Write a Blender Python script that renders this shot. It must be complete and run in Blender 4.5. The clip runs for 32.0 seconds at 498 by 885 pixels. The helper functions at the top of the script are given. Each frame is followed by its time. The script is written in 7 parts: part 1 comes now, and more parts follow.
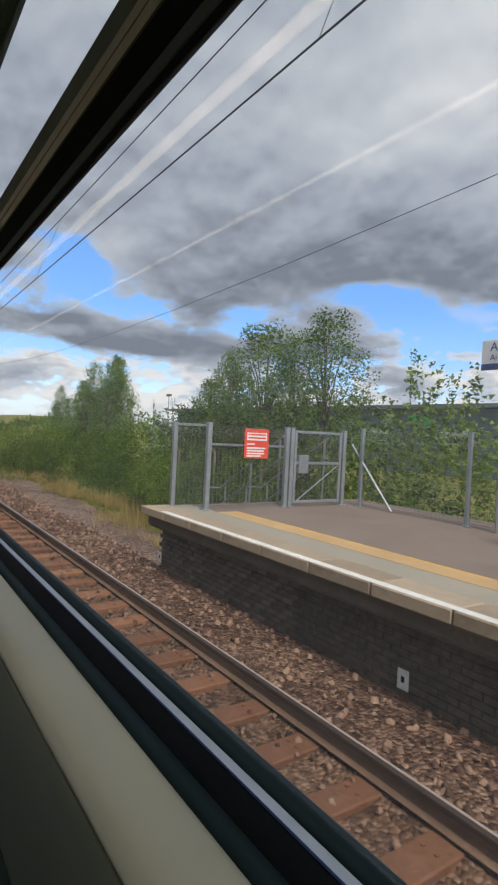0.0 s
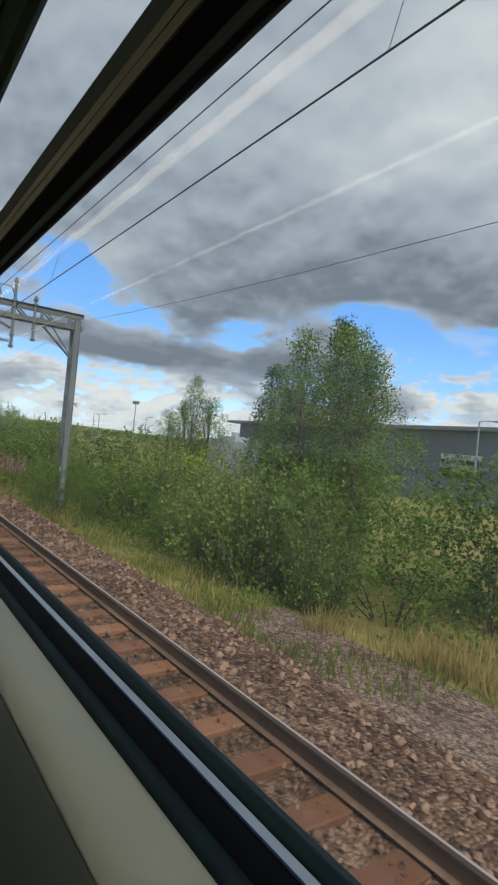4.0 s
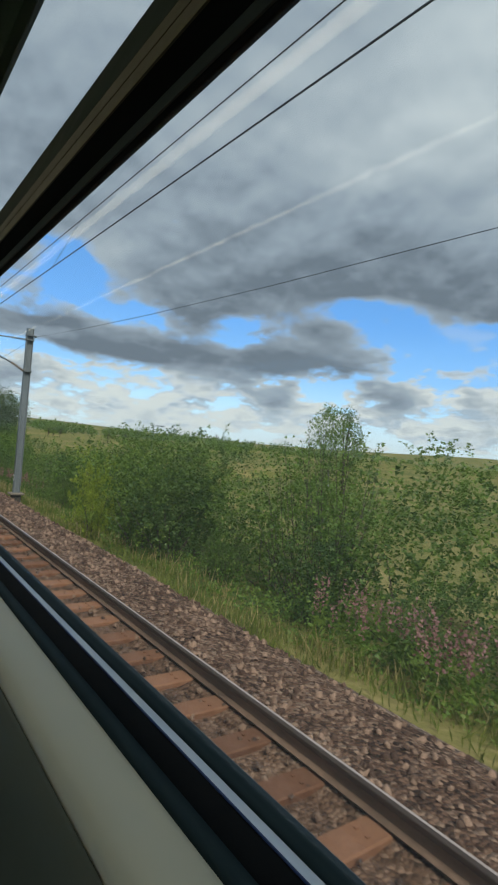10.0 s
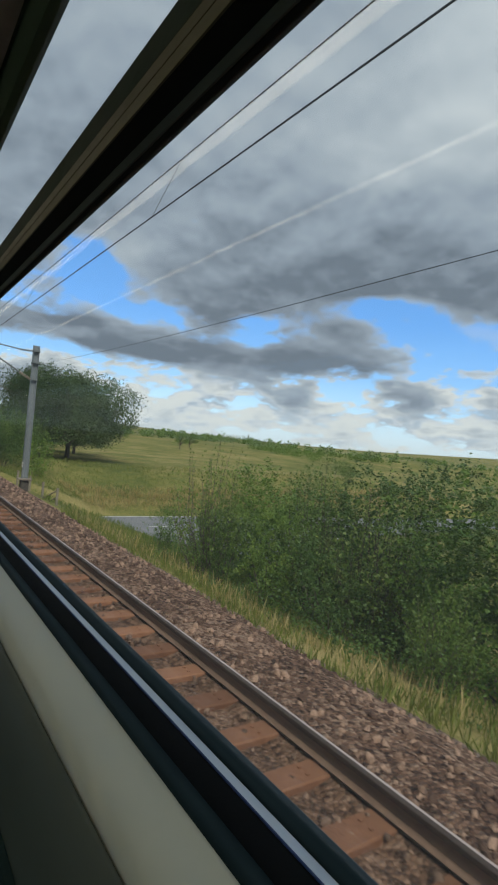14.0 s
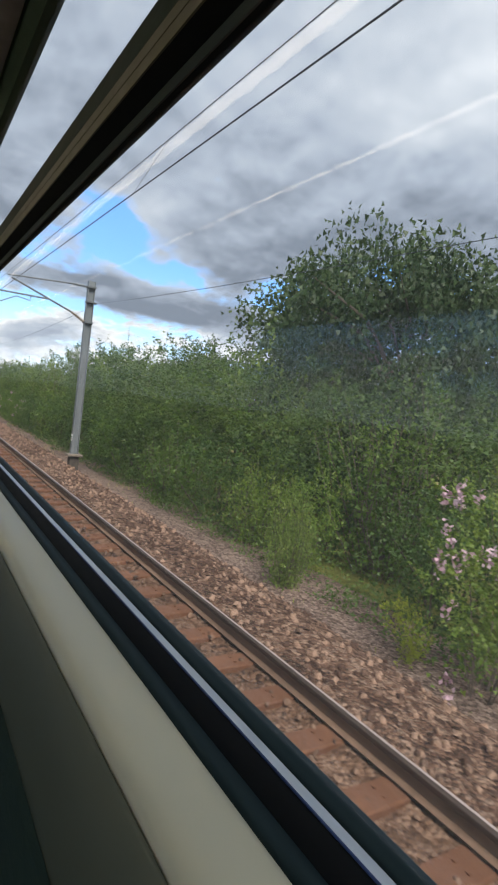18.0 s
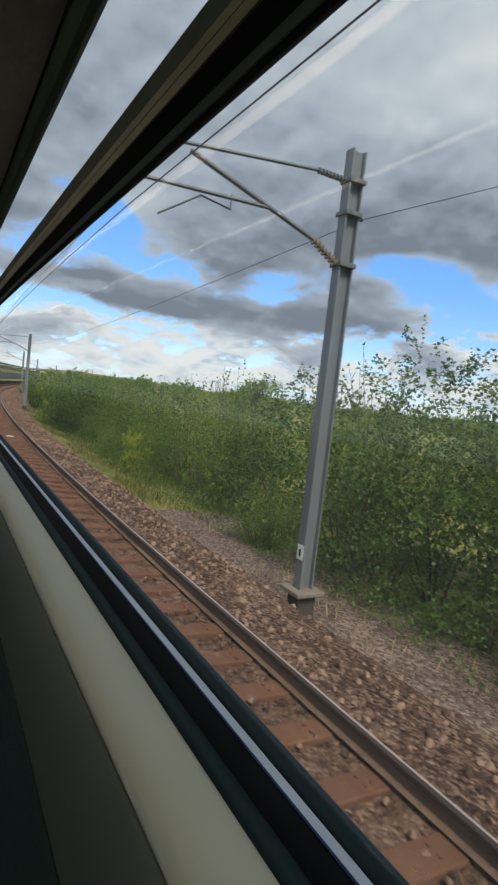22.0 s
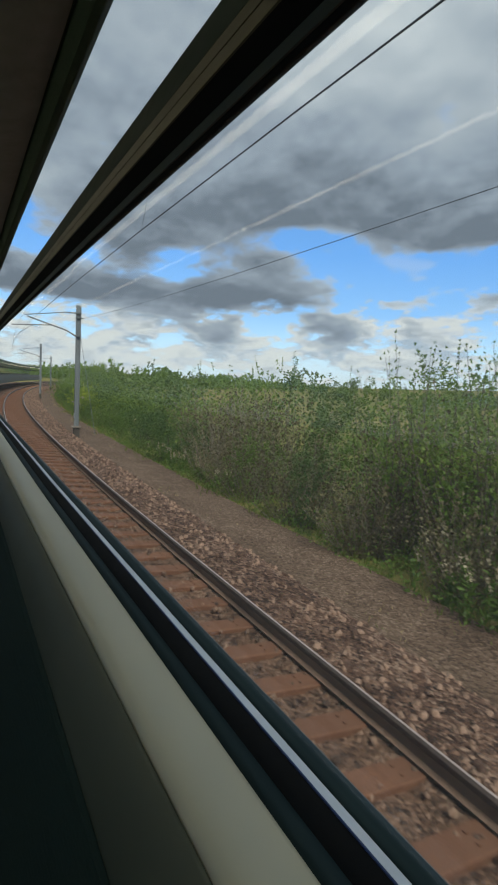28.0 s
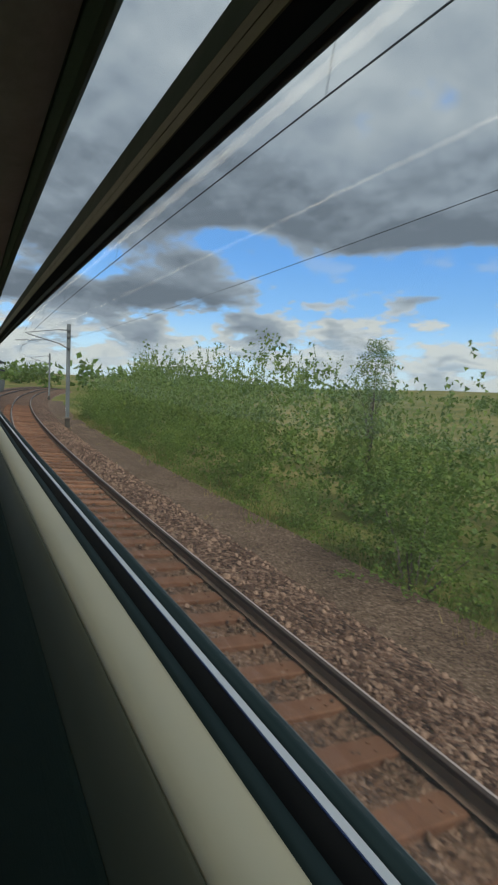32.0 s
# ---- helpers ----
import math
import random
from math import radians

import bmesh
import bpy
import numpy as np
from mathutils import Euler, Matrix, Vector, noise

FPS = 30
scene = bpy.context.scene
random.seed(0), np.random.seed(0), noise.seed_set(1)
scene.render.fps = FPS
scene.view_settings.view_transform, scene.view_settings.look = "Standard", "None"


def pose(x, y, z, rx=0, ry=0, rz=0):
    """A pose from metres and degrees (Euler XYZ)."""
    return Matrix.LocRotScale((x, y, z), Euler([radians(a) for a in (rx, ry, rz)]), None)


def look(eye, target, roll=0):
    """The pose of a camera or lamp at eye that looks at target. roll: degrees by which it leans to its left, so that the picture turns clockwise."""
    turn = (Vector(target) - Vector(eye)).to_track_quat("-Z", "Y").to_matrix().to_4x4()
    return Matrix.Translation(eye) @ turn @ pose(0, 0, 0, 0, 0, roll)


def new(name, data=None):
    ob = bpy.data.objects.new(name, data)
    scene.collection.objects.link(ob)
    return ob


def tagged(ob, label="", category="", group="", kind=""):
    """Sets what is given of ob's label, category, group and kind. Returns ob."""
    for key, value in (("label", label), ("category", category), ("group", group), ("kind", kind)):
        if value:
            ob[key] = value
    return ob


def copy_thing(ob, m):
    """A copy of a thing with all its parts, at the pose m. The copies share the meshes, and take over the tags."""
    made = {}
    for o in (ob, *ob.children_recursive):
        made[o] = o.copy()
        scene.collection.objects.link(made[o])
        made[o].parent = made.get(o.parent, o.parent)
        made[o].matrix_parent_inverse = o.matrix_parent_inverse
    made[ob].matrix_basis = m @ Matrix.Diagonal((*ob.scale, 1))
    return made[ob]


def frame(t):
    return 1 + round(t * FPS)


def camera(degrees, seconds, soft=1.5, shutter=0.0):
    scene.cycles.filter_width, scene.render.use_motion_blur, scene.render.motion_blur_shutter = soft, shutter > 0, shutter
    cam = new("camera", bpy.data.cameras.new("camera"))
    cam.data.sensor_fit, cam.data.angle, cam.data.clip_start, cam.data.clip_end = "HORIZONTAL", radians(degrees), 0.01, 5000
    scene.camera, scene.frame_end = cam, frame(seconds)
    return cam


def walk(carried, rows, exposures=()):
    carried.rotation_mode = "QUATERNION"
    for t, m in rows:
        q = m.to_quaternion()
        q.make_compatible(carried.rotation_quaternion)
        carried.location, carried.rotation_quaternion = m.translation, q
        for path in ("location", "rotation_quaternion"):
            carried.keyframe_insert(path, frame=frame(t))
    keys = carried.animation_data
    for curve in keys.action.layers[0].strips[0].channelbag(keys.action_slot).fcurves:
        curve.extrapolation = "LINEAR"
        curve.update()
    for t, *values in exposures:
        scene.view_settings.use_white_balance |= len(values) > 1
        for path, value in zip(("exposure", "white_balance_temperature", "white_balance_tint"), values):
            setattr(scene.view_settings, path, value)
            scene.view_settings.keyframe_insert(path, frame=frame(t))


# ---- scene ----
# ---- the line: distance s along the ride, offset y to the window side, height z over the rail ----
CURVE_FROM, CURVE_TO, RADIUS = 211.0, 226.0, 579.0
BANK = radians(3.2)
EYE = 2.29
STEP = 0.5
S0, S1 = -120.0, 620.0


def curvature(s):
    return min(max((s - CURVE_FROM) / (CURVE_TO - CURVE_FROM), 0.0), 1.0) / RADIUS


LINE = [(0.0, 0.0, 0.0)]
_n = int(round(-S0 / STEP))
LINE = [(-(S0 + i * STEP), 0.0, 0.0) for i in range(_n + 1)]
_s = 0.0
while _s < S1:
    _x, _y, _h = LINE[-1]
    _h2 = _h + curvature(_s + STEP / 2) * STEP
    _m = (_h + _h2) / 2
    LINE.append((_x - math.cos(_m) * STEP, _y + math.sin(_m) * STEP, _h2))
    _s += STEP


def on_line(s):
    u = (s - S0) / STEP
    i = min(max(int(math.floor(u)), 0), len(LINE) - 2)
    w = u - i
    a, b = LINE[i], LINE[i + 1]
    return tuple(a[k] + (b[k] - a[k]) * w for k in range(3))


def bank(s):
    u = min(max((s - 200.0) / 70.0, 0.0), 1.0)
    return BANK * u * u * (3 - 2 * u)


def at(s, y, z, tilted=False):
    """World point of (s, y, z); tilted: on the canted track bed."""
    if tilted:
        b = bank(s)
        dy, dz = y - 3.1, z
        y, z = 3.1 + dy * math.cos(b) + dz * math.sin(b), -dy * math.sin(b) + dz * math.cos(b)
    x, yy, h = on_line(s)
    return Vector((x + math.sin(h) * y, yy + math.cos(h) * y, z))


def frame_at(s, y, z, turn=0.0):
    """Pose at (s, y, z) whose own +x looks back along the ride and +y away from the train."""
    return Matrix.Translation(at(s, y, z)) @ Matrix.Rotation(-on_line(s)[2] + radians(turn), 4, "Z")


def ridden(t):
    return 5.4 * t + 0.255 * t * t


# seconds, turn from straight ahead, tilt, lean (degrees), sway sideways and up (metres)
RIDE = [
    (0.0, 34.16, -0.91, 2.94, 0.031, -0.020), (0.5, 36.79, 0.03, 4.01, 0.020, -0.022), (1.0, 36.86, -0.06, 5.12, 0.020, -0.021),
    (1.5, 36.45, 0.13, 5.51, 0.021, -0.020), (2.0, 35.88, 0.39, 5.54, 0.022, -0.019), (2.5, 35.48, 0.54, 5.55, 0.022, -0.017),
    (3.0, 35.22, 0.59, 5.54, 0.020, -0.016), (3.5, 35.08, 0.57, 5.51, 0.020, -0.015), (4.0, 35.04, 0.50, 5.46, 0.019, -0.015),
    (4.5, 35.09, 0.40, 5.39, 0.019, -0.015), (5.0, 35.19, 0.31, 5.29, 0.018, -0.014), (5.5, 35.34, 0.23, 5.18, 0.017, -0.013),
    (6.0, 35.45, 0.21, 5.13, 0.015, -0.011), (6.5, 35.48, 0.19, 5.27, 0.014, -0.010), (7.0, 35.44, 0.15, 5.49, 0.014, -0.008),
    (7.5, 35.50, 0.19, 5.27, 0.013, -0.008), (8.0, 35.45, 0.21, 5.09, 0.011, -0.006), (8.5, 35.48, 0.22, 5.03, 0.011, -0.005),
    (9.0, 35.45, 0.23, 5.02, 0.010, -0.005), (9.5, 35.35, 0.22, 5.03, 0.011, -0.005), (10.0, 35.23, 0.21, 5.04, 0.011, -0.005),
    (10.5, 35.10, 0.21, 4.98, 0.012, -0.005), (11.0, 34.79, 0.15, 4.94, 0.012, -0.006), (11.5, 34.52, 0.07, 4.91, 0.010, -0.007),
    (12.0, 34.42, 0.17, 4.97, 0.005, -0.007), (12.5, 34.42, 0.16, 4.89, 0.003, -0.007), (13.0, 34.13, -0.02, 4.88, 0.001, -0.006),
    (13.5, 33.75, 0.04, 5.16, 0.007, -0.003), (14.0, 33.38, -0.03, 5.36, 0.009, -0.002), (14.5, 33.12, -0.10, 5.51, 0.005, -0.006),
    (15.0, 32.50, -0.83, 5.91, 0.003, -0.014), (15.5, 31.92, -1.58, 6.59, -0.003, -0.022), (16.0, 31.76, -2.26, 6.95, -0.004, -0.025),
    (16.5, 31.85, -2.83, 7.08, -0.002, -0.024), (17.0, 32.03, -3.28, 7.10, 0.003, -0.022), (17.5, 32.17, -3.58, 7.12, 0.008, -0.019),
    (18.0, 32.10, -3.71, 7.25, 0.012, -0.016), (18.5, 31.70, -3.68, 7.54, 0.011, -0.013), (19.0, 31.71, -3.77, 7.76, 0.011, -0.010),
    (19.5, 31.44, -3.68, 8.02, 0.009, -0.005), (20.0, 30.95, -3.51, 8.32, 0.004, 0.001), (20.5, 30.84, -3.56, 8.48, -0.002, 0.005),
    (21.0, 30.48, -3.47, 8.62, -0.004, 0.007), (21.5, 30.34, -3.37, 8.57, -0.001, 0.007), (22.0, 30.28, -3.32, 8.39, 0.006, 0.006),
    (22.5, 30.23, -3.60, 8.30, 0.004, 0.008), (23.0, 30.50, -3.90, 8.00, 0.004, 0.013), (23.5, 30.33, -4.12, 7.76, 0.005, 0.017),
    (24.0, 29.91, -4.24, 7.56, 0.007, 0.021), (24.5, 29.47, -4.18, 7.34, 0.010, 0.024), (25.0, 29.10, -4.19, 7.28, 0.005, 0.024),
    (25.5, 28.83, -4.42, 7.22, 0.001, 0.024), (26.0, 28.75, -4.59, 6.99, -0.001, 0.024), (26.5, 28.75, -4.70, 6.67, -0.002, 0.025),
    (27.0, 28.74, -4.72, 6.33, -0.003, 0.026), (27.5, 28.62, -4.62, 6.05, -0.005, 0.028), (28.0, 28.28, -4.40, 5.89, -0.007, 0.031),
    (28.5, 27.79, -4.34, 6.03, -0.008, 0.031), (29.0, 27.59, -4.27, 5.90, -0.005, 0.034), (29.5, 28.00, -4.12, 4.97, 0.006, 0.039),
    (30.0, 28.14, -4.55, 4.53, 0.012, 0.042), (30.5, 27.76, -4.51, 4.74, 0.009, 0.041), (31.0, 27.71, -4.49, 5.14, 0.003, 0.039),
    (31.5, 27.56, -4.23, 5.42, 0.000, 0.038), (32.0, 27.58, -4.08, 5.71, -0.004, 0.038),
]


def ride_pose(t, yaw, pitch, roll, dy, dz):
    s = ridden(t)
    a, p, r = radians(yaw), radians(pitch), radians(roll)
    f = Vector((-math.cos(a) * math.cos(p), math.sin(a) * math.cos(p), math.sin(p)))
    right = Vector((math.sin(a), math.cos(a), 0))
    up = right.cross(f)
    r2, u2 = right * math.cos(r) + up * math.sin(r), up * math.cos(r) - right * math.sin(r)
    m = Matrix((r2, u2, -f)).transposed().to_4x4()
    turn = Matrix.Rotation(-on_line(s)[2], 4, "Z") @ Matrix.Rotation(-bank(s), 4, "X")
    return Matrix.Translation(at(s, dy, EYE + dz, True)) @ turn @ m


cam = camera(48.02, 32.0, soft=2.2, shutter=0.045)
walk(cam, [(row[0], ride_pose(*row)) for row in RIDE], exposures=[(0.0, 0.17, 6600, 14), (2.5, 0.12, 6500, 12), (5.0, 0.05, 6150, 4), (6.0, 0.0, 5750, -1), (7.2, 0.0, 5600, -3), (8.6, -0.04, 6150, 2), (13.0, -0.06, 6200, 4), (15.5, 0.02, 6350, 9), (17.5, 0.55, 6400, 13), (19.0, 0.5, 6400, 11), (20.5, 0.25, 6400, 10), (22.5, 0.15, 6450, 9), (24.0, 0.1, 6300, 3), (25.5, 0.05, 6250, 3), (28.0, -0.05, 6250, 5), (32.0, -0.2, 6250, 5)])

# ---- world, sun ----
world = bpy.data.worlds.new("sky")
scene.world = world
world.use_nodes = True
wt = world.node_tree
wt.nodes.clear()


def wnode(kind, **sets):
    nd = wt.nodes.new(kind)
    for key, value in sets.items():
        nd.inputs[key].default_value = value
    return nd


def wmath(op, a, b=None, clamp=False):
    nd = wt.nodes.new("ShaderNodeMath")
    nd.operation, nd.use_clamp = op, clamp
    for i, v in enumerate((a, b)):
        if v is None:
            continue
        if isinstance(v, (int, float)):
            nd.inputs[i].default_value = v
        else:
            wt.links.new(v, nd.inputs[i])
    return nd.outputs[0]


def wramp(fac, stops):
    nd = wt.nodes.new("ShaderNodeValToRGB")
    el = nd.color_ramp.elements
    while len(el) < len(stops):
        el.new(0.5)
    for e, (p, c) in zip(el, stops):
        e.position, e.color = p, (c if len(c) == 4 else (*c, 1)) if isinstance(c, tuple) else (c, c, c, 1)
    wt.links.new(fac, nd.inputs[0])
    return nd.outputs[0]


def wmix(fac, a, b):
    nd = wt.nodes.new("ShaderNodeMix")
    nd.data_type = "RGBA"
    for sock, v in ((nd.inputs[0], fac), (nd.inputs[6], a), (nd.inputs[7], b)):
        if isinstance(v, tuple):
            sock.default_value = (*v, 1)
        elif isinstance(v, (int, float)):
            sock.default_value = v
        else:
            wt.links.new(v, sock)
    return nd.outputs[2]


SUN_EL = radians(50)
sky = wt.nodes.new("ShaderNodeTexSky")
sky.sky_type, sky.sun_disc = "NISHITA", False
sky.sun_elevation, sky.sun_rotation = SUN_EL, radians(95)
tc = wt.nodes.new("ShaderNodeTexCoord")
sep = wt.nodes.new("ShaderNodeSeparateXYZ")
wt.links.new(tc.outputs["Generated"], sep.inputs[0])
dx, dy, dz = sep.outputs
# clouds lie on a flat layer: far ones crowd towards the horizon
lift = wmath("MAXIMUM", wmath("ADD", dz, 0.32), 0.1)
comb = wt.nodes.new("ShaderNodeCombineXYZ")
wt.links.new(wmath("DIVIDE", dx, lift), comb.inputs[0])
wt.links.new(wmath("DIVIDE", dy, lift), comb.inputs[1])
comb.inputs[2].default_value = 3.7
nearer = wt.nodes.new("ShaderNodeVectorMath")
nearer.operation = "MULTIPLY"
wt.links.new(comb.outputs[0], nearer.inputs[0])
nearer.inputs[1].default_value = (0.955, 0.955, 1.0)


def wnoise(scale, detail, rough, distort=0.0, vec=None):
    nd = wnode("ShaderNodeTexNoise", Scale=scale, Detail=detail, Roughness=rough, Distortion=distort)
    wt.links.new(vec or comb.outputs[0], nd.inputs["Vector"])
    return nd.outputs[0]


big = wnoise(1.2, 2.0, 0.5, 0.2)
mid = wnoise(3.0, 6.0, 0.54, 0.15)
mid_up = wnoise(3.0, 6.0, 0.54, 0.15, nearer.outputs[0])
fine = wnoise(8.5, 5.0, 0.55, 0.1)
fine_up = wnoise(8.5, 5.0, 0.55, 0.1, nearer.outputs[0])


def soft_spot(az, el, wide, tall):
    """A soft hump of 1 round a bearing (degrees from straight ahead to the window side) and a height."""
    a, e = radians(az), radians(el)
    c = Vector((-math.cos(a) * math.cos(e), math.sin(a) * math.cos(e), math.sin(e)))
    side = Vector((math.sin(a), math.cos(a), 0))
    u = wmath("ADD", wmath("MULTIPLY", dx, side.x / wide), wmath("ADD", wmath("MULTIPLY", dy, side.y / wide), -c.dot(side) / wide))
    v = wmath("MULTIPLY", wmath("SUBTRACT", dz, math.sin(e)), 1 / tall)
    q = wmath("ADD", wmath("MULTIPLY", u, u), wmath("MULTIPLY", v, v))
    return wmath("POWER", 2.718, wmath("MULTIPLY", q, -1.0))


def gathered(spots):
    total = None
    for az, el, wide, tall, gain in spots:
        q = wmath("MULTIPLY", soft_spot(az, el, wide, tall), gain)
        total = q if total is None else wmath("ADD", total, q)
    return total


# where the cloud deck is thick, and where it breaks to blue
banks = gathered([(15, 9.6, 0.10, 0.024, 0.40), (25, 8.4, 0.12, 0.020, 0.36), (36, 8.7, 0.06, 0.018, 0.34), (42, 12.0, 0.045, 0.016, 0.25), (55, 16.8, 0.16, 0.034, 0.26), (38, 17.0, 0.24, 0.040, 0.22), (84, 19.5, 0.25, 0.045, 0.24), (66, 9.3, 0.045, 0.010, 0.2), (104, 9.0, 0.10, 0.020, 0.26)])
breaks = gathered([(16, 16.5, 0.045, 0.050, 0.30), (47.5, 14.6, 0.07, 0.018, 0.25), (56, 11.6, 0.11, 0.026, 0.26), (68, 12.0, 0.14, 0.034, 0.26), (82, 12.5, 0.16, 0.034, 0.22), (34, 12.4, 0.05, 0.012, 0.10)])
pale = gathered([(55, 32, 0.13, 0.13, 0.26), (40, 29, 0.10, 0.07, 0.10), (47, 27, 0.10, 0.05, 0.08), (78, 27, 0.17, 0.13, 0.24), (20, 17, 0.05, 0.035, 0.20), (84, 13.5, 0.05, 0.02, 0.3)])


def centred(v, gain):
    return wmath("MULTIPLY", wmath("SUBTRACT", v, 0.5), gain)


def added(*terms):
    total = terms[0]
    for q in terms[1:]:
        total = wmath("ADD", total, q)
    return total


relief = added(wmath("MULTIPLY", wmath("SUBTRACT", mid, mid_up), 1.5), wmath("MULTIPLY", wmath("SUBTRACT", fine, fine_up), 0.6))
rise = wramp(dz, [(0.0, 0.36), (0.13, 0.38), (0.21, 0.44), (0.285, 0.66), (1.0, 0.70)])
dens = added(rise, centred(big, 0.35), centred(mid, 0.95), centred(fine, 0.36), banks, wmath("MULTIPLY", breaks, -1.0))
amount = wramp(dens, [(0.40, 0.0), (0.455, 0.65), (0.52, 1.0)])
tone = wramp(dz, [(0.0, 0.40), (0.13, 0.26), (0.25, 0.235), (0.33, 0.31), (0.46, 0.42), (0.62, 0.47), (1.0, 0.44)])
rim = wramp(dens, [(0.40, 0.30), (0.50, 0.13), (0.62, 0.0)])
value = added(tone, rim, pale, centred(mid, -0.11), centred(big, -0.18), wmath("MULTIPLY", relief, 0.5), wmath("MULTIPLY", banks, -0.08))
value = wmath("MINIMUM", wmath("MAXIMUM", value, 0.215), 0.9)
shade = wramp(value, [(0.0, (0.0, 0.0, 0.0)), (0.15, (0.135, 0.163, 0.207)), (0.4, (0.355, 0.405, 0.475)), (0.7, (0.60, 0.64, 0.68)), (1.0, (0.84, 0.85, 0.85))])
# rows of bright cumulus low down
low_band = wramp(dz, [(0.0, 0.06), (0.05, 0.20), (0.10, 0.13), (0.15, 0.02)])
heap = added(centred(mid, 1.5), centred(fine, 0.7), low_band)
cumulus = wramp(heap, [(0.02, 0.0), (0.12, 1.0)])
puff_value = added(0.62, wmath("MULTIPLY", relief, 2.6), centred(fine, 0.9))
puff_col = wramp(puff_value, [(0.2, (0.46, 0.52, 0.60)), (0.5, (0.68, 0.70, 0.73)), (0.85, (0.80, 0.79, 0.755))])
blue = wramp(dz, [(0.0, (0.60, 0.74, 0.86)), (0.06, (0.42, 0.65, 0.90)), (0.13, (0.17, 0.42, 0.84)), (0.22, (0.09, 0.32, 0.80)), (0.32, (0.08, 0.27, 0.68)), (1.0, (0.05, 0.18, 0.5))])
clear = wmix(0.06, blue, sky.outputs[0])
sky_all = wmix(wmath("MULTIPLY", cumulus, wramp(dz, [(0.0, 0.9), (0.12, 0.95), (0.20, 0.25), (0.3, 0.0)])), clear, puff_col)
sky_all = wmix(amount, sky_all, shade)
haze = wramp(dz, [(0.0, 0.55), (0.030, 0.25), (0.075, 0.0)])
sky_all = wmix(haze, sky_all, (0.70, 0.75, 0.78))
bg = wt.nodes.new("ShaderNodeBackground")
bg.inputs["Strength"].default_value = 1.0
wt.links.new(sky_all, bg.inputs["Color"])
wo = wt.nodes.new("ShaderNodeOutputWorld")
wt.links.new(bg.outputs[0], wo.inputs[0])

sun = new("sun", bpy.data.lights.new("sun", "SUN"))
sun.data.energy, sun.data.angle, sun.data.color = 3.2, radians(22), (1.0, 0.95, 0.86)
sun.matrix_world = look((49, -14, 61), (0, 0, 0))

# ---- materials ----


def material(name, low, high, rough=0.8, grain=20.0, blotch=1.5, bump=0.3, metal=0.0, island=0.0, per_object=0.0, bump_scale=None, streak=None, spec=0.4):
    """A surface whose colour wanders between low and high at two scales, with fine relief."""
    m = bpy.data.materials.new(name)
    m.use_nodes = True
    t = m.node_tree
    p = t.nodes["Principled BSDF"]
    geo = t.nodes.new("ShaderNodeNewGeometry")
    tcn = t.nodes.new("ShaderNodeTexCoord")
    vec = tcn.outputs["Object"]
    if streak:
        mp = t.nodes.new("ShaderNodeMapping")
        mp.inputs["Scale"].default_value = streak
        t.links.new(vec, mp.inputs[0])
        vec = mp.outputs[0]

    def nz(scale, detail=4.0):
        nd = t.nodes.new("ShaderNodeTexNoise")
        nd.inputs["Scale"].default_value, nd.inputs["Detail"].default_value = scale, detail
        t.links.new(vec, nd.inputs["Vector"])
        return nd.outputs[0]

    def mth(op, a, b):
        nd = t.nodes.new("ShaderNodeMath")
        nd.operation = op
        for i, v in enumerate((a, b)):
            if isinstance(v, (int, float)):
                nd.inputs[i].default_value = v
            else:
                t.links.new(v, nd.inputs[i])
        return nd.outputs[0]

    f1, f2 = nz(grain), nz(blotch, 3.0)
    fac = mth("ADD", mth("MULTIPLY", f1, 0.5), mth("MULTIPLY", f2, 0.5))
    if island:
        fac = mth("ADD", fac, mth("MULTIPLY", mth("SUBTRACT", geo.outputs["Random Per Island"], 0.5), island))
    if per_object:
        info = t.nodes.new("ShaderNodeObjectInfo")
        fac = mth("ADD", fac, mth("MULTIPLY", mth("SUBTRACT", info.outputs["Random"], 0.5), per_object))
    rmp = t.nodes.new("ShaderNodeValToRGB")
    rmp.color_ramp.elements[0].position, rmp.color_ramp.elements[1].position = 0.3, 0.7
    rmp.color_ramp.elements[0].color, rmp.color_ramp.elements[1].color = (*low, 1), (*high, 1)
    t.links.new(fac, rmp.inputs[0])
    t.links.new(rmp.outputs[0], p.inputs["Base Color"])
    p.inputs["Metallic"].default_value = metal
    p.inputs["Specular IOR Level"].default_value = spec
    rr = mth("ADD", mth("MULTIPLY", f1, 0.24), rough - 0.12)
    t.links.new(rr, p.inputs["Roughness"])
    if bump:
        b = t.nodes.new("ShaderNodeBump")
        b.inputs["Strength"].default_value, b.inputs["Distance"].default_value = bump, 0.02
        t.links.new(nz(bump_scale or grain * 2.5), b.inputs["Height"])
        t.links.new(b.outputs[0], p.inputs["Normal"])
    return m


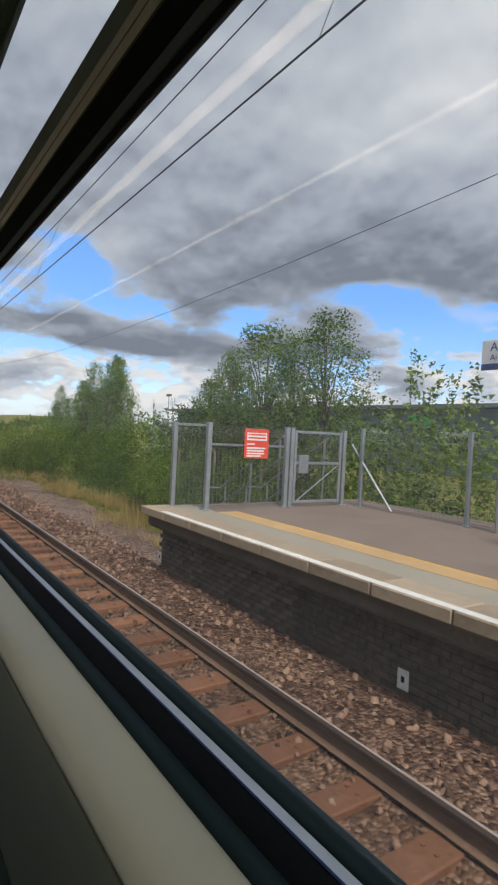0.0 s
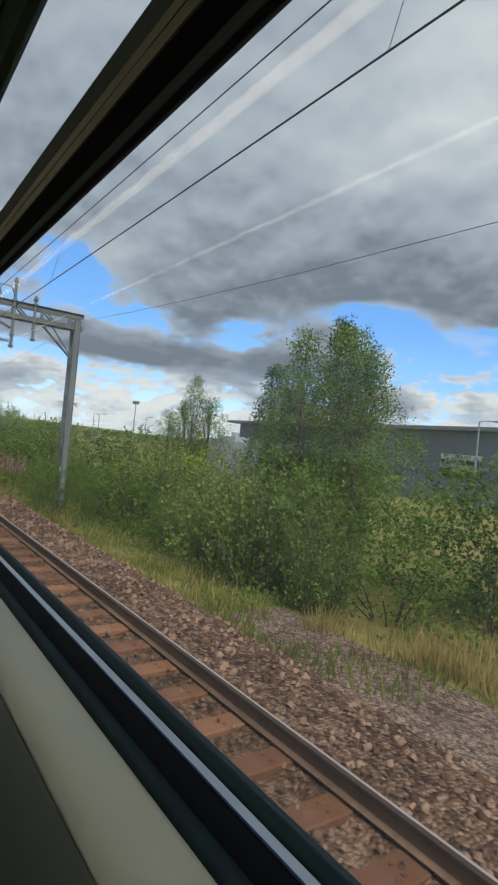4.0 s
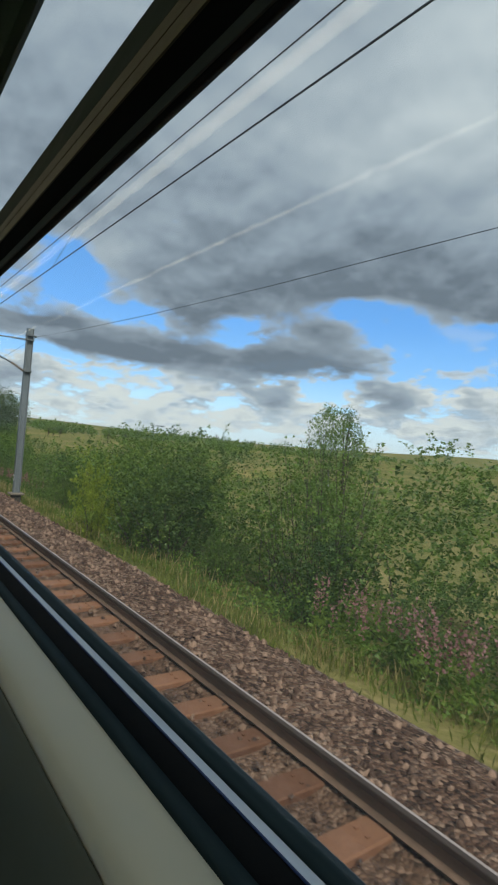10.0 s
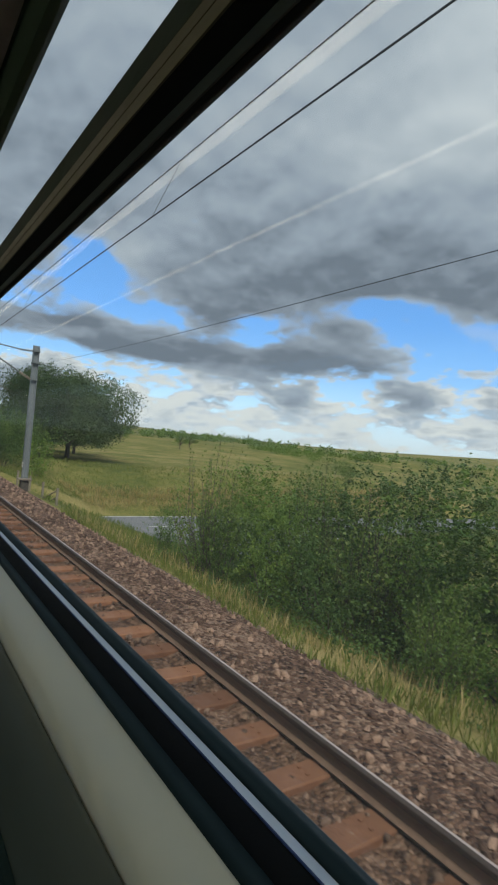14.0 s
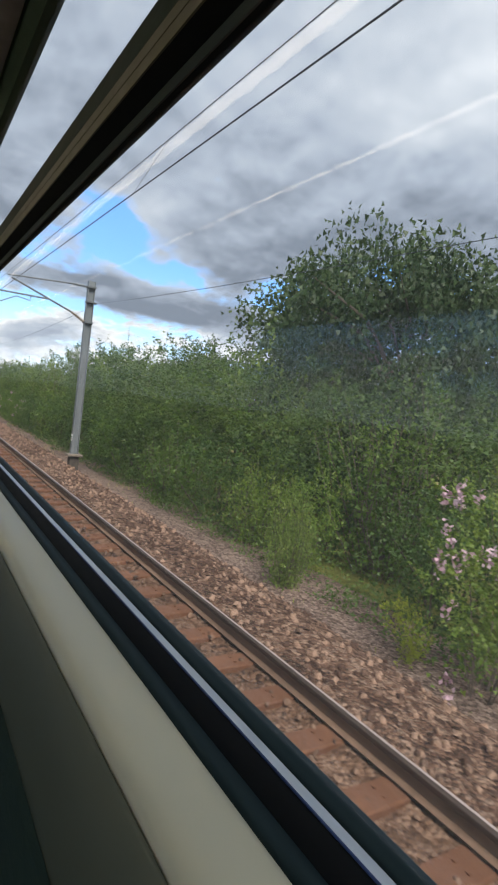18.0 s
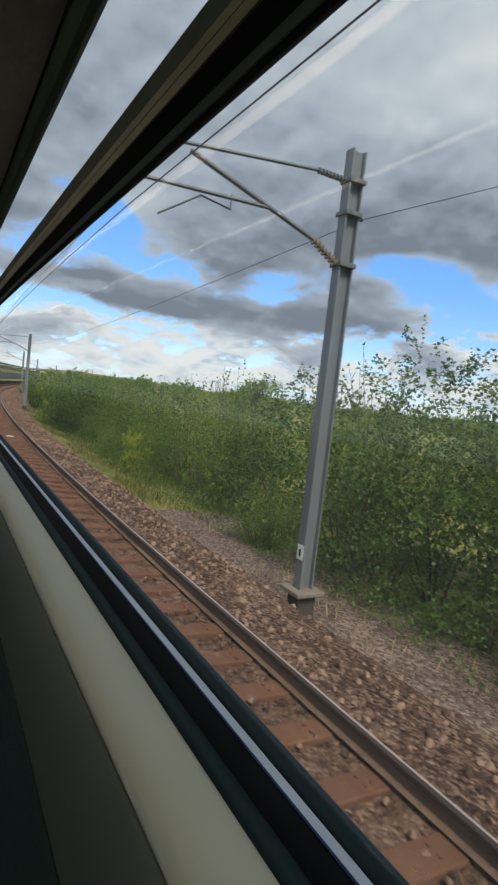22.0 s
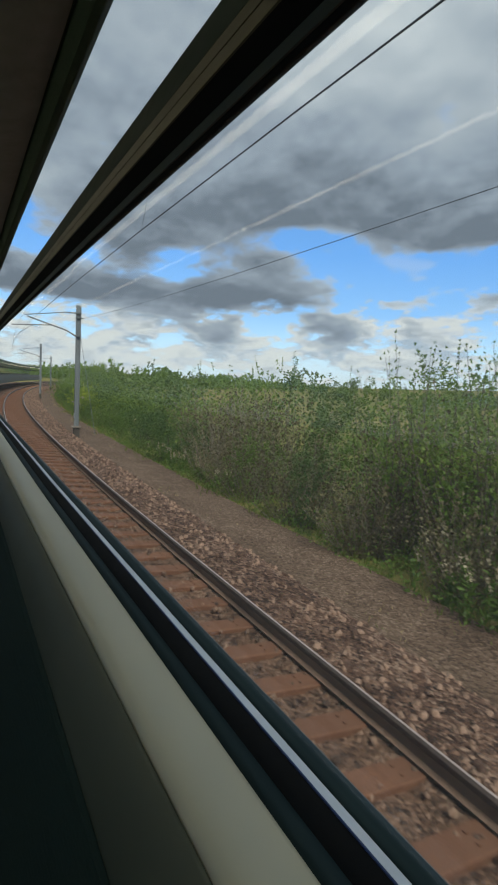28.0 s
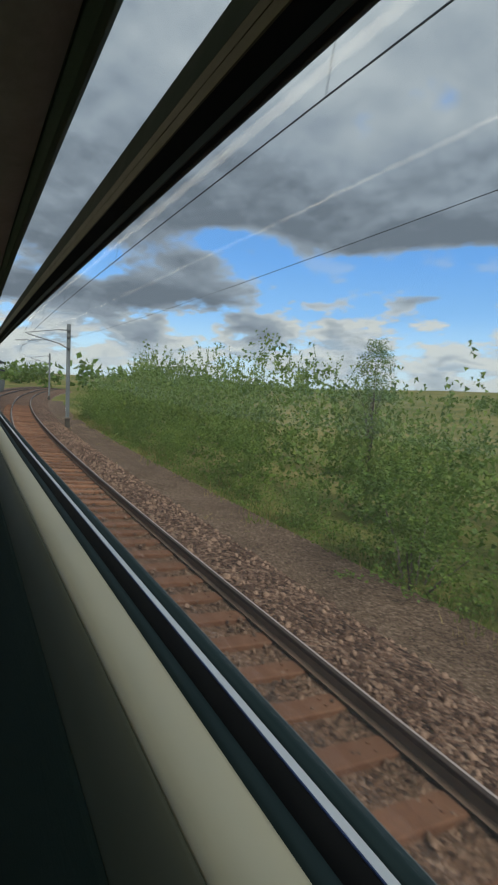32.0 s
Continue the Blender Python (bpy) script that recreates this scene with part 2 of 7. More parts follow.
def rubble(name, palette, cell, rough=0.9, deep=0.03, muddy=0.0):
    """Crushed stone: every cell a stone of its own tone, domed by the relief, with earth between."""
    m = bpy.data.materials.new(name)
    m.use_nodes = True
    t = m.node_tree
    p = t.nodes["Principled BSDF"]
    tcn = t.nodes.new("ShaderNodeTexCoord")
    warp = t.nodes.new("ShaderNodeTexNoise")
    warp.inputs["Scale"].default_value = cell * 0.8
    t.links.new(tcn.outputs["Object"], warp.inputs["Vector"])
    vm = t.nodes.new("ShaderNodeVectorMath")
    vm.operation = "MULTIPLY_ADD"
    t.links.new(warp.outputs["Color"], vm.inputs[0])
    vm.inputs[1].default_value = (0.6 / cell,) * 3
    t.links.new(tcn.outputs["Object"], vm.inputs[2])
    vo = t.nodes.new("ShaderNodeTexVoronoi")
    vo.inputs["Scale"].default_value = cell
    t.links.new(vm.outputs[0], vo.inputs["Vector"])
    sp = t.nodes.new("ShaderNodeSeparateColor")
    t.links.new(vo.outputs["Color"], sp.inputs[0])
    wide = t.nodes.new("ShaderNodeTexNoise")
    wide.inputs["Scale"].default_value = 0.9
    t.links.new(tcn.outputs["Object"], wide.inputs["Vector"])
    sm = t.nodes.new("ShaderNodeMath")
    sm.operation = "MULTIPLY_ADD"
    t.links.new(wide.outputs[0], sm.inputs[0])
    sm.inputs[1].default_value = 0.9
    t.links.new(sp.outputs[0], sm.inputs[2])
    sh = t.nodes.new("ShaderNodeMath")
    sh.operation = "SUBTRACT"
    t.links.new(sm.outputs[0], sh.inputs[0])
    sh.inputs[1].default_value = 0.45 + muddy
    rmp = t.nodes.new("ShaderNodeValToRGB")
    el = rmp.color_ramp.elements
    while len(el) < len(palette):
        el.new(0.5)
    for k, c in enumerate(palette):
        el[k].position, el[k].color = k / (len(palette) - 1), (*c, 1)
    t.links.new(sh.outputs[0], rmp.inputs[0])
    t.links.new(rmp.outputs[0], p.inputs["Base Color"])
    p.inputs["Roughness"].default_value = rough
    p.inputs["Specular IOR Level"].default_value = 0.25
    inv = t.nodes.new("ShaderNodeMath")
    inv.operation = "SUBTRACT"
    inv.inputs[0].default_value = 1.0
    t.links.new(vo.outputs["Distance"], inv.inputs[1])
    tilt = t.nodes.new("ShaderNodeMath")
    tilt.operation = "MULTIPLY_ADD"
    t.links.new(sp.outputs[1], tilt.inputs[0])
    tilt.inputs[1].default_value = 0.3
    t.links.new(inv.outputs[0], tilt.inputs[2])
    bp = t.nodes.new("ShaderNodeBump")
    bp.inputs["Strength"].default_value, bp.inputs["Distance"].default_value = 1.0, deep
    t.links.new(tilt.outputs[0], bp.inputs["Height"])
    t.links.new(bp.outputs[0], p.inputs["Normal"])
    return m


def meadow(name, tones):
    """Grassland whose tone wanders over hundreds, tens and single metres and over the blades."""
    m = bpy.data.materials.new(name)
    m.use_nodes = True
    t = m.node_tree
    p = t.nodes["Principled BSDF"]
    tcn = t.nodes.new("ShaderNodeTexCoord")
    total = None
    for scale, gain in ((0.018, 0.9), (0.11, 0.9), (0.7, 0.7), (6.0, 0.7)):
        nd = t.nodes.new("ShaderNodeTexNoise")
        nd.inputs["Scale"].default_value, nd.inputs["Detail"].default_value = scale, 4.0
        t.links.new(tcn.outputs["Object"], nd.inputs["Vector"])
        mul = t.nodes.new("ShaderNodeMath")
        mul.operation = "MULTIPLY_ADD"
        t.links.new(nd.outputs[0], mul.inputs[0])
        mul.inputs[1].default_value = gain
        if total is None:
            mul.inputs[2].default_value = 0.5 - 0.5 * 3.2
        else:
            t.links.new(total, mul.inputs[2])
        total = mul.outputs[0]
    rmp = t.nodes.new("ShaderNodeValToRGB")
    el = rmp.color_ramp.elements
    while len(el) < len(tones):
        el.new(0.5)
    for k, c in enumerate(tones):
        el[k].position, el[k].color = 0.12 + 0.76 * k / (len(tones) - 1), (*c, 1)
    t.links.new(total, rmp.inputs[0])
    t.links.new(rmp.outputs[0], p.inputs["Base Color"])
    p.inputs["Roughness"].default_value, p.inputs["Specular IOR Level"].default_value = 0.95, 0.1
    bp = t.nodes.new("ShaderNodeBump")
    bp.inputs["Strength"].default_value, bp.inputs["Distance"].default_value = 0.8, 0.06
    t.links.new(nd.outputs[0], bp.inputs["Height"])
    t.links.new(bp.outputs[0], p.inputs["Normal"])
    return m


def leaf_material(name, dark, mid, light, through_light=0.28, rough=0.5):
    m = bpy.data.materials.new(name)
    m.use_nodes = True
    t = m.node_tree
    p = t.nodes["Principled BSDF"]
    geo = t.nodes.new("ShaderNodeNewGeometry")
    info = t.nodes.new("ShaderNodeObjectInfo")
    tcn = t.nodes.new("ShaderNodeTexCoord")
    clump = t.nodes.new("ShaderNodeTexNoise")
    clump.inputs["Scale"].default_value, clump.inputs["Detail"].default_value = 1.7, 2.0
    t.links.new(tcn.outputs["Object"], clump.inputs["Vector"])
    total = None
    for sock, gain in ((info.outputs["Random"], 0.42), (geo.outputs["Random Per Island"], 0.24), (clump.outputs[0], 1.15)):
        add = t.nodes.new("ShaderNodeMath")
        add.operation = "MULTIPLY_ADD"
        t.links.new(sock, add.inputs[0])
        add.inputs[1].default_value = gain
        if total is None:
            add.inputs[2].default_value = -0.40
        else:
            t.links.new(total, add.inputs[2])
        total = add.outputs[0]
    rmp = t.nodes.new("ShaderNodeValToRGB")
    el = rmp.color_ramp.elements
    el.new(0.5)
    for e, (q, c) in zip(el, ((0.05, dark), (0.5, mid), (0.95, light))):
        e.position, e.color = q, (*c, 1)
    t.links.new(add.outputs[0], rmp.inputs[0])
    t.links.new(rmp.outputs[0], p.inputs["Base Color"])
    p.inputs["Roughness"].default_value = rough
    p.inputs["Specular IOR Level"].default_value = 0.35
    tl = t.nodes.new("ShaderNodeBsdfTranslucent")
    t.links.new(rmp.outputs[0], tl.inputs["Color"])
    mx = t.nodes.new("ShaderNodeMixShader")
    mx.inputs[0].default_value = through_light
    out = t.nodes["Material Output"]
    t.links.new(p.outputs[0], mx.inputs[1])
    t.links.new(tl.outputs[0], mx.inputs[2])
    t.links.new(mx.outputs[0], out.inputs["Surface"])
    return m


def glass_material(name, tint, gloss):
    m = bpy.data.materials.new(name)
    m.use_nodes = True
    t = m.node_tree
    t.nodes.remove(t.nodes["Principled BSDF"])
    tr = t.nodes.new("ShaderNodeBsdfTransparent")
    tr.inputs[0].default_value = (*tint, 1)
    gl = t.nodes.new("ShaderNodeBsdfGlossy")
    gl.inputs["Roughness"].default_value = 0.03
    mx = t.nodes.new("ShaderNodeMixShader")
    mx.inputs[0].default_value = gloss
    t.links.new(tr.outputs[0], mx.inputs[1])
    t.links.new(gl.outputs[0], mx.inputs[2])
    dust = t.nodes.new("ShaderNodeBsdfTranslucent")
    dust.inputs["Color"].default_value = (0.8, 0.8, 0.78, 1)
    film_of_dust = t.nodes.new("ShaderNodeMixShader")
    film_of_dust.inputs[0].default_value = 0.024
    t.links.new(mx.outputs[0], film_of_dust.inputs[1])
    t.links.new(dust.outputs[0], film_of_dust.inputs[2])
    t.links.new(film_of_dust.outputs[0], t.nodes["Material Output"].inputs["Surface"])
    return m


def glow_material(name, colour, strength):
    m = bpy.data.materials.new(name)
    m.use_nodes = True
    p = m.node_tree.nodes["Principled BSDF"]
    p.inputs["Base Color"].default_value = (0.8, 0.8, 0.78, 1)
    p.inputs["Emission Color"].default_value = (*colour, 1)
    p.inputs["Emission Strength"].default_value = strength
    return m


BALLAST = rubble("ballast", [(0.042, 0.023, 0.015), (0.108, 0.058, 0.038), (0.195, 0.112, 0.074), (0.32, 0.21, 0.148)], 22.0, deep=0.05)
STONE = material("ballast_stone", (0.080, 0.043, 0.028), (0.325, 0.205, 0.142), 0.85, 30, 0.9, 0.4, island=0.75)
RUSTBED = rubble("rusty_bed", [(0.050, 0.028, 0.018), (0.112, 0.062, 0.038), (0.165, 0.093, 0.058), (0.25, 0.155, 0.105)], 24.0, deep=0.034)
RUSTSTONE = material("rusty_stone", (0.062, 0.036, 0.024), (0.245, 0.150, 0.100), 0.85, 30, 0.9, 0.4, island=0.6)
DARKSOIL = rubble("grassy_cess_soil", [(0.062, 0.038, 0.024), (0.112, 0.071, 0.046), (0.155, 0.102, 0.068), (0.235, 0.163, 0.115)], 26.0, deep=0.02)
SLEEPER = material("rusty_sleeper", (0.14, 0.062, 0.032), (0.265, 0.124, 0.066), 0.85, 18, 2.0, 0.5, per_object=0.5)
# rust, made darker to paint in the shadow on the rail's side and web
RAILSIDE = material("rail_rust_shaded", (0.028, 0.017, 0.013), (0.075, 0.043, 0.030), 0.6, 14, 0.8, 0.3, metal=0.2)
RAILTOP = material("rail_running_band", (0.34, 0.265, 0.235), (0.52, 0.43, 0.39), 0.36, 30, 0.5, 0.05, metal=0.25, streak=(0.05, 4, 4))
RAILHEAD = material("rail_head_rust", (0.034, 0.022, 0.017), (0.070, 0.045, 0.035), 0.6, 20, 0.8, 0.15, metal=0.2)
GALV = material("galvanised_steel", (0.22, 0.245, 0.265), (0.36, 0.39, 0.415), 0.5, 14, 1.6, 0.15, metal=0.35)
MASTSTEEL = material("weathered_mast_steel", (0.13, 0.145, 0.15), (0.25, 0.27, 0.28), 0.6, 12, 1.2, 0.2, metal=0.25, streak=(6, 6, 0.5))
GALVDARK = material("weathered_steel", (0.11, 0.12, 0.122), (0.21, 0.222, 0.225), 0.6, 12, 1.4, 0.2, metal=0.3)
WIRE = material("copper_wire", (0.03, 0.035, 0.04), (0.07, 0.075, 0.08), 0.5, 20, 1, 0, metal=0.4)
INSUL = material("insulator", (0.16, 0.12, 0.08), (0.30, 0.22, 0.14), 0.35, 12, 3, 0)
CONC = material("concrete", (0.27, 0.255, 0.235), (0.44, 0.42, 0.39), 0.9, 16, 1.1, 0.35)
COPING = material("coping_stone", (0.27, 0.21, 0.15), (0.42, 0.34, 0.255), 0.9, 14, 1.3, 0.4, per_object=0.3)
TARMAC = material("platform_tarmac", (0.16, 0.12, 0.10), (0.25, 0.20, 0.17), 0.95, 40, 0.7, 0.4)
PAVING = material("platform_paving", (0.26, 0.235, 0.19), (0.36, 0.33, 0.27), 0.9, 20, 0.9, 0.3)
ASPHALT = material("road_asphalt", (0.13, 0.13, 0.135), (0.20, 0.20, 0.205), 0.9, 30, 0.25, 0.3)
WHITELINE = material("white_paint", (0.55, 0.54, 0.50), (0.80, 0.79, 0.76), 0.7, 12, 2.5, 0.1)
YELLOW = material("yellow_paint", (0.55, 0.30, 0.06), (0.80, 0.50, 0.12), 0.8, 9, 1.6, 0.1)
BRICK = material("sooty_brick", (0.065, 0.054, 0.046), (0.19, 0.158, 0.13), 0.92, 14, 1.2, 0.5, per_object=0.25)
MORTAR = material("mortar", (0.12, 0.105, 0.092), (0.22, 0.195, 0.17), 0.95, 25, 1.5, 0.4)
RED = material("red_sign", (0.66, 0.06, 0.04), (0.80, 0.10, 0.07), 0.45, 8, 2, 0)
WHITE = material("white_enamel", (0.70, 0.70, 0.69), (0.85, 0.85, 0.84), 0.5, 8, 2, 0)
GREY = material("grey_panel", (0.60, 0.60, 0.58), (0.70, 0.70, 0.68), 0.5, 8, 2, 0)
NAVY = material("navy_paint", (0.02, 0.04, 0.12), (0.04, 0.07, 0.20), 0.5, 8, 2, 0)
CLAD = material("blue_grey_cladding", (0.12, 0.145, 0.165), (0.17, 0.20, 0.225), 0.55, 3, 0.3, 0.1, streak=(8, 8, 0.3))
GROUND = meadow("grassland", [(0.06, 0.08, 0.02), (0.105, 0.118, 0.03), (0.165, 0.158, 0.045), (0.24, 0.20, 0.075), (0.31, 0.245, 0.10)])
SOIL = rubble("cess_soil", [(0.075, 0.05, 0.038), (0.15, 0.10, 0.078), (0.23, 0.16, 0.127), (0.36, 0.265, 0.212)], 24.0, deep=0.035)
BARK = material("bark", (0.06, 0.05, 0.04), (0.16, 0.13, 0.10), 0.9, 14, 3, 0.6)
TIMBER = material("weathered_timber", (0.17, 0.14, 0.10), (0.30, 0.26, 0.20), 0.9, 18, 2, 0.4)
LEAF_MID = leaf_material("leaf_mid_green", (0.050, 0.098, 0.014), (0.125, 0.205, 0.031), (0.24, 0.315, 0.058), 0.36)
LEAF_DARK = leaf_material("leaf_dark_green", (0.034, 0.070, 0.017), (0.074, 0.130, 0.029), (0.140, 0.200, 0.048), 0.32)
LEAF_PALE = leaf_material("leaf_willow", (0.065, 0.120, 0.024), (0.150, 0.225, 0.045), (0.27, 0.335, 0.085), 0.36)
# green darkened for the round crowns: their backlit shade is in the colour
LEAF_BACKLIT = leaf_material("leaf_backlit_green", (0.020, 0.042, 0.012), (0.045, 0.080, 0.021), (0.090, 0.130, 0.036), 0.22)
SEEDHEAD = leaf_material("cream_seed_head", (0.36, 0.30, 0.18), (0.50, 0.43, 0.29), (0.62, 0.55, 0.41), 0.3)
LEAF_YELLOW = leaf_material("leaf_yellow_green", (0.15, 0.21, 0.018), (0.31, 0.38, 0.035), (0.47, 0.50, 0.06), 0.38)
LEAF_BROWN = leaf_material("scrub_brown", (0.060, 0.056, 0.024), (0.135, 0.115, 0.054), (0.25, 0.205, 0.11), 0.25)
BLADE = leaf_material("grass_green", (0.07, 0.11, 0.018), (0.15, 0.19, 0.035), (0.27, 0.28, 0.07), 0.35)
STRAW = leaf_material("grass_straw", (0.30, 0.225, 0.085), (0.46, 0.355, 0.145), (0.58, 0.48, 0.23), 0.35)
PINK = leaf_material("fireweed_pink", (0.24, 0.10, 0.10), (0.35, 0.17, 0.16), (0.45, 0.27, 0.24), 0.3)
RAGWORT = leaf_material("ragwort_yellow", (0.50, 0.38, 0.02), (0.70, 0.55, 0.03), (0.80, 0.66, 0.06), 0.3)
DIRTCONC = material("dirty_concrete", (0.15, 0.12, 0.095), (0.27, 0.225, 0.18), 0.92, 16, 1.1, 0.4)
DARKCONC = material("dark_stained_concrete", (0.045, 0.038, 0.032), (0.10, 0.085, 0.07), 0.92, 16, 1.1, 0.4)
TACTILE = material("buff_tactile_strip", (0.42, 0.27, 0.13), (0.55, 0.37, 0.18), 0.85, 30, 1.6, 0.3)
UNIT = material("unit_paint", (0.29, 0.31, 0.32), (0.38, 0.40, 0.41), 0.5, 4, 1, 0)
LILAC = leaf_material("buddleia_lilac", (0.46, 0.24, 0.33), (0.62, 0.38, 0.47), (0.72, 0.55, 0.60), 0.3)
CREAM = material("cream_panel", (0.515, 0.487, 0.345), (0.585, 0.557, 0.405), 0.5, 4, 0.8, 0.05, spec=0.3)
# the same cream as above, darkened: the shade below the sill is in the colour
CREAMSHADED = material("lower_panel", (0.085, 0.092, 0.064), (0.120, 0.126, 0.090), 0.6, 4, 0.8, 0.05, spec=0.2)
RUBBER = material("black_rubber", (0.005, 0.006, 0.007), (0.011, 0.012, 0.013), 0.75, 30, 2, 0.1, spec=0.12)
GREENTRIM = material("dark_green_trim", (0.010, 0.022, 0.014), (0.020, 0.036, 0.024), 0.7, 14, 1, 0.05, spec=0.15)
LIPGREY = material("grey_green_lip", (0.045, 0.055, 0.052), (0.075, 0.088, 0.084), 0.6, 14, 1, 0.05, spec=0.2)
TEAL = material("dark_teal_trim", (0.012, 0.026, 0.029), (0.022, 0.040, 0.044), 0.7, 14, 1, 0.05, spec=0.15)
GREEN = material("dark_green_moquette", (0.012, 0.030, 0.022), (0.022, 0.045, 0.034), 0.9, 60, 1, 0.3)
ALU = material("aluminium_strip", (0.50, 0.54, 0.57), (0.64, 0.67, 0.70), 0.45, 20, 1, 0.03, metal=0.1)
BRONZE = material("bronze_edge", (0.048, 0.046, 0.024), (0.085, 0.080, 0.042), 0.5, 16, 1, 0.05, metal=0.3)
CEIL = material("ceiling_panel", (0.26, 0.26, 0.23), (0.32, 0.32, 0.28), 0.7, 4, 1, 0.02, spec=0.1)
GLASS = glass_material("window_glass", (0.97, 0.98, 0.975), 0.022)
FARGLASS = glass_material("dusty_far_glass", (0.88, 0.89, 0.87), 0.02)
PANE = glass_material("building_glass", (0.25, 0.3, 0.33), 0.3)
LAMP = glow_material("lamp_diffuser", (1.0, 0.84, 0.58), 3.8)

# ---- building helpers ----


def mesh_object(name, verts, faces, mats, parent=None, label="", slots=None, smooth=False):
    me = bpy.data.meshes.new(name)
    me.from_pydata([tuple(v) for v in verts], [], faces)
    for m in mats if isinstance(mats, (list, tuple)) else [mats]:
        me.materials.append(m)
    if slots is not None:
        me.polygons.foreach_set("material_index", slots)
    if smooth:
        me.polygons.foreach_set("use_smooth", [True] * len(me.polygons))
    me.update()
    ob = new(name, me)
    if parent is not None:
        ob.parent = parent
    if label:
        ob["label"] = label
    return ob


def part(name, bm, mat, parent, label="", smooth=False):
    me = bpy.data.meshes.new(name)
    bmesh.ops.recalc_face_normals(bm, faces=bm.faces)
    bm.to_mesh(me)
    bm.free()
    me.materials.append(mat)
    if smooth:
        me.polygons.foreach_set("use_smooth", [True] * len(me.polygons))
    ob = new(name, me)
    if parent is not None:
        ob.parent = parent
    if label:
        ob["label"] = label
    return ob


def empty(name, m, label, category, group="", kind=""):
    ob = new(name)
    ob.matrix_world = m
    ob.empty_display_size = 0.2
    return tagged(ob, label, category, group, kind)


def box(bm, x0, x1, y0, y1, z0, z1, bevel=0.0):
    made = bmesh.ops.create_cube(bm, size=1)["verts"]
    for v in made:
        v.co = Vector(((x0 + x1) / 2 + v.co.x * (x1 - x0), (y0 + y1) / 2 + v.co.y * (y1 - y0), (z0 + z1) / 2 + v.co.z * (z1 - z0)))
    if bevel:
        edges = {e for v in made for e in v.link_edges}
        bmesh.ops.bevel(bm, geom=list(edges), offset=bevel, segments=1, affect="EDGES")
    return bm


def tube(bm, points, radius, sides=6, radius_end=None):
    """A round bar through the points."""
    pts = [Vector(p) for p in points]
    rings = []
    for i, p in enumerate(pts):
        d = (pts[min(i + 1, len(pts) - 1)] - pts[max(i - 1, 0)]).normalized()
        a = d.orthogonal().normalized()
        b = d.cross(a)
        r = radius if radius_end is None else radius + (radius_end - radius) * i / (len(pts) - 1)
        rings.append([bm.verts.new(p + (a * math.cos(k * math.tau / sides) + b * math.sin(k * math.tau / sides)) * r) for k in range(sides)])
    # keep rings from twisting
    for i in range(1, len(rings)):
        best = min(range(sides), key=lambda o: (rings[i][o].co - rings[i - 1][0].co).length)
        rings[i] = rings[i][best:] + rings[i][:best]
        if (rings[i][1].co - rings[i - 1][1].co).length > (rings[i][-1].co - rings[i - 1][1].co).length:
            rings[i] = [rings[i][0]] + rings[i][:0:-1]
    for r0, r1 in zip(rings, rings[1:]):
        for k in range(sides):
            bm.faces.new((r0[k], r0[(k + 1) % sides], r1[(k + 1) % sides], r1[k]))
    bm.faces.new(rings[0])
    bm.faces.new(rings[-1][::-1])
    return bm


def sweep(name, prof, s0, s1, mats, tilted=True, closed=True, step=None, parent=None, label="", slots=None, smooth=False, lift=None):
    """A profile of (y, z) points drawn along the line from s0 to s1, with end caps when closed."""
    n = len(prof)
    if step is None:
        step = 4.0
    count = max(1, int(math.ceil((s1 - s0) / step)))
    ss = [s0 + (s1 - s0) * i / count for i in range(count + 1)]
    v, f, sl = [], [], []
    for s in ss:
        up = lift(s) if lift else 0.0
        v += [at(s, y, z + up, tilted) for y, z in prof]
    for i in range(count):
        for j in range(n if closed else n - 1):
            k = (j + 1) % n
            f.append((i * n + j, i * n + k, (i + 1) * n + k, (i + 1) * n + j))
            sl.append(slots[j] if slots else 0)
    if closed:
        f += [tuple(range(n))[::-1], tuple(count * n + j for j in range(n))]
        sl += [0, 0]
    return mesh_object(name, v, f, mats, parent, label, sl if slots else None, smooth)


# ---- ground ----
STATIONS = [-400, 0, 60, 100, 130, 150, 172, 188, 250, 330, 900]
ACROSS = [-3000, -400, -12, -5.8, 5.5, 9, 15, 25, 60, 300, 1200, 4500]
HEIGHTS = [
    [-30, -3, -1.0, -0.78, -0.78, -0.80, -0.8, -0.8, -1.0, -6, -20, -82],
    [-30, -3, -1.0, -0.78, -0.78, -0.80, -0.8, -0.8, -1.0, -6, -20, -82],
    [-30, -3, -1.0, -0.78, -0.78, -0.95, -1.1, -1.3, -1.5, -6, -20, -82],
    [-30, -3, -1.5, -0.78, -0.78, -1.50, -2.3, -2.8, -2.6, -6, -20, -82],
    [-30, -4, -2.0, -0.78, -0.78, -1.90, -3.4, -4.0, -3.4, -6, -20, -82],
    [-30, -4, -3.0, -0.78, -0.78, -2.20, -4.3, -4.6, -3.4, -5, -20, -82],
    [-30, -4, -3.0, -0.78, -0.78, -2.20, -4.0, -4.2, -3.0, -5, -20, -82],
    [-30, -3, -1.5, -0.78, -0.78, -1.20, -1.7, -2.0, -2.0, -5, -20, -82],
    [-30, -3, -1.0, -0.78, -0.78, -1.20, -1.6, -2.0, -2.2, -6, -20, -82],
    [-30, -3, -1.0, -0.78, -0.78, -1.00, -1.2, -1.5, -1.8, -6, -20, -82],
    [-30, -3, -1.0, -0.78, -0.78, -1.00, -1.2, -1.5, -1.8, -6, -20, -82],
]
ROAD_FROM, ROAD_TO = 157.6, 168.4


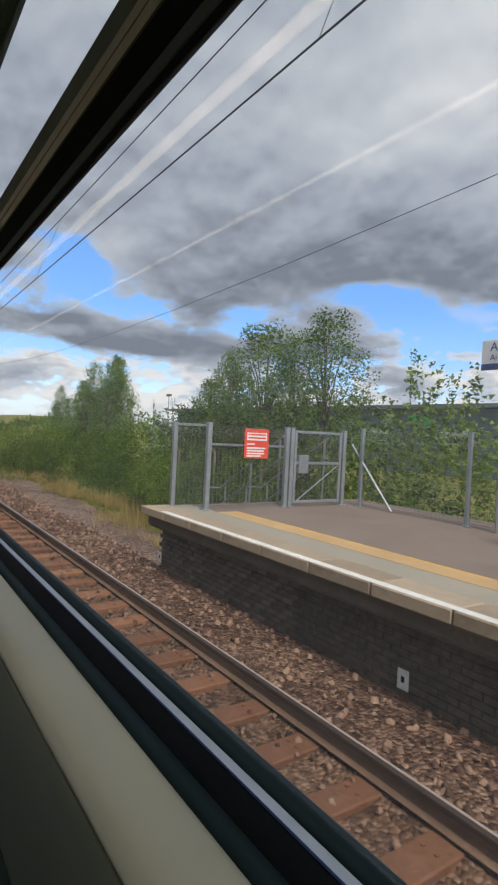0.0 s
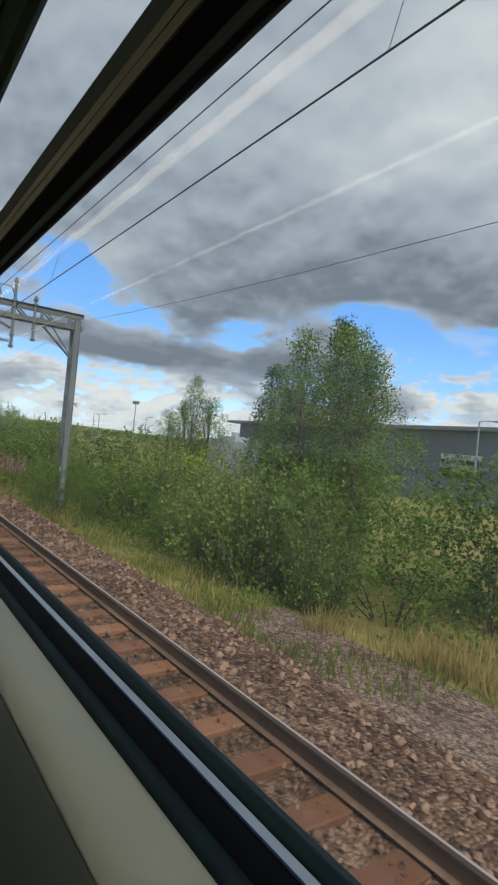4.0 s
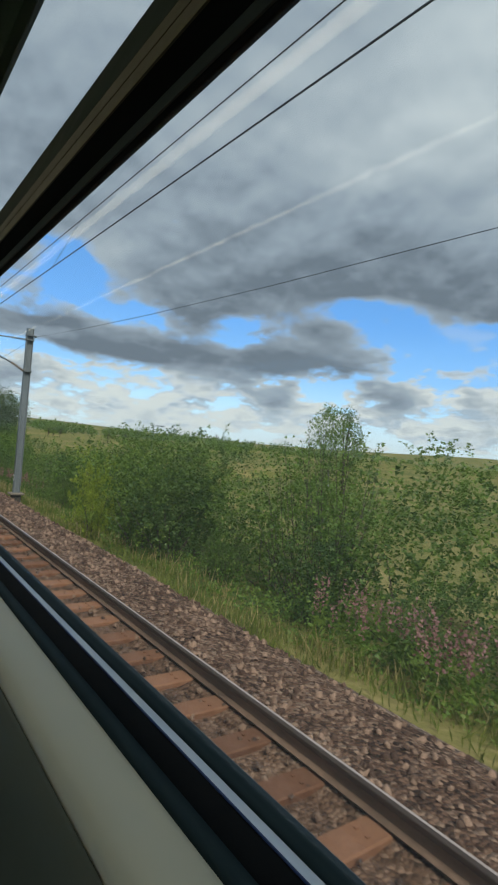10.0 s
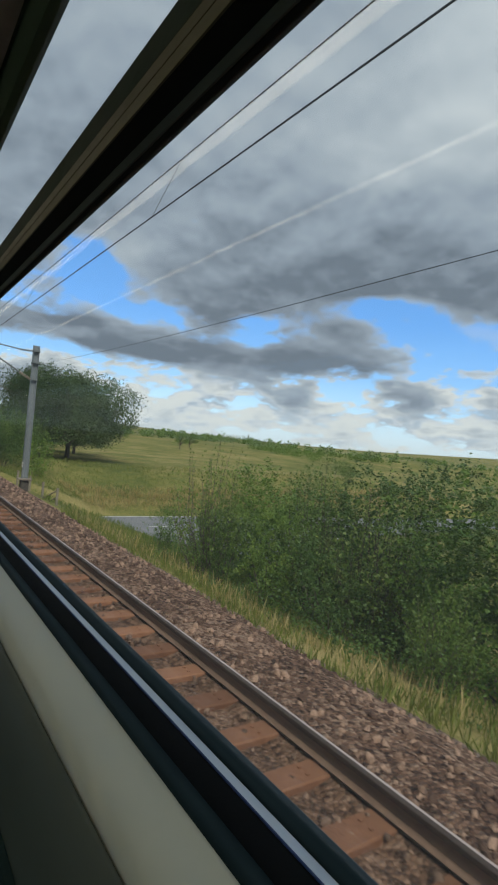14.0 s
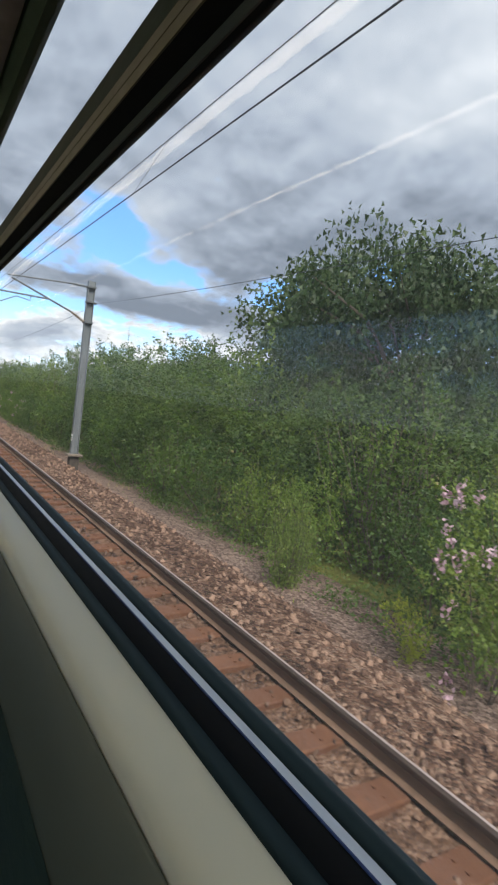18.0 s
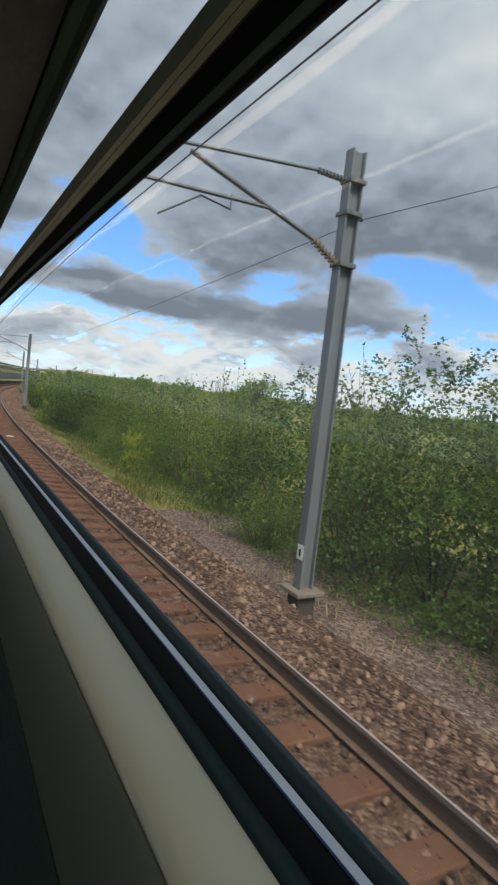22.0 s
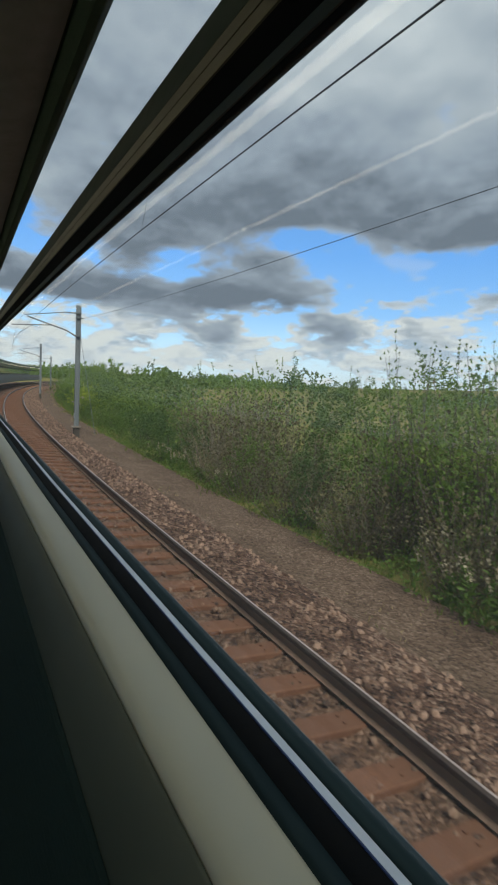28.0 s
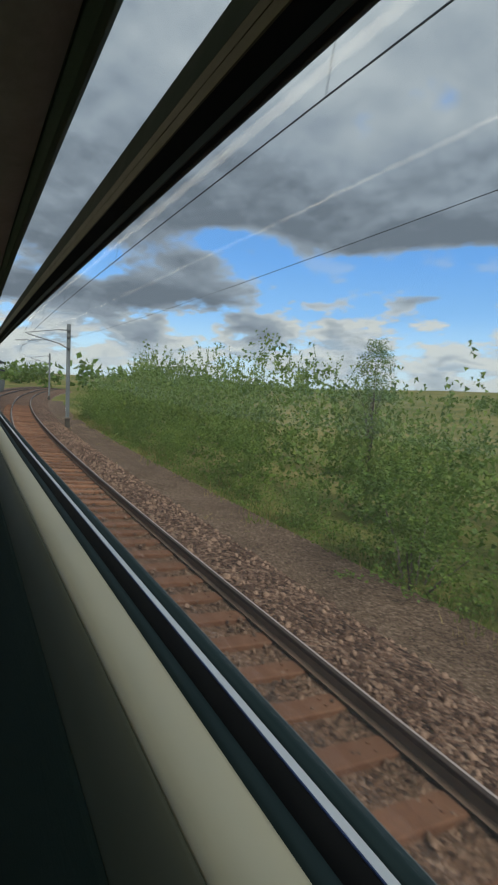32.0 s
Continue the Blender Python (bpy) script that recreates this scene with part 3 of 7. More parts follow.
def line_place(x, y):
    """(s, y) of world points, as arrays."""
    sx = -x
    q0, R = (CURVE_FROM + CURVE_TO) / 2, RADIUS
    th = np.arctan2(sx - q0, R - y)
    curved = sx > q0
    far = np.hypot(sx - q0, R - y)
    return np.where(curved, q0 + R * th, sx), np.where(curved, R - far, y)


def ground_height(s, y):
    s, y = np.asarray(s, float), np.asarray(y, float)
    H = np.array(HEIGHTS)
    i = np.clip(np.searchsorted(STATIONS, s) - 1, 0, len(STATIONS) - 2)
    j = np.clip(np.searchsorted(ACROSS, y) - 1, 0, len(ACROSS) - 2)
    S, A = np.array(STATIONS, float), np.array(ACROSS, float)
    u = np.clip((s - S[i]) / (S[i + 1] - S[i]), 0, 1)
    u = u * u * (3 - 2 * u)
    w = np.clip((y - A[j]) / (A[j + 1] - A[j]), 0, 1)
    z = (H[i, j] * (1 - w) + H[i, j + 1] * w) * (1 - u) + (H[i + 1, j] * (1 - w) + H[i + 1, j + 1] * w) * u
    rough = np.clip((np.abs(y) - 6) / 4, 0, 1) * np.clip(np.abs(y) / 60, 0.35, 6)
    z = z + rough * (0.12 * np.sin(s * 0.31 + y * 0.23) * np.cos(y * 0.41 - s * 0.11) + 0.25 * np.sin(s * 0.043 + 1) * np.sin(y * 0.031))
    # the lane that dives under the line
    lane = np.clip((np.minimum(s - ROAD_FROM, ROAD_TO - s) + 0.9) / 0.9, 0, 1) * (np.abs(y) < 78)
    mouth = np.clip((np.minimum(np.minimum(s - 149.0, 159.0 - s), np.minimum(y - 17.0, 25.5 - y)) + 0.9) / 0.9, 0, 1)
    lane = np.maximum(lane, mouth)
    return np.where(lane > 0, z * (1 - lane) + (-4.80) * lane, z)


def ground_z(s, y):
    return float(ground_height(np.array([s]), np.array([y]))[0])


def spread(inner0, inner1, step, far0, far1, grow=1.22):
    a = list(np.arange(inner0, inner1 + step / 2, step))
    up, d = a[-1], step
    while up < far1:
        d *= grow
        up += d
        a.append(up)
    dn, d = a[0], step
    while dn > far0:
        d *= grow
        dn -= d
        a.insert(0, dn)
    return np.array(a)


gx, gy = spread(-500, 40, 1.6, -4600, 3200), spread(-9, 70, 0.9, -3000, 4500)
GX, GY = np.meshgrid(gx, gy, indexing="ij")
gs, gl = line_place(GX, GY)
GZ = ground_height(gs, gl)
ridge = 42 * np.exp(-(((GX + 2300) / 900) ** 2 + ((GY - 500) / 450) ** 2)) + 26 * np.exp(-(((GX + 900) / 500) ** 2 + ((GY - 1500) / 500) ** 2))
GZ = GZ + ridge * np.clip((np.abs(gl) - 60) / 200, 0, 1)
nx, ny = GX.shape
idx = np.arange(nx * ny).reshape(nx, ny)
quads = np.stack([idx[:-1, :-1], idx[1:, :-1], idx[1:, 1:], idx[:-1, 1:]], -1).reshape(-1, 4)
gm = bpy.data.meshes.new("ground")
gm.from_pydata(np.stack([GX, GY, GZ], -1).reshape(-1, 3).tolist(), [], quads.tolist())
gm.materials.append(GROUND)
gm.polygons.foreach_set("use_smooth", [True] * len(gm.polygons))
tagged(new("ground", gm), "rough green and straw grassland beside the railway", "ground", kind="structure")

# far hills on the skyline, blue from haze painted into their colour
hv, hf = [], []
for i in range(90):
    a = radians(-10 + i * 1.5)
    top = -82 + 16 + 34 * max(0.0, math.sin(i * 0.33) * math.sin(i * 0.11 + 0.4)) + 9 * math.sin(i * 0.9)
    for r, z in ((4000, -120), (4250, top), (4450, top - 20)):
        hv.append((-math.cos(a) * r, math.sin(a) * r, z))
    if i:
        for k in range(2):
            hf.append(((i - 1) * 3 + k, (i - 1) * 3 + k + 1, i * 3 + k + 1, i * 3 + k))
# pale blue stands in for the haze of distance
HILL = material("hazy_far_hill", (0.20, 0.27, 0.34), (0.27, 0.34, 0.40), 1.0, 0.004, 0.001, 0)
tagged(mesh_object("backdrop", hv, hf, HILL, smooth=True), "far hills along the skyline, their blue haze painted on", "hills", kind="structure")

# ---- track bed ----
TRACK0, TRACK1 = -90.0, 590.0
BED = [(-5.6, -0.80), (-4.4, -0.26), (-1.9, -0.22), (1.25, -0.24), (1.9, -0.235), (2.9, -0.24), (3.06, -0.20), (3.2, -0.16), (3.45, -0.13), (4.15, -0.16), (4.55, -0.26), (5.15, -0.66), (5.7, -0.84)]
sweep("track_bed", BED, TRACK0, TRACK1, [BALLAST, RUSTBED, SOIL], closed=False, step=2.0, slots=[0, 0, 0, 1, 1, 1, 1, 0, 0, 0, 0, 2])
tagged(bpy.data.objects["track_bed"], "crushed stone railway ballast, rusty brown between the rails", "ballast", kind="structure")
RAIL = [(-0.036, -0.006), (-0.03, 0.0), (0.006, 0.0005), (0.03, 0.0), (0.036, -0.006), (0.036, -0.042), (0.010, -0.055), (0.010, -0.135), (0.062, -0.150), (0.062, -0.160), (-0.062, -0.160), (-0.062, -0.150), (-0.010, -0.135), (-0.010, -0.055), (-0.036, -0.042)]
for y in (3.12, 1.65, -0.35, -1.79):
    rail = sweep("rail", [(y + a, b) for a, b in RAIL], TRACK0, TRACK1, [RAILSIDE, RAILTOP, RAILHEAD, RUSTSTONE], step=3.0, slots=[2, 2, 1, 1] + [0] * 7 + [3, 3, 0, 0])
    tagged(rail, "long steel rail, rusty sides coloured dark for shade and a worn shiny top", "rail", "running rails")
# flat cess path of soil and fine stone behind the ballast
for s0, s1, y1 in ((9.3, 34.0, 7.0), (171.0, 256.0, 7.4), (297.0, 345.0, 6.1), (345.1, 520.0, 6.8)):
    cess = sweep("cess_path", [(4.9, -0.66), (5.3, -0.735), (6.0, -0.74), (y1, -0.75 - 0.14 * (y1 > 7)), (y1 + 0.5, -1.12)], s0, s1, DARKSOIL if s0 > 340 else SOIL, False, closed=False, step=3.0)
    tagged(cess, "brown soil and gravel cess path beside the ballast", "path", kind="structure")

# small round stones scattered over the bed, in repeating lengths laid end to end
rng = np.random.default_rng(5)


def stone_patch(name, length, bands, mat, big=0.034):
    v, f = [], []
    base = np.array([(-1, -1, -1), (1, -1, -1), (1, 1, -1), (-1, 1, -1), (-0.7, -0.6, 1), (0.7, -0.7, 1), (0.6, 0.7, 1), (-0.6, 0.6, 1)], float)
    faces = [(0, 1, 5, 4), (1, 2, 6, 5), (2, 3, 7, 6), (3, 0, 4, 7), (4, 5, 6, 7)]
    for y0, y1, z0, z1, per in bands:
        for _ in range(int(length * (y1 - y0) * per)):
            w = rng.random()
            c = np.array((rng.random() * length - length / 2, y0 + (y1 - y0) * w, z0 + (z1 - z0) * w + rng.uniform(-0.005, 0.022)))
            size = rng.uniform(0.014, big) * np.array((rng.uniform(0.8, 1.4), rng.uniform(0.7, 1.2), rng.uniform(0.7, 1.15)))
            rot = np.array(Euler(rng.uniform(-0.7, 0.7, 2).tolist() + [rng.uniform(0, 6.28)]).to_matrix())
            p = (base * rng.uniform(0.75, 1.2, (8, 1)) * size) @ rot.T + c
            k = len(v)
            v += p.tolist()
            f += [tuple(k + a for a in q) for q in faces]
    me = bpy.data.meshes.new(name)
    me.from_pydata(v, [], f)
    me.materials.append(mat)
    return me


PATCH = 5.0
grey_patches = [stone_patch("ballast_stones", PATCH, [(3.24, 3.5, -0.15, -0.125, 48), (3.5, 4.15, -0.125, -0.155, 38), (4.15, 4.55, -0.155, -0.26, 38), (4.55, 5.15, -0.26, -0.66, 24), (5.15, 5.45, -0.66, -0.74, 22)], STONE) for _ in range(3)]
rust_patches = [stone_patch("bed_stones", PATCH, [(2.0, 3.04, -0.222, -0.188, 22)], RUSTSTONE, 0.024) for _ in range(3)]


def laid(name, meshes, label):
    """The lengths joined end to end along the line: one sheet of stones."""
    vs, fs, base = [], [], 0
    mids = np.arange(-12, 470, PATCH)
    for i, s in enumerate(mids):
        me = meshes[(i * 7 + i // 3) % len(meshes)]
        co = np.empty(len(me.vertices) * 3)
        me.vertices.foreach_get("co", co)
        co = co.reshape(-1, 3)
        if i % 2:
            co = co * (-1, 1, 1)
        b = bank(s)
        dyy, dzz = co[:, 1] - 3.1, co[:, 2]
        yy, zz = 3.1 + dyy * math.cos(b) + dzz * math.sin(b), -dyy * math.sin(b) + dzz * math.cos(b)
        x, y0, h = on_line(s)
        vs.append(np.stack([x + math.sin(h) * yy + math.cos(h) * co[:, 0], y0 + math.cos(h) * yy - math.sin(h) * co[:, 0], zz], -1))
        ls = np.empty(len(me.loops), int)
        me.loops.foreach_get("vertex_index", ls)
        fs.append(ls.reshape(-1, 4) + base)
        base += len(co)
    out = bpy.data.meshes.new(name)
    vs, fs = np.concatenate(vs), np.concatenate(fs)
    out.vertices.add(len(vs))
    out.vertices.foreach_set("co", vs.ravel())
    out.loops.add(fs.size)
    out.loops.foreach_set("vertex_index", fs.ravel())
    out.polygons.add(len(fs))
    out.polygons.foreach_set("loop_start", np.arange(0, fs.size, 4))
    out.materials.append(meshes[0].materials[0])
    out.update(calc_edges=True)
    return tagged(new(name, out), label, "ballast", kind="stuff")


laid("ballast_stones", grey_patches, "loose grey and pinkish crushed ballast stones")
laid("bed_stones", rust_patches, "rust-stained stones between the sleepers")

# ---- the carriage: one long coach body with an endless window band ----
E0 = EYE
coach = empty("train_carriage", Matrix.Translation(at(0, -1.07, 1.1)), "old railway coach with a cream window sill and black window seals", "train carriage")
coach_inv = coach.matrix_world.inverted()
COACH0, COACH1 = -30.0, 500.0


def coach_part(name, prof, mat, label="", closed=True, smooth=False):
    ob = sweep(name, [(y, E0 + z) for y, z in prof], COACH0, COACH1, mat, True, closed, 3.0, coach, label, smooth=smooth)
    ob.matrix_parent_inverse = coach_inv
    return ob


coach_part("window_strip", [(0.3335, -0.3492), (0.3500, -0.3555), (0.3500, -0.365), (0.3335, -0.3605)], ALU, "bright aluminium strip under the glass")
coach_part("outer_gasket", [(0.3505, -0.3565), (0.354, -0.3535), (0.358, -0.3528), (0.362, -0.3512), (0.365, -0.3503), (0.374, -0.3503), (0.374, -0.38), (0.3505, -0.369)], TEAL, smooth=True)
coach_part("lower_seal", [(0.3330, -0.3500), (0.3330, -0.369), (0.329, -0.392), (0.3115, -0.392), (0.3108, -0.3650), (0.320, -0.3560), (0.3285, -0.3512)], RUBBER, "black rubber window seal", smooth=True)
coach_part("seal_bead", [(0.3312, -0.3488), (0.3325, -0.3484), (0.3328, -0.3499), (0.3312, -0.3504)], NAVY, "thin dark blue bead on the seal")
coach_part("sill_trim", [(0.3104, -0.3657), (0.310, -0.393), (0.292, -0.400), (0.2897, -0.3712), (0.298, -0.3680)], TEAL, "dark teal sill trim", smooth=True)
coach_part("window_sill", [(0.2893, -0.3716), (0.2905, -0.402), (0.300, -0.42), (0.300, -0.44), (0.210, -0.42), (0.2060, -0.384), (0.2064, -0.3720), (0.2115, -0.3655), (0.222, -0.3618), (0.240, -0.3606), (0.262, -0.3635), (0.2815, -0.3680), (0.2835, -0.3688)], CREAM, "cream moulded window sill", smooth=True)
# cream like the sill, its shade painted in as a darker colour
coach_part("lower_panel", [(0.2050, -0.3745), (0.2052, -0.394), (0.208, -0.424), (0.300, -0.445), (0.300, -1.19), (0.205, -1.19), (0.170, -0.75), (0.160, -0.58), (0.163, -0.47), (0.174, -0.415), (0.188, -0.387), (0.199, -0.3752)], CREAMSHADED, "cream lower wall panel with its shade put into the colour", smooth=True)
coach_part("heater_cover", [(0.1618, -0.480), (0.203, -1.185), (0.10, -1.185), (0.10, -0.80), (0.140, -0.56), (0.156, -0.49)], GREEN, "dark green heater cover")
coach_part("outer_skin", [(0.3745, -0.36), (0.385, -0.36), (0.40, -0.9), (0.36, -1.5), (0.305, -1.5), (0.305, -0.405), (0.340, -0.40), (0.372, -0.385)], GALVDARK, "outer body side")
glass_main = coach_part("window_pane", [(0.366, -0.3500), (0.369, -0.3500), (0.369, 0.4830), (0.366, 0.4830)], GLASS, "slightly dusty main window glass")
glass_top = coach_part("upper_pane", [(0.366, 0.6690), (0.369, 0.6690), (0.369, 1.2795), (0.366, 1.2795)], GLASS, "upper opening window glass")
for g in (glass_main, glass_top):
    g.visible_shadow = False
coach_part("transom", [(0.3495, 0.5045), (0.3585, 0.5045), (0.3590, 0.4885), (0.364, 0.4838), (0.374, 0.4838), (0.374, 0.668), (0.345, 0.668), (0.3200, 0.570), (0.3200, 0.519)], RUBBER, "thick black bar between the panes")
coach_part("transom_edge", [(0.3165, 0.5195), (0.3195, 0.5185), (0.3195, 0.5440), (0.3165, 0.5435)], BRONZE, "thin bronze edge of the bar")
coach_part("transom_edge", [(0.3160, 0.5450), (0.3195, 0.5455), (0.3195, 0.5680), (0.3160, 0.5670)], BRONZE, "thin bronze edge of the bar")
coach_part("transom_rail", [(0.3165, 0.5685), (0.3198, 0.5705), (0.3445, 0.6675), (0.3400, 0.6675)], GREENTRIM, "dark green upper rail of the bar")
coach_part("seal_lip", [(0.3495, 0.5035), (0.3545, 0.4890), (0.3580, 0.4890), (0.3580, 0.5035)], LIPGREY, "grey-green seal lip under the bar")
coach_part("upper_wall", [(0.335, 1.28), (0.385, 1.28), (0.36, 1.40), (0.20, 1.52), (0.17, 1.47), (0.30, 1.38)], GREEN)
coach_part("ceiling_panel", [(0.17, 1.474), (0.20, 1.522), (-0.4, 1.62), (-1.74, 1.62), (-2.34, 1.522), (-2.31, 1.474), (-1.74, 1.56), (-0.4, 1.56)], CEIL)
coach_part("floor_panel", [(0.30, -1.20), (0.30, -1.28), (-2.44, -1.28), (-2.44, -1.20)], GREEN)
# far walls take the shaded cream too, which keeps the interior dark
coach_part("far_wall", [(-2.44, -1.19), (-2.52, -1.19), (-2.54, -0.37), (-2.46, -0.37)], CREAMSHADED, "cream lower side wall coloured dark as in shade")
coach_part("far_wall_top", [(-2.46, 0.82), (-2.54, 0.82), (-2.50, 1.25), (-2.34, 1.518), (-2.31, 1.47), (-2.44, 1.20)], CREAMSHADED, "upper side wall")
far_glass = coach_part("far_pane", [(-2.50, -0.3695), (-2.503, -0.3695), (-2.503, 0.8195), (-2.50, 0.8195)], FARGLASS, "window glass of the far side")
far_glass.visible_shadow = False
coach_part("lamp_strip", [(-0.27, 1.172), (-0.308, 1.174), (-0.308, 1.19), (-0.27, 1.188)], LAMP, "warm white strip lamp")
coach_part("lamp_strip", [(-1.14, 1.30), (-1.155, 1.30), (-1.155, 1.308), (-1.14, 1.308)], LAMP, "warm white strip lamp")
coach_part("luggage_rack", [(0.29, 1.36), (-0.36, 1.201), (-0.36, 1.22), (0.29, 1.375)], GALVDARK)

# ---- platform end ----
PLAT0, PLAT1 = -60.0, 9.22
platform = empty("platform", Matrix.Translation(at(PLAT1, 6, 0.9)), "low station platform end with sooty brick wall and pale coping", "platform")
pinv = platform.matrix_world.inverted()


def plat(ob):
    ob.parent, ob.matrix_parent_inverse = platform, pinv
    return ob


plat(sweep("core", [(4.50, -0.80), (4.50, 0.74), (9.4, 0.74), (9.4, -0.80)], PLAT0, PLAT1 - 0.06, MORTAR, False, label="mortar and rubble core"))
plat(sweep("paving", [(4.52, 0.742), (4.52, 0.893), (5.02, 0.893), (5.02, 0.742)], PLAT0, PLAT1, PAVING, False, label="buff paving strip"))
plat(sweep("surface", [(5.022, 0.742), (5.022, 0.889), (9.4, 0.889), (9.4, 0.742)], PLAT0, PLAT1, TARMAC, False, label="brown worn tarmac surface"))
plat(sweep("tactile_strip", [(5.02, 0.8935), (5.02, 0.897), (5.36, 0.897), (5.36, 0.8935)], PLAT0, 8.2, TACTILE, False, label="worn buff tactile strip"))
plat(sweep("yellow_line", [(5.362, 0.8935), (5.362, 0.8975), (5.41, 0.8975), (5.41, 0.8935)], PLAT0, 8.2, YELLOW, False, label="thin yellow safety line"))
plat(sweep("white_edge", [(4.06, 0.905), (4.06, 0.9085), (4.17, 0.9085), (4.17, 0.905)], PLAT0, 8.42, WHITELINE, False, label="scuffed white edge line"))
bm = bmesh.new()
box(bm, -0.45, 0.45, -0.24, 0.24, -0.065, 0.065, 0.012)
slab = part("coping_slab", bm, COPING, None)
slab_mesh = slab.data
bpy.data.objects.remove(slab)
s = PLAT1 - 0.46
i = 0
while s > -14:
    ob = new("coping_slab", slab_mesh)
    ob.matrix_world = frame_at(s, 4.285, 0.84)
    plat(ob)
    s -= 0.915
    i += 1
plat(sweep("coping_run", [(4.045, 0.776), (4.045, 0.904), (4.52, 0.904), (4.52, 0.776)], PLAT0, s + 0.4, COPING, False))
plat(sweep("corbel", [(4.22, 0.55), (4.18, 0.60), (4.18, 0.772), (4.55, 0.772), (4.55, 0.55)], PLAT0, PLAT1 - 0.05, MORTAR, False, label="dark stone corbel under the coping"))
# brick courses of the face and the end wall
bm = bmesh.new()
box(bm, -0.108, 0.108, -0.05, 0.05, -0.033, 0.033, 0.005)
brick_ob = part("brick", bm, BRICK, None)
brick_mesh = brick_ob.data
bpy.data.objects.remove(brick_ob)
rnd = random.Random(3)
far_v, far_f = [], []
for row in range(17):
    z = 0.515 - row * 0.077
    for k in range(58):
        s = PLAT1 - 0.17 - k * 0.226 - (0.113 if row % 2 else 0)
        jig = rnd.uniform(-0.007, 0.008)
        if k < 17:
            ob = new("brick", brick_mesh)
            ob.matrix_world = frame_at(s, 4.462 + jig, z, rnd.uniform(-1.5, 1.5))
            plat(ob)
        else:
            m = frame_at(s, 4.462 + jig, z)
            b0 = len(far_v)
            far_v += [m @ v.co for v in brick_mesh.vertices]
            far_f += [tuple(b0 + q for q in p.vertices) for p in brick_mesh.polygons]
plat(tagged(mesh_object("far_bricks", far_v, far_f, BRICK), "sooty brick courses of the platform wall", kind="stuff"))
bm = bmesh.new()
box(bm, -0.004, 0.004, -0.07, 0.07, -0.10, 0.10, 0.002)
for s, y, z, turn in ((3.56, 4.395, -0.04, 90), (PLAT1 - 0.13, 4.395, -0.01, 90)):
    pl = empty("wall_plate", frame_at(s, y, z, turn), "small white enamel plate with dark bars on the platform wall", "plate", "platform plates")
    part("plate", bm.copy(), WHITE, pl)
    b2 = bmesh.new()
    box(b2, -0.0055, 0.0055, -0.02, 0.02, -0.03, 0.03)
    part("printed_bar", b2, RUBBER, pl)
bm.free()

# fence across the platform end, with a gate
fence = empty("platform_fence", frame_at(PLAT1, 6.5, 0.89), "galvanised post and wire mesh fence closing the platform end", "fence")
finv = fence.matrix_world.inverted()


def fence_post(s, y, z0, h, w=0.075, mat=GALV, turn=0.0):
    b = bmesh.new()
    box(b, -w / 2, w / 2, -w / 2, w / 2, 0, h, 0.006)
    ob = part("post", b, mat, None)
    ob.matrix_world = frame_at(s, y, z0, turn)
    ob.parent, ob.matrix_parent_inverse = fence, finv
    b = bmesh.new()
    box(b, -w / 2 - 0.004, w / 2 + 0.004, -w / 2 - 0.004, w / 2 + 0.004, h, h + 0.02, 0.004)
    part("cap", b, mat, ob)
    b = bmesh.new()
    box(b, -w, w, -w, w, 0, 0.012)
    part("foot_plate", b, mat, ob)
    return ob


def wire_panel(name, s0, y0, s1, y1, z0, z1, pitch, label, parent=None):
    a, b = at(s0, y0, 0), at(s1, y1, 0)
    length = (b - a).length
    d = (b - a) / length
    bmm = bmesh.new()
    r = 0.0035

    def bar(p, q):
        tube(bmm, [p, q], r, 3)

    n = max(1, int(length / (pitch * 1.6)))
    for i in range(n + 1):
        p = a + d * (length * i / n)
        bar(p + Vector((0, 0, z0)), p + Vector((0, 0, z1)))
    n = max(1, int((z1 - z0) / pitch))
    for i in range(n + 1):
        z = z0 + (z1 - z0) * i / n
        bar(a + Vector((0, 0, z)), b + Vector((0, 0, z)))
    ob = part(name, bmm, GALVDARK, None)
    ob.parent, ob.matrix_parent_inverse = fence, finv
    return ob


END = 8.5
for y in (4.95, 6.68):
    fence_post(END, y, 0.897 if y < 5.2 else 0.89, 1.52, 0.085)
fence_post(END + 0.62, 4.60, 0.893, 1.50, 0.08)
for y in (6.80, 8.18):
    fence_post(END, y, 0.89, 1.52, 0.085)
for s in (8.2, 5.7, 3.1, 0.4, -2.4, -5.4):
    fence_post(s, 8.42, 0.89, 1.58, 0.07)
wire_panel("fence_panel", END, 5.0, END, 6.64, 0.96, 2.38, 0.05, "welded wire mesh fence panel")
wire_panel("fence_panel", END + 0.04, 4.93, END + 0.60, 4.62, 0.96, 2.38, 0.05, "welded wire mesh fence panel")
for s in (8.2, 5.7, 3.1, 0.4, -2.4):
    wire_panel("fence_panel", s - 0.05, 8.42, s - 2.5, 8.42, 0.95, 2.4, 0.055, "welded wire mesh fence panel")
top_bar = bmesh.new()
tube(top_bar, [at(END, 4.95, 2.38), at(END + 0.62, 4.60, 2.38)], 0.03, 4)
rail_ob = part("top_rail", top_bar, GALV, None)
rail_ob.parent, rail_ob.matrix_parent_inverse = fence, finv
mid_bar = bmesh.new()
tube(mid_bar, [at(END + 0.03, 5.0, 2.05), at(END + 0.03, 6.66, 2.05)], 0.022, 5)
rail_ob = part("middle_rail", mid_bar, GALV, None)
rail_ob.parent, rail_ob.matrix_parent_inverse = fence, finv
brace = bmesh.new()
tube(brace, [at(END, 8.42, 2.15), at(7.35, 8.42, 0.9)], 0.028, 5)
rail_ob = part("brace", brace, GALV, None)
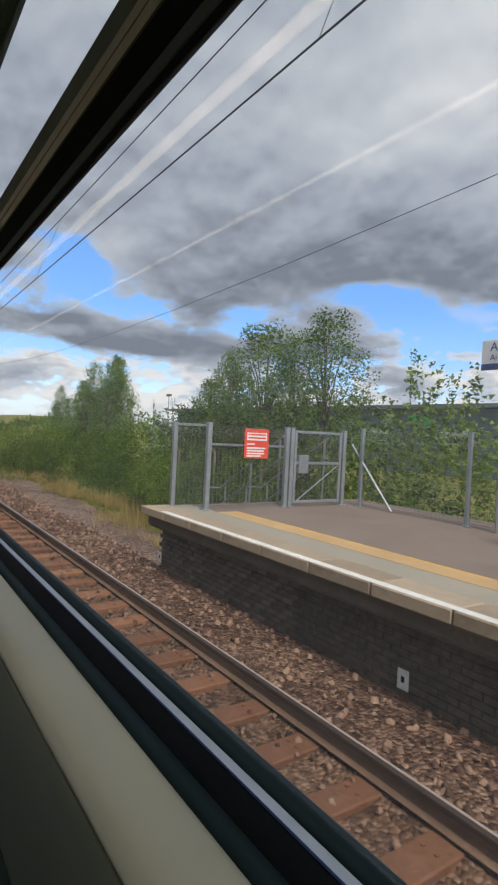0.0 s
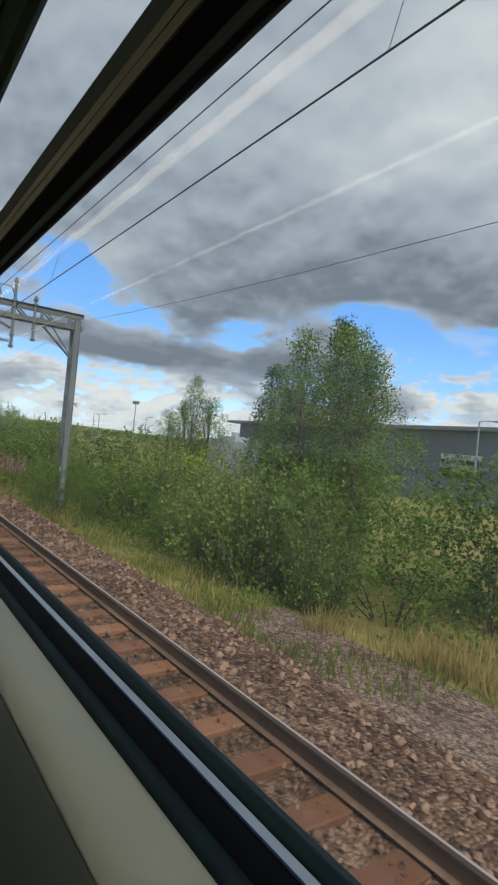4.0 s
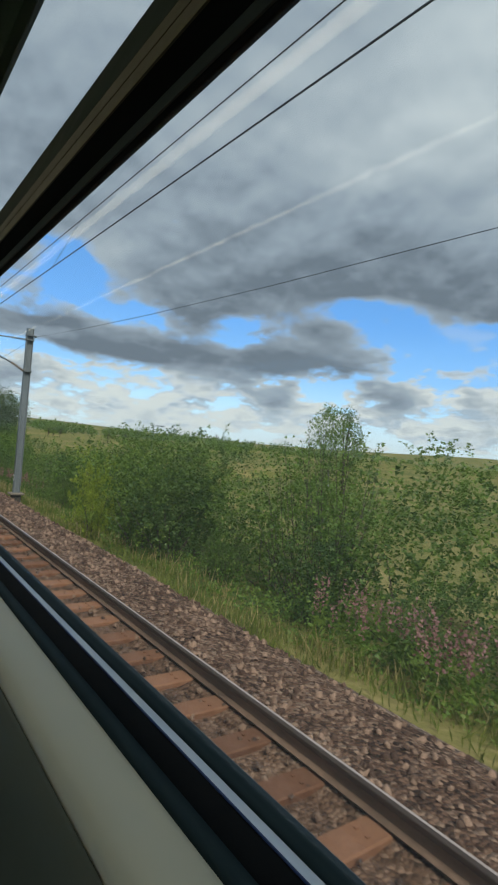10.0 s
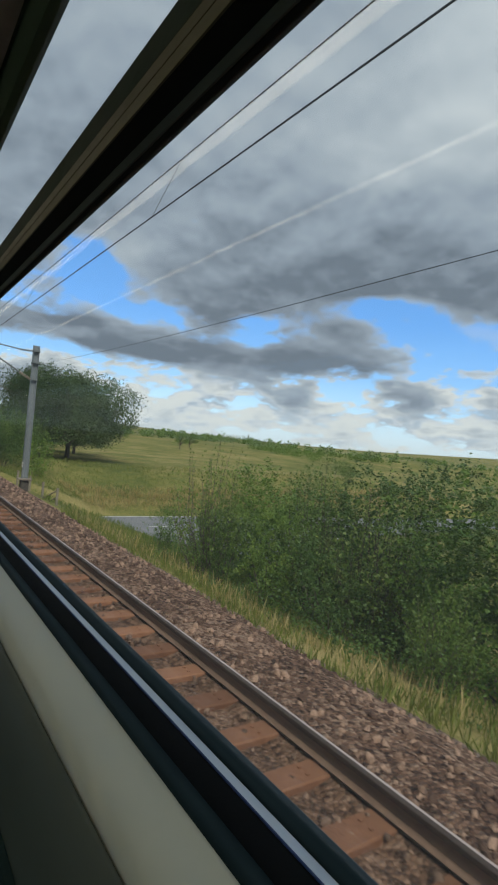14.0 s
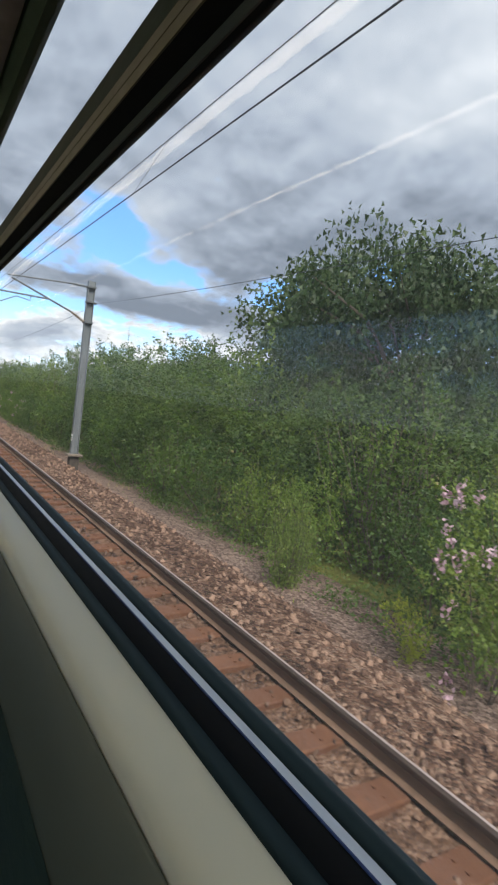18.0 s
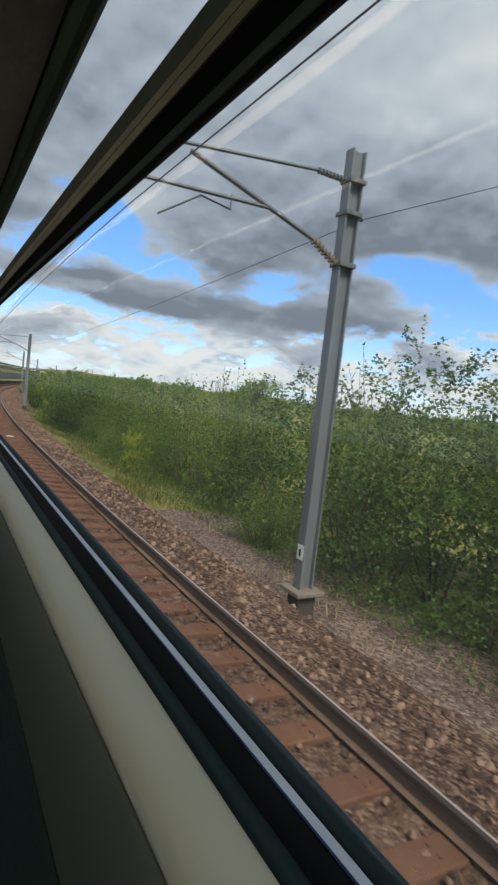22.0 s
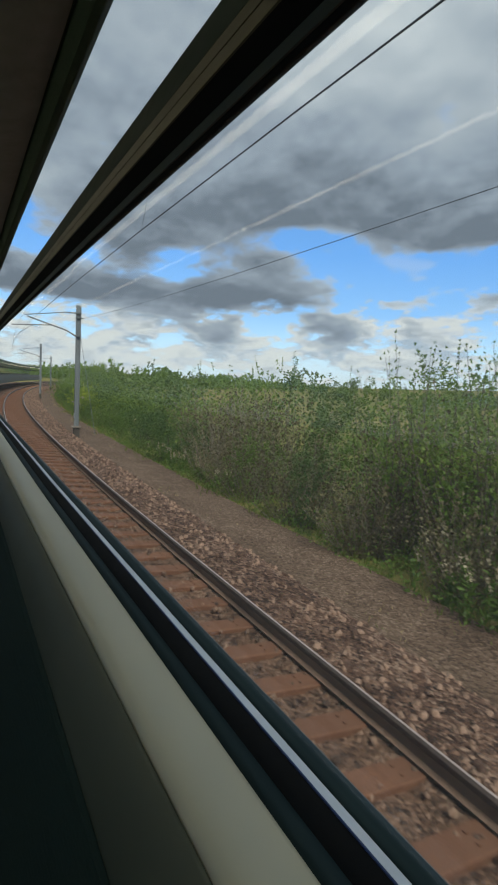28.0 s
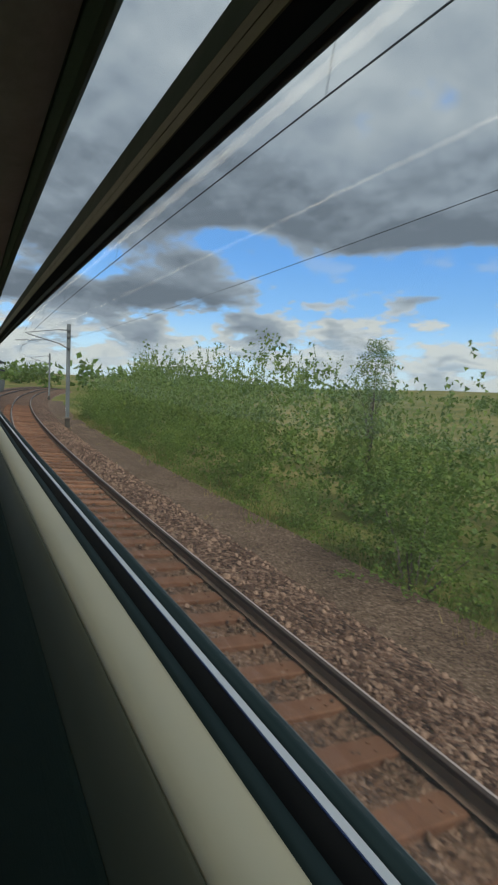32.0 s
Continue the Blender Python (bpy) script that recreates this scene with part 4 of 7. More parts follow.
rail_ob.parent, rail_ob.matrix_parent_inverse = fence, finv
gate = empty("fence_gate", frame_at(END, 7.5, 0.92), "closed galvanised gate with mesh infill and a lock box", "gate")
ginv = gate.matrix_world.inverted()
g = bmesh.new()
for y0, y1 in ((6.87, 6.93), (8.05, 8.11)):
    box(g, -0.02, 0.02, y0 - 7.5, y1 - 7.5, 0.04, 1.46, 0.004)
for z in (0.04, 0.80, 1.41):
    box(g, -0.018, 0.018, 6.93 - 7.5, 8.05 - 7.5, z, z + 0.05, 0.004)
part("gate_frame", g, GALV, gate)
mesh_in = wire_panel("gate_mesh", END, 6.93, END, 8.05, 0.98, 2.34, 0.05, "", None)
mesh_in.parent, mesh_in.matrix_parent_inverse = gate, ginv
g = bmesh.new()
box(g, -0.04, 0.04, -0.52, -0.28, 0.62, 0.98, 0.008)
part("lock_box", g, GALV, gate)
g = bmesh.new()
tube(g, [(0.0, -0.55, 0.06), (0.0, 0.53, 0.78)], 0.014, 5)
part("diagonal_stay", g, GALV, gate)
notice = empty("warning_notice", frame_at(END - 0.06, 5.93, 2.09), "red trespass warning notice with pale lettering bars on the fence", "sign")
g = bmesh.new()
box(g, -0.006, 0.006, -0.27, 0.27, -0.27, 0.27, 0.003)
part("board", g, RED, notice)
for y0, y1, z0, z1 in ((-0.22, 0.22, 0.06, 0.20),):
    g = bmesh.new()
    box(g, 0.0075, 0.0095, y0, y1, z0, z1)
    part("white_panel", g, WHITE, notice)
for k, (y0, y1, z) in enumerate(((-0.2, 0.2, 0.165), (-0.2, 0.2, 0.105), (-0.22, -0.05, -0.01), (-0.22, 0.2, -0.08), (-0.22, 0.16, -0.13), (-0.22, 0.18, -0.18), (-0.22, 0.1, -0.225))):
    g = bmesh.new()
    box(g, 0.010 if z > 0.05 else 0.0075, 0.0115 if z > 0.05 else 0.009, y0, y1, z - 0.014, z + 0.014)
    part("lettering_bar", g, RED if z > 0.05 else WHITE, notice)
# station name board on two legs
board = empty("station_sign", frame_at(3.72, 8.25, 0.87), "pale station name board with dark blue lower band", "sign")
g = bmesh.new()
box(g, -1.75, 1.75, -0.02, 0.02, 2.72, 3.10, 0.006)
part("board", g, GREY, board)
g = bmesh.new()
box(g, -1.75, 1.75, -0.021, 0.021, 2.62, 2.718, 0.004)
part("lower_band", g, NAVY, board, "dark blue band")
for x in (-1.35, 1.35):
    g = bmesh.new()
    tube(g, [(x, 0.05, 0.0), (x, 0.05, 2.9)], 0.035, 8)
    part("leg", g, GALV, board)
for text, z, size in (("Ar", 2.92, 0.20), ("Ai", 2.77, 0.14)):
    cu = bpy.data.curves.new("letters", "FONT")
    cu.body, cu.size, cu.extrude = text, size, 0.002
    tmp = new("letters", cu)
    me = bpy.data.meshes.new_from_object(tmp.evaluated_get(bpy.context.evaluated_depsgraph_get()))
    bpy.data.objects.remove(tmp)
    me.materials.append(NAVY)
    ob = new("letters", me)
    ob.parent = board
    ob.matrix_local = Matrix.Translation((-1.60, -0.0235, z)) @ Matrix.Rotation(radians(90), 4, "X")
for z, x0, x1, hh in ((2.99, -1.3, 0.4, 0.10), (2.82, -1.38, -0.2, 0.07)):
    g = bmesh.new()
    box(g, x0, x1, -0.0245, -0.0215, z - hh / 2, z + hh / 2)
    part("lettering_bar", g, NAVY, board)
bin_post = empty("bollard", frame_at(3.95, 7.4, 0.89), "grey metal service post standing on the platform", "bollard")
g = bmesh.new()
tube(g, [(0, 0, 0), (0, 0, 0.95), (0, 0, 1.02)], 0.07, 10)
part("post", g, GALV, bin_post)
g = bmesh.new()
tube(g, [(0, 0, 0), (0, 0, 0.05)], 0.12, 10)
part("base", g, GALVDARK, bin_post)
# handrails of the ramp beyond the fence
ramp = empty("ramp_handrail", frame_at(11.0, 6.3, ground_z(11, 6.3)), "sloping tubular steel handrail beyond the platform end", "handrail")
rinv = ramp.matrix_world.inverted()
for yy in (6.9, 8.1):
    g = bmesh.new()
    for dz in (0.0, 0.42):
        tube(g, [at(END + 0.4, yy, 2.25 - dz), at(END + 2.75, yy, 0.95 - dz), at(END + 3.5, yy, 0.90 - dz)], 0.022, 6)
    for s in (END + 0.5, END + 1.5, END + 2.5, END + 3.4):
        tube(g, [at(s, yy, ground_z(s, yy)), at(s, yy, max(0.93, 2.25 - 0.553 * (s - END - 0.4)))], 0.022, 6)
    ob = part("rail_side", g, GALV, ramp)
    ob.matrix_parent_inverse = rinv

# posts of an old lineside fence among the shrubs
for s, y, h in ((18.7, 9.6, 1.5), (16.1, 9.6, 1.6), (13.4, 9.6, 1.7)):
    g = bmesh.new()
    box(g, -0.035, 0.035, -0.035, 0.035, -0.3, h - ground_z(s, y), 0.008)
    tube(g, [(0, 0, h - ground_z(s, y) - 0.03), (0.0, -0.16, h - ground_z(s, y) + 0.16)], 0.035, 5)
    ob = tagged(part("fence_post", g, TIMBER, None), "old grey weathered fence post among the shrubs", "post", "old fence posts")
    ob.matrix_world = frame_at(s, y, ground_z(s, y), rnd.uniform(-6, 6))

# ---- sleepers ----
bm = bmesh.new()
box(bm, -0.125, 0.125, -1.25, 1.25, -0.17, 0.0, 0.012)
for x in (-0.05, 0.05):
    for y in (0.52, 0.98):
        box(bm, x - 0.012, x + 0.012, y - 0.012, y + 0.012, 0, 0.012)
sl_ob = part("sleeper", bm, SLEEPER, None)
sl_mesh = sl_ob.data
bpy.data.objects.remove(sl_ob)
track = empty("sleeper_row", Matrix.Translation(at(0, 2.4, -0.3)), "rust-coloured sleepers of the neighbouring track", "sleepers")
tinv = track.matrix_world.inverted()
far_v, far_f = [], []
count = 0
SP = 0.66
k = 0
while True:
    s = -7.83 + k * SP
    k += 1
    if s > 490:
        break
    b = bank(s)
    m = Matrix.Translation(at(s, 2.38, -0.178 + rnd.uniform(-0.012, 0.004), True)) @ Matrix.Rotation(-on_line(s)[2] + rnd.uniform(-0.012, 0.012), 4, "Z") @ Matrix.Rotation(-b, 4, "X")
    if s < 150 or s > 445:
        if count < 300:
            ob = new("sleeper", sl_mesh)
            ob.matrix_world = m
            ob.parent, ob.matrix_parent_inverse = track, tinv
            count += 1
            continue
    b0 = len(far_v)
    far_v += [m @ v.co for v in sl_mesh.vertices]
    far_f += [tuple(b0 + q for q in p.vertices) for p in sl_mesh.polygons]
ob = tagged(mesh_object("more_sleepers", far_v, far_f, SLEEPER), kind="stuff")
ob.parent, ob.matrix_parent_inverse = track, tinv
wood = bmesh.new()
box(wood, -0.22, 0.22, -0.05, 0.05, 0, 0.03, 0.006)
ob = tagged(part("loose_board", wood, WHITE, None), "pale loose board lying between the rails", "board")
ob.matrix_world = frame_at(ridden(23.0) + 7.55, 2.46, -0.178, 80)

# ---- overhead line ----
def lattice_mast(bm, x, y, z0, z1, wx=0.10, wy=0.18):
    for sy in (-1, 1):
        box(bm, x - wx, x + wx, y + sy * wy - 0.02, y + sy * wy + 0.02, z0, z1, 0.004)
        box(bm, x - wx, x - wx + 0.014, y + sy * wy - 0.05, y + sy * wy + 0.05, z0, z1)
    return bm


def insulator(bm, a, b, r=0.055, discs=6):
    a, b = Vector(a), Vector(b)
    tube(bm, [a, b], r * 0.4, 6)
    for i in range(discs):
        c = a.lerp(b, (i + 0.5) / discs)
        d = (b - a).normalized() * 0.012
        tube(bm, [c - d, c + d], r, 8)
    return bm


# distance, offset, foot, top, tie and earth wire heights
MASTS = ((100.55, 4.90, -0.18, 5.74, 5.32, 5.48), (148.85, 4.90, 0.02, 5.30, 5.07, 4.62), (198.25, 4.90, -0.02, 5.60, 5.40, 4.93), (248.6, 4.90, -0.22, 5.92, 5.50, 5.07), (291.9, 4.90, -0.18, 5.68, 5.40, 4.92), (336.2, 4.90, -0.12, 5.80, 5.42, 5.05), (380.45, 4.90, -0.09, 5.94, 5.55, 5.33), (425.5, 4.90, 0.02, 6.10, 5.60, 5.08), (472.0, 5.0, 0.0, 6.0, 5.6, 5.2), (520.0, 5.0, 0.0, 6.0, 5.6, 5.2))
CATENARY_Y, CATENARY_Z, CONTACT_Z = 2.30, 5.20, 4.40


def mast(s, y, z0, h, tie, earth, stay=False):
    m = frame_at(s, y, 0.0)
    root = empty("overhead_line_mast", m, "grey steel H-section mast with cantilever arms on a concrete footing", "mast", "overhead line masts")
    b = bmesh.new()
    box(b, -0.010, 0.010, -0.10, 0.10, z0, h, 0.002)
    for yy in (-0.105, 0.105):
        box(b, -0.085, 0.085, yy - 0.012, yy + 0.012, z0, h, 0.003)
    part("post", b, MASTSTEEL, root)
    b = bmesh.new()
    box(b, -0.15, 0.15, -0.15, 0.15, -0.95, z0 - 0.05, 0.02)
    part("footing", b, DARKCONC, root, "dark stained concrete footing")
    b = bmesh.new()
    box(b, -0.24, 0.24, -0.24, 0.24, z0 - 0.05, z0 + 0.02, 0.012)
    part("base_plate", b, DIRTCONC, root, "pale concrete cap of the footing")
    b = bmesh.new()
    box(b, -0.07, 0.07, -0.125, -0.119, z0 + 0.45, z0 + 0.66)
    part("number_plate", b, WHITE, root, "small white plate with a dark bar")
    b = bmesh.new()
    box(b, -0.02, 0.02, -0.128, -0.1255, z0 + 0.50, z0 + 0.60)
    part("printed_bar", b, RUBBER, root)
    reach = CATENARY_Y - y
    tip = (0, reach, CATENARY_Z - 0.02)
    b = bmesh.new()
    tube(b, [(0, -0.6, tie), (0, reach + 0.1, CATENARY_Z + 0.06)], 0.024, 6)
    part("top_tie", b, GALVDARK, root)
    b = bmesh.new()
    tube(b, [(0, -0.55, tie - 0.88), (0, reach + 0.22, CATENARY_Z + 0.0)], 0.032, 6)
    part("bracket_tube", b, GALVDARK, root)
    b = bmesh.new()
    insulator(b, (0, -0.12, tie), (0, -0.6, tie), 0.045, 8)
    part("tie_insulator", b, GALVDARK, root)
    b = bmesh.new()
    insulator(b, (0, -0.12, tie - 1.12), (0, -0.55, tie - 0.88), 0.06, 7)
    part("bracket_insulator", b, INSUL, root, "brown ribbed insulator")
    kz = tie - 0.88 + (CATENARY_Z - tie + 0.88) * 0.38
    ky = -0.55 + (reach + 0.22 + 0.55) * 0.38
    b = bmesh.new()
    tube(b, [(0, ky, kz), (0, reach - 0.45, CONTACT_Z + 0.35)], 0.026, 6)
    part("registration_tube", b, GALVDARK, root)
    b = bmesh.new()
    tube(b, [(0, ky - 0.55, kz + 0.02), (0, ky - 0.55, kz - 0.16), (0, ky - 0.95, kz - 0.10), (0, reach - 0.1, CONTACT_Z)], 0.014, 5)
    part("steady_arm", b, GALVDARK, root)
    for z in (tie, tie - 1.12, earth):
        b = bmesh.new()
        box(b, -0.125, 0.125, -0.135, 0.135, z - 0.03, z + 0.03, 0.004)
        part("clamp", b, GALVDARK, root)
    b = bmesh.new()
    insulator(b, (0, 0.12, earth), (0, 0.24, earth), 0.035, 3)
    part("earth_wire_clip", b, GALVDARK, root)
    if stay:
        b = bmesh.new()
        tube(b, [(0.08, 0.02, h - 1.0), (3.5, 0.35, -0.2)], 0.012, 5)
        part("stay_wire", b, GALVDARK, root, "sloping steel stay wire")
    return root


for i, row in enumerate(MASTS):
    mast(*row, stay=i == 6)

# the twin-legged portal near the start
PORTAL_S, PORTAL_Y = 46.75, 6.40
portal = empty("overhead_line_portal", frame_at(PORTAL_S, PORTAL_Y, 0), "grey battened steel portal over the tracks with hanging insulators", "gantry")
for sx in (-0.22, 0.22):
    b = bmesh.new()
    box(b, sx - 0.075, sx + 0.075, -0.11, -0.095, -0.52, 6.35, 0.003)
    box(b, sx - 0.075, sx + 0.075, 0.095, 0.11, -0.52, 6.35, 0.003)
    box(b, sx - 0.009, sx + 0.009, -0.10, 0.10, -0.52, 6.35)
    part("leg", b, MASTSTEEL, portal)
for z in (-0.35, 0.55, 1.55, 2.55, 3.55, 4.75, 5.9):
    b = bmesh.new()
    box(b, -0.225, 0.225, -0.124, -0.112, z, z + 0.19, 0.003)
    part("batten", b, MASTSTEEL, portal)
b = bmesh.new()
box(b, 0.19, 0.27, -0.130, -0.126, 0.72, 0.92)
part("number_plate", b, WHITE, portal, "small white plate with dark marks")
b = bmesh.new()
for k in range(30):
    a = random.Random(k).uniform(0, 6.28)
    tube(b, [(0.27 * math.cos(a), 0.13 * math.sin(a), 3.30), (0.50 * math.cos(a), 0.36 * math.sin(a), 3.30 + random.Random(k + 50).uniform(-0.25, 0.06))], 0.006, 3)
part("climbing_guard", b, GALVDARK, portal, "spiky anti-climbing guard")
for sx in (-0.16, 0.16):
    for z in (6.08, 6.52):
        b = bmesh.new()
        box(b, sx - 0.012, sx + 0.012, -13.2, 0.22, z - 0.085, z + 0.085, 0.003)
        box(b, sx - 0.07, sx + 0.07, -13.2, 0.22, z + (0.073 if z > 6.3 else -0.085), z + (0.085 if z > 6.3 else -0.073), 0.003)
        part("beam_chord", b, GALVDARK, portal)
for k in range(26):
    b = bmesh.new()
    y = -0.25 - k * 0.5
    for sx in (-0.16, 0.16):
        tube(b, [(sx, y, 6.10), (sx, y - (0.45 if k % 2 else -0.02), 6.50)], 0.032, 4)
    tube(b, [(-0.16, y, 6.12), (0.16, y - 0.4, 6.12)], 0.018, 4)
    part("beam_lacing", b, GALVDARK, portal)
b = bmesh.new()
tube(b, [(0, -0.1, 4.95), (0, -1.35, 6.1)], 0.04, 4)
tube(b, [(0.16, -0.1, 4.95), (0.16, -1.0, 6.1)], 0.03, 4)
part("knee_brace", b, GALVDARK, portal)
for y, z0, z1 in ((-1.55, 5.30, 6.9), (-2.25, 4.95, 7.4), (-5.4, 4.95, 7.4)):
    b = bmesh.new()
    tube(b, [(0.22, y, z0), (0.22, y, z1)], 0.052, 8)
    part("drop_post", b, MASTSTEEL, portal)
    for z in (z0 + 0.05, z0 + 0.45, 5.98, 6.60, z1 - 0.12):
        b = bmesh.new()
        box(b, 0.14, 0.30, y - 0.075, y + 0.075, z - 0.035, z + 0.035, 0.008)
        part("clamp", b, GALVDARK, portal)
for y in (-2.25, -5.4):
    b = bmesh.new()
    insulator(b, (0.22, y - 0.06, 5.62), (0.22, y - 0.55, 5.85), 0.075, 6)
    tube(b, [(0.22, y - 0.55, 5.85), (0.22, y - 1.5, 6.2), (0.22, y - 1.95, 6.25)], 0.022, 6)
    part("bracket_arm", b, GALVDARK, portal)
    b = bmesh.new()
    insulator(b, (0.22, y - 0.06, 5.18), (0.22, y - 0.52, 5.2), 0.08, 6)
    tube(b, [(0.22, y - 0.52, 5.2), (0.22, y - 0.9, 5.25)], 0.03, 6)
    tube(b, [(0.22, y - 0.62, 5.28), (0.22, y - 0.60, 4.82)], 0.025, 6)
    tube(b, [(0.22, y - 0.60, 4.85), (0.22, y - 0.95, 5.15), (0.22, y - 1.5, 5.02)], 0.02, 6)
    part("registration_arm", b, GALV, portal)
    b = bmesh.new()
    tube(b, [(0.22, y, 6.75), (0.5, y - 0.2, 7.0), (0.5, y - 0.6, 7.0), (0.22, y - 0.45, 6.7)], 0.03, 4)
    part("switch_arm", b, GALVDARK, portal)
for sx in (-0.22, 0.22):
    b = bmesh.new()
    box(b, sx - 0.15, sx + 0.15, -0.18, 0.18, -0.95, -0.52, 0.03)
    part("footing", b, DARKCONC, portal, "mossy dark concrete footing")


# wires, sagging from support to support
SUPPORTS = [-55.0, -4.0, PORTAL_S] + [m[0] for m in MASTS]


def strung(name, ys, zs, sags, radius, label):
    b = bmesh.new()
    pts = []
    for i in range(len(SUPPORTS) - 1):
        s0, s1, sag = SUPPORTS[i], SUPPORTS[i + 1], sags[i]
        n = 12
        for k in range(n + (1 if i == len(SUPPORTS) - 2 else 0)):
            u = k / n
            pts.append(at(s0 + (s1 - s0) * u, ys[i] * (1 - u) + ys[i + 1] * u, zs[i] * (1 - u) + zs[i + 1] * u - sag * 4 * u * (1 - u)))
    tube(b, pts, radius, 5)
    return tagged(part(name, b, WIRE, None), label, "wire", "overhead wires")


n = len(SUPPORTS)
contact_y = ([2.0, 1.9, 2.2, 1.9, 2.12, 1.9, 1.85, 2.1] + [2.2] * n)[:n]
hang_z = ([5.55, 5.52, 5.25, 5.20, 5.14] + [5.20] * n)[:n]
strung("catenary_wire", [CATENARY_Y] * n, hang_z, [0.14] * n, 0.006, "dark sagging catenary wire")
strung("contact_wire", contact_y, [CONTACT_Z] * n, [0.03] * n, 0.0065, "dark taut contact wire")
earth_y = [6.3, 6.3, 6.7] + [m[1] + 0.24 for m in MASTS]
earth_z = [6.1, 6.1, 6.45] + [m[5] for m in MASTS]
strung("earth_wire", earth_y, earth_z, [0.9, 0.95, 1.0, 0.5, 0.6, 0.8, 0.55, 0.5, 0.5, 0.55, 0.5, 0.5, 0.5], 0.0055, "thin earth wire along the masts")
b = bmesh.new()
tube(b, [at(MASTS[6][0] + 60.0 * k / 20, 5.0 - 2.7 * k / 20, 5.30 - 0.10 * 4 * k / 20 * (1 - k / 20)) for k in range(21)], 0.0055, 5)
tagged(part("anchor_wire", b, WIRE, None), "dark wire drawn from over the track to a stayed mast", "wire", "overhead wires")
droppers = bmesh.new()
for i in range(n - 1):
    s0, s1 = SUPPORTS[i], SUPPORTS[i + 1]
    for k in range(1, 8):
        u = k / 8
        s = s0 + (s1 - s0) * u
        y = contact_y[i] * (1 - u) + contact_y[i + 1] * u
        tube(droppers, [at(s, CATENARY_Y, hang_z[i] * (1 - u) + hang_z[i + 1] * u - 0.14 * 4 * u * (1 - u)), at(s, y, CONTACT_Z - 0.03 * 4 * u * (1 - u))], 0.003, 3)
tagged(part("dropper_wires", droppers, WIRE, None), "thin dropper wires between catenary and contact wire", "wire", kind="stuff")

# ---- bridge over the lane ----
sweep("road", [(-60, -4.60), (-60, -4.575), (74, -4.575), (74, -4.60)], ROAD_FROM, ROAD_TO, ASPHALT, False, step=2.0)
tagged(bpy.data.objects["road"], "grey asphalt lane passing under the railway", "road", kind="structure")
lay = []
for k in range(13):
    u = k / 12
    s = 149.0 + (ROAD_FROM + 0.4 - 149.0) * u
    lay += [at(s, 17.0 - 1.5 * u, -4.571), at(s, 24.0 + 5.5 * max(0.0, (u - 0.35) / 0.65) ** 2.2, -4.571)]
tagged(mesh_object("side_road", lay, [(2 * k, 2 * k + 1, 2 * k + 3, 2 * k + 2) for k in range(12)], ASPHALT), "asphalt mouth of a side road joining the lane", "road", kind="structure")
g = bmesh.new()
tube(g, [p + Vector((0, 0.06, 0.0)) for p in lay[1::2]], 0.09, 5)
tagged(part("kerb", g, CONC, None), "curved pale concrete kerb at the road mouth", "kerb", kind="structure")
for y0, y1, s in [(17 + 4.5 * k, 19 + 4.5 * k, (ROAD_FROM + ROAD_TO) / 2 + 0.6) for k in range(9)] + [(15, 60, ROAD_TO - 0.25), (30, 60, ROAD_FROM + 0.3), (17, 28, ROAD_FROM + 2.2)]:
    mark = sweep("road_marking", [(y0, -4.5735), (y0, -4.5665), (y1, -4.5665), (y1, -4.5735)], s - 0.06, s + 0.06, WHITELINE, False)
    tagged(mark, "worn white road marking", "road marking", "road markings", kind="structure")
bridge = empty("railway_bridge", frame_at(163, 0, -1), "concrete railway bridge with low parapet and steel railings", "bridge")
binv = bridge.matrix_world.inverted()


def bpart(ob):
    ob.parent, ob.matrix_parent_inverse = bridge, binv
    return ob


bpart(sweep("deck", [(-5.6, -0.86), (5.6, -0.86), (5.6, -1.55), (-5.6, -1.55)], 155.8, 170.2, CONC, False))
for s0, s1 in ((155.6, 157.5), (168.5, 170.4)):
    bpart(sweep("abutment", [(-6.4, -5.2), (-6.4, -0.9), (5.45, -0.9), (5.45, -5.2)], s0, s1, DIRTCONC, False))
bpart(sweep("parapet", [(5.08, -0.70), (5.08, 0.40), (5.30, 0.40), (5.30, -0.86)], 158.1, 176.2, DIRTCONC, False, label="weathered concrete parapet"))
for s in (157.9, 176.35):
    bpart(sweep("pier", [(5.02, -0.80), (5.02, 0.58), (5.40, 0.58), (5.40, -0.80)], s - 0.25, s + 0.25, DIRTCONC, False, label="concrete end pier"))
for s in np.arange(158.3, 176.3, 1.98):
    g = bmesh.new()
    tube(g, [at(s, 5.2, 0.38), at(s, 5.2, 1.50)], 0.022, 6)
    bpart(part("railing_post", g, GALV, None))
for z in (0.72, 1.1, 1.50):
    bpart(sweep("railing_bar", [(5.18, z - 0.02), (5.22, z - 0.02), (5.22, z + 0.02), (5.18, z + 0.02)], 158.1, 176.3, GALV, False))
bank_fence = empty("timber_fence", frame_at(154, 6.2, ground_z(154, 6.2)), "low weathered timber fence on the grass bank", "fence")
tfinv = bank_fence.matrix_world.inverted()
for k, s in enumerate((157.2, 155.6, 154.0, 152.4, 150.8)):
    g = bmesh.new()
    box(g, -0.05, 0.05, -0.05, 0.05, -0.1, 0.75, 0.01)
    ob = part("post", g, TIMBER, None)
    ob.matrix_world = frame_at(s, 5.75 + 0.25 * k, ground_z(s, 5.75 + 0.25 * k))
    ob.parent, ob.matrix_parent_inverse = bank_fence, tfinv
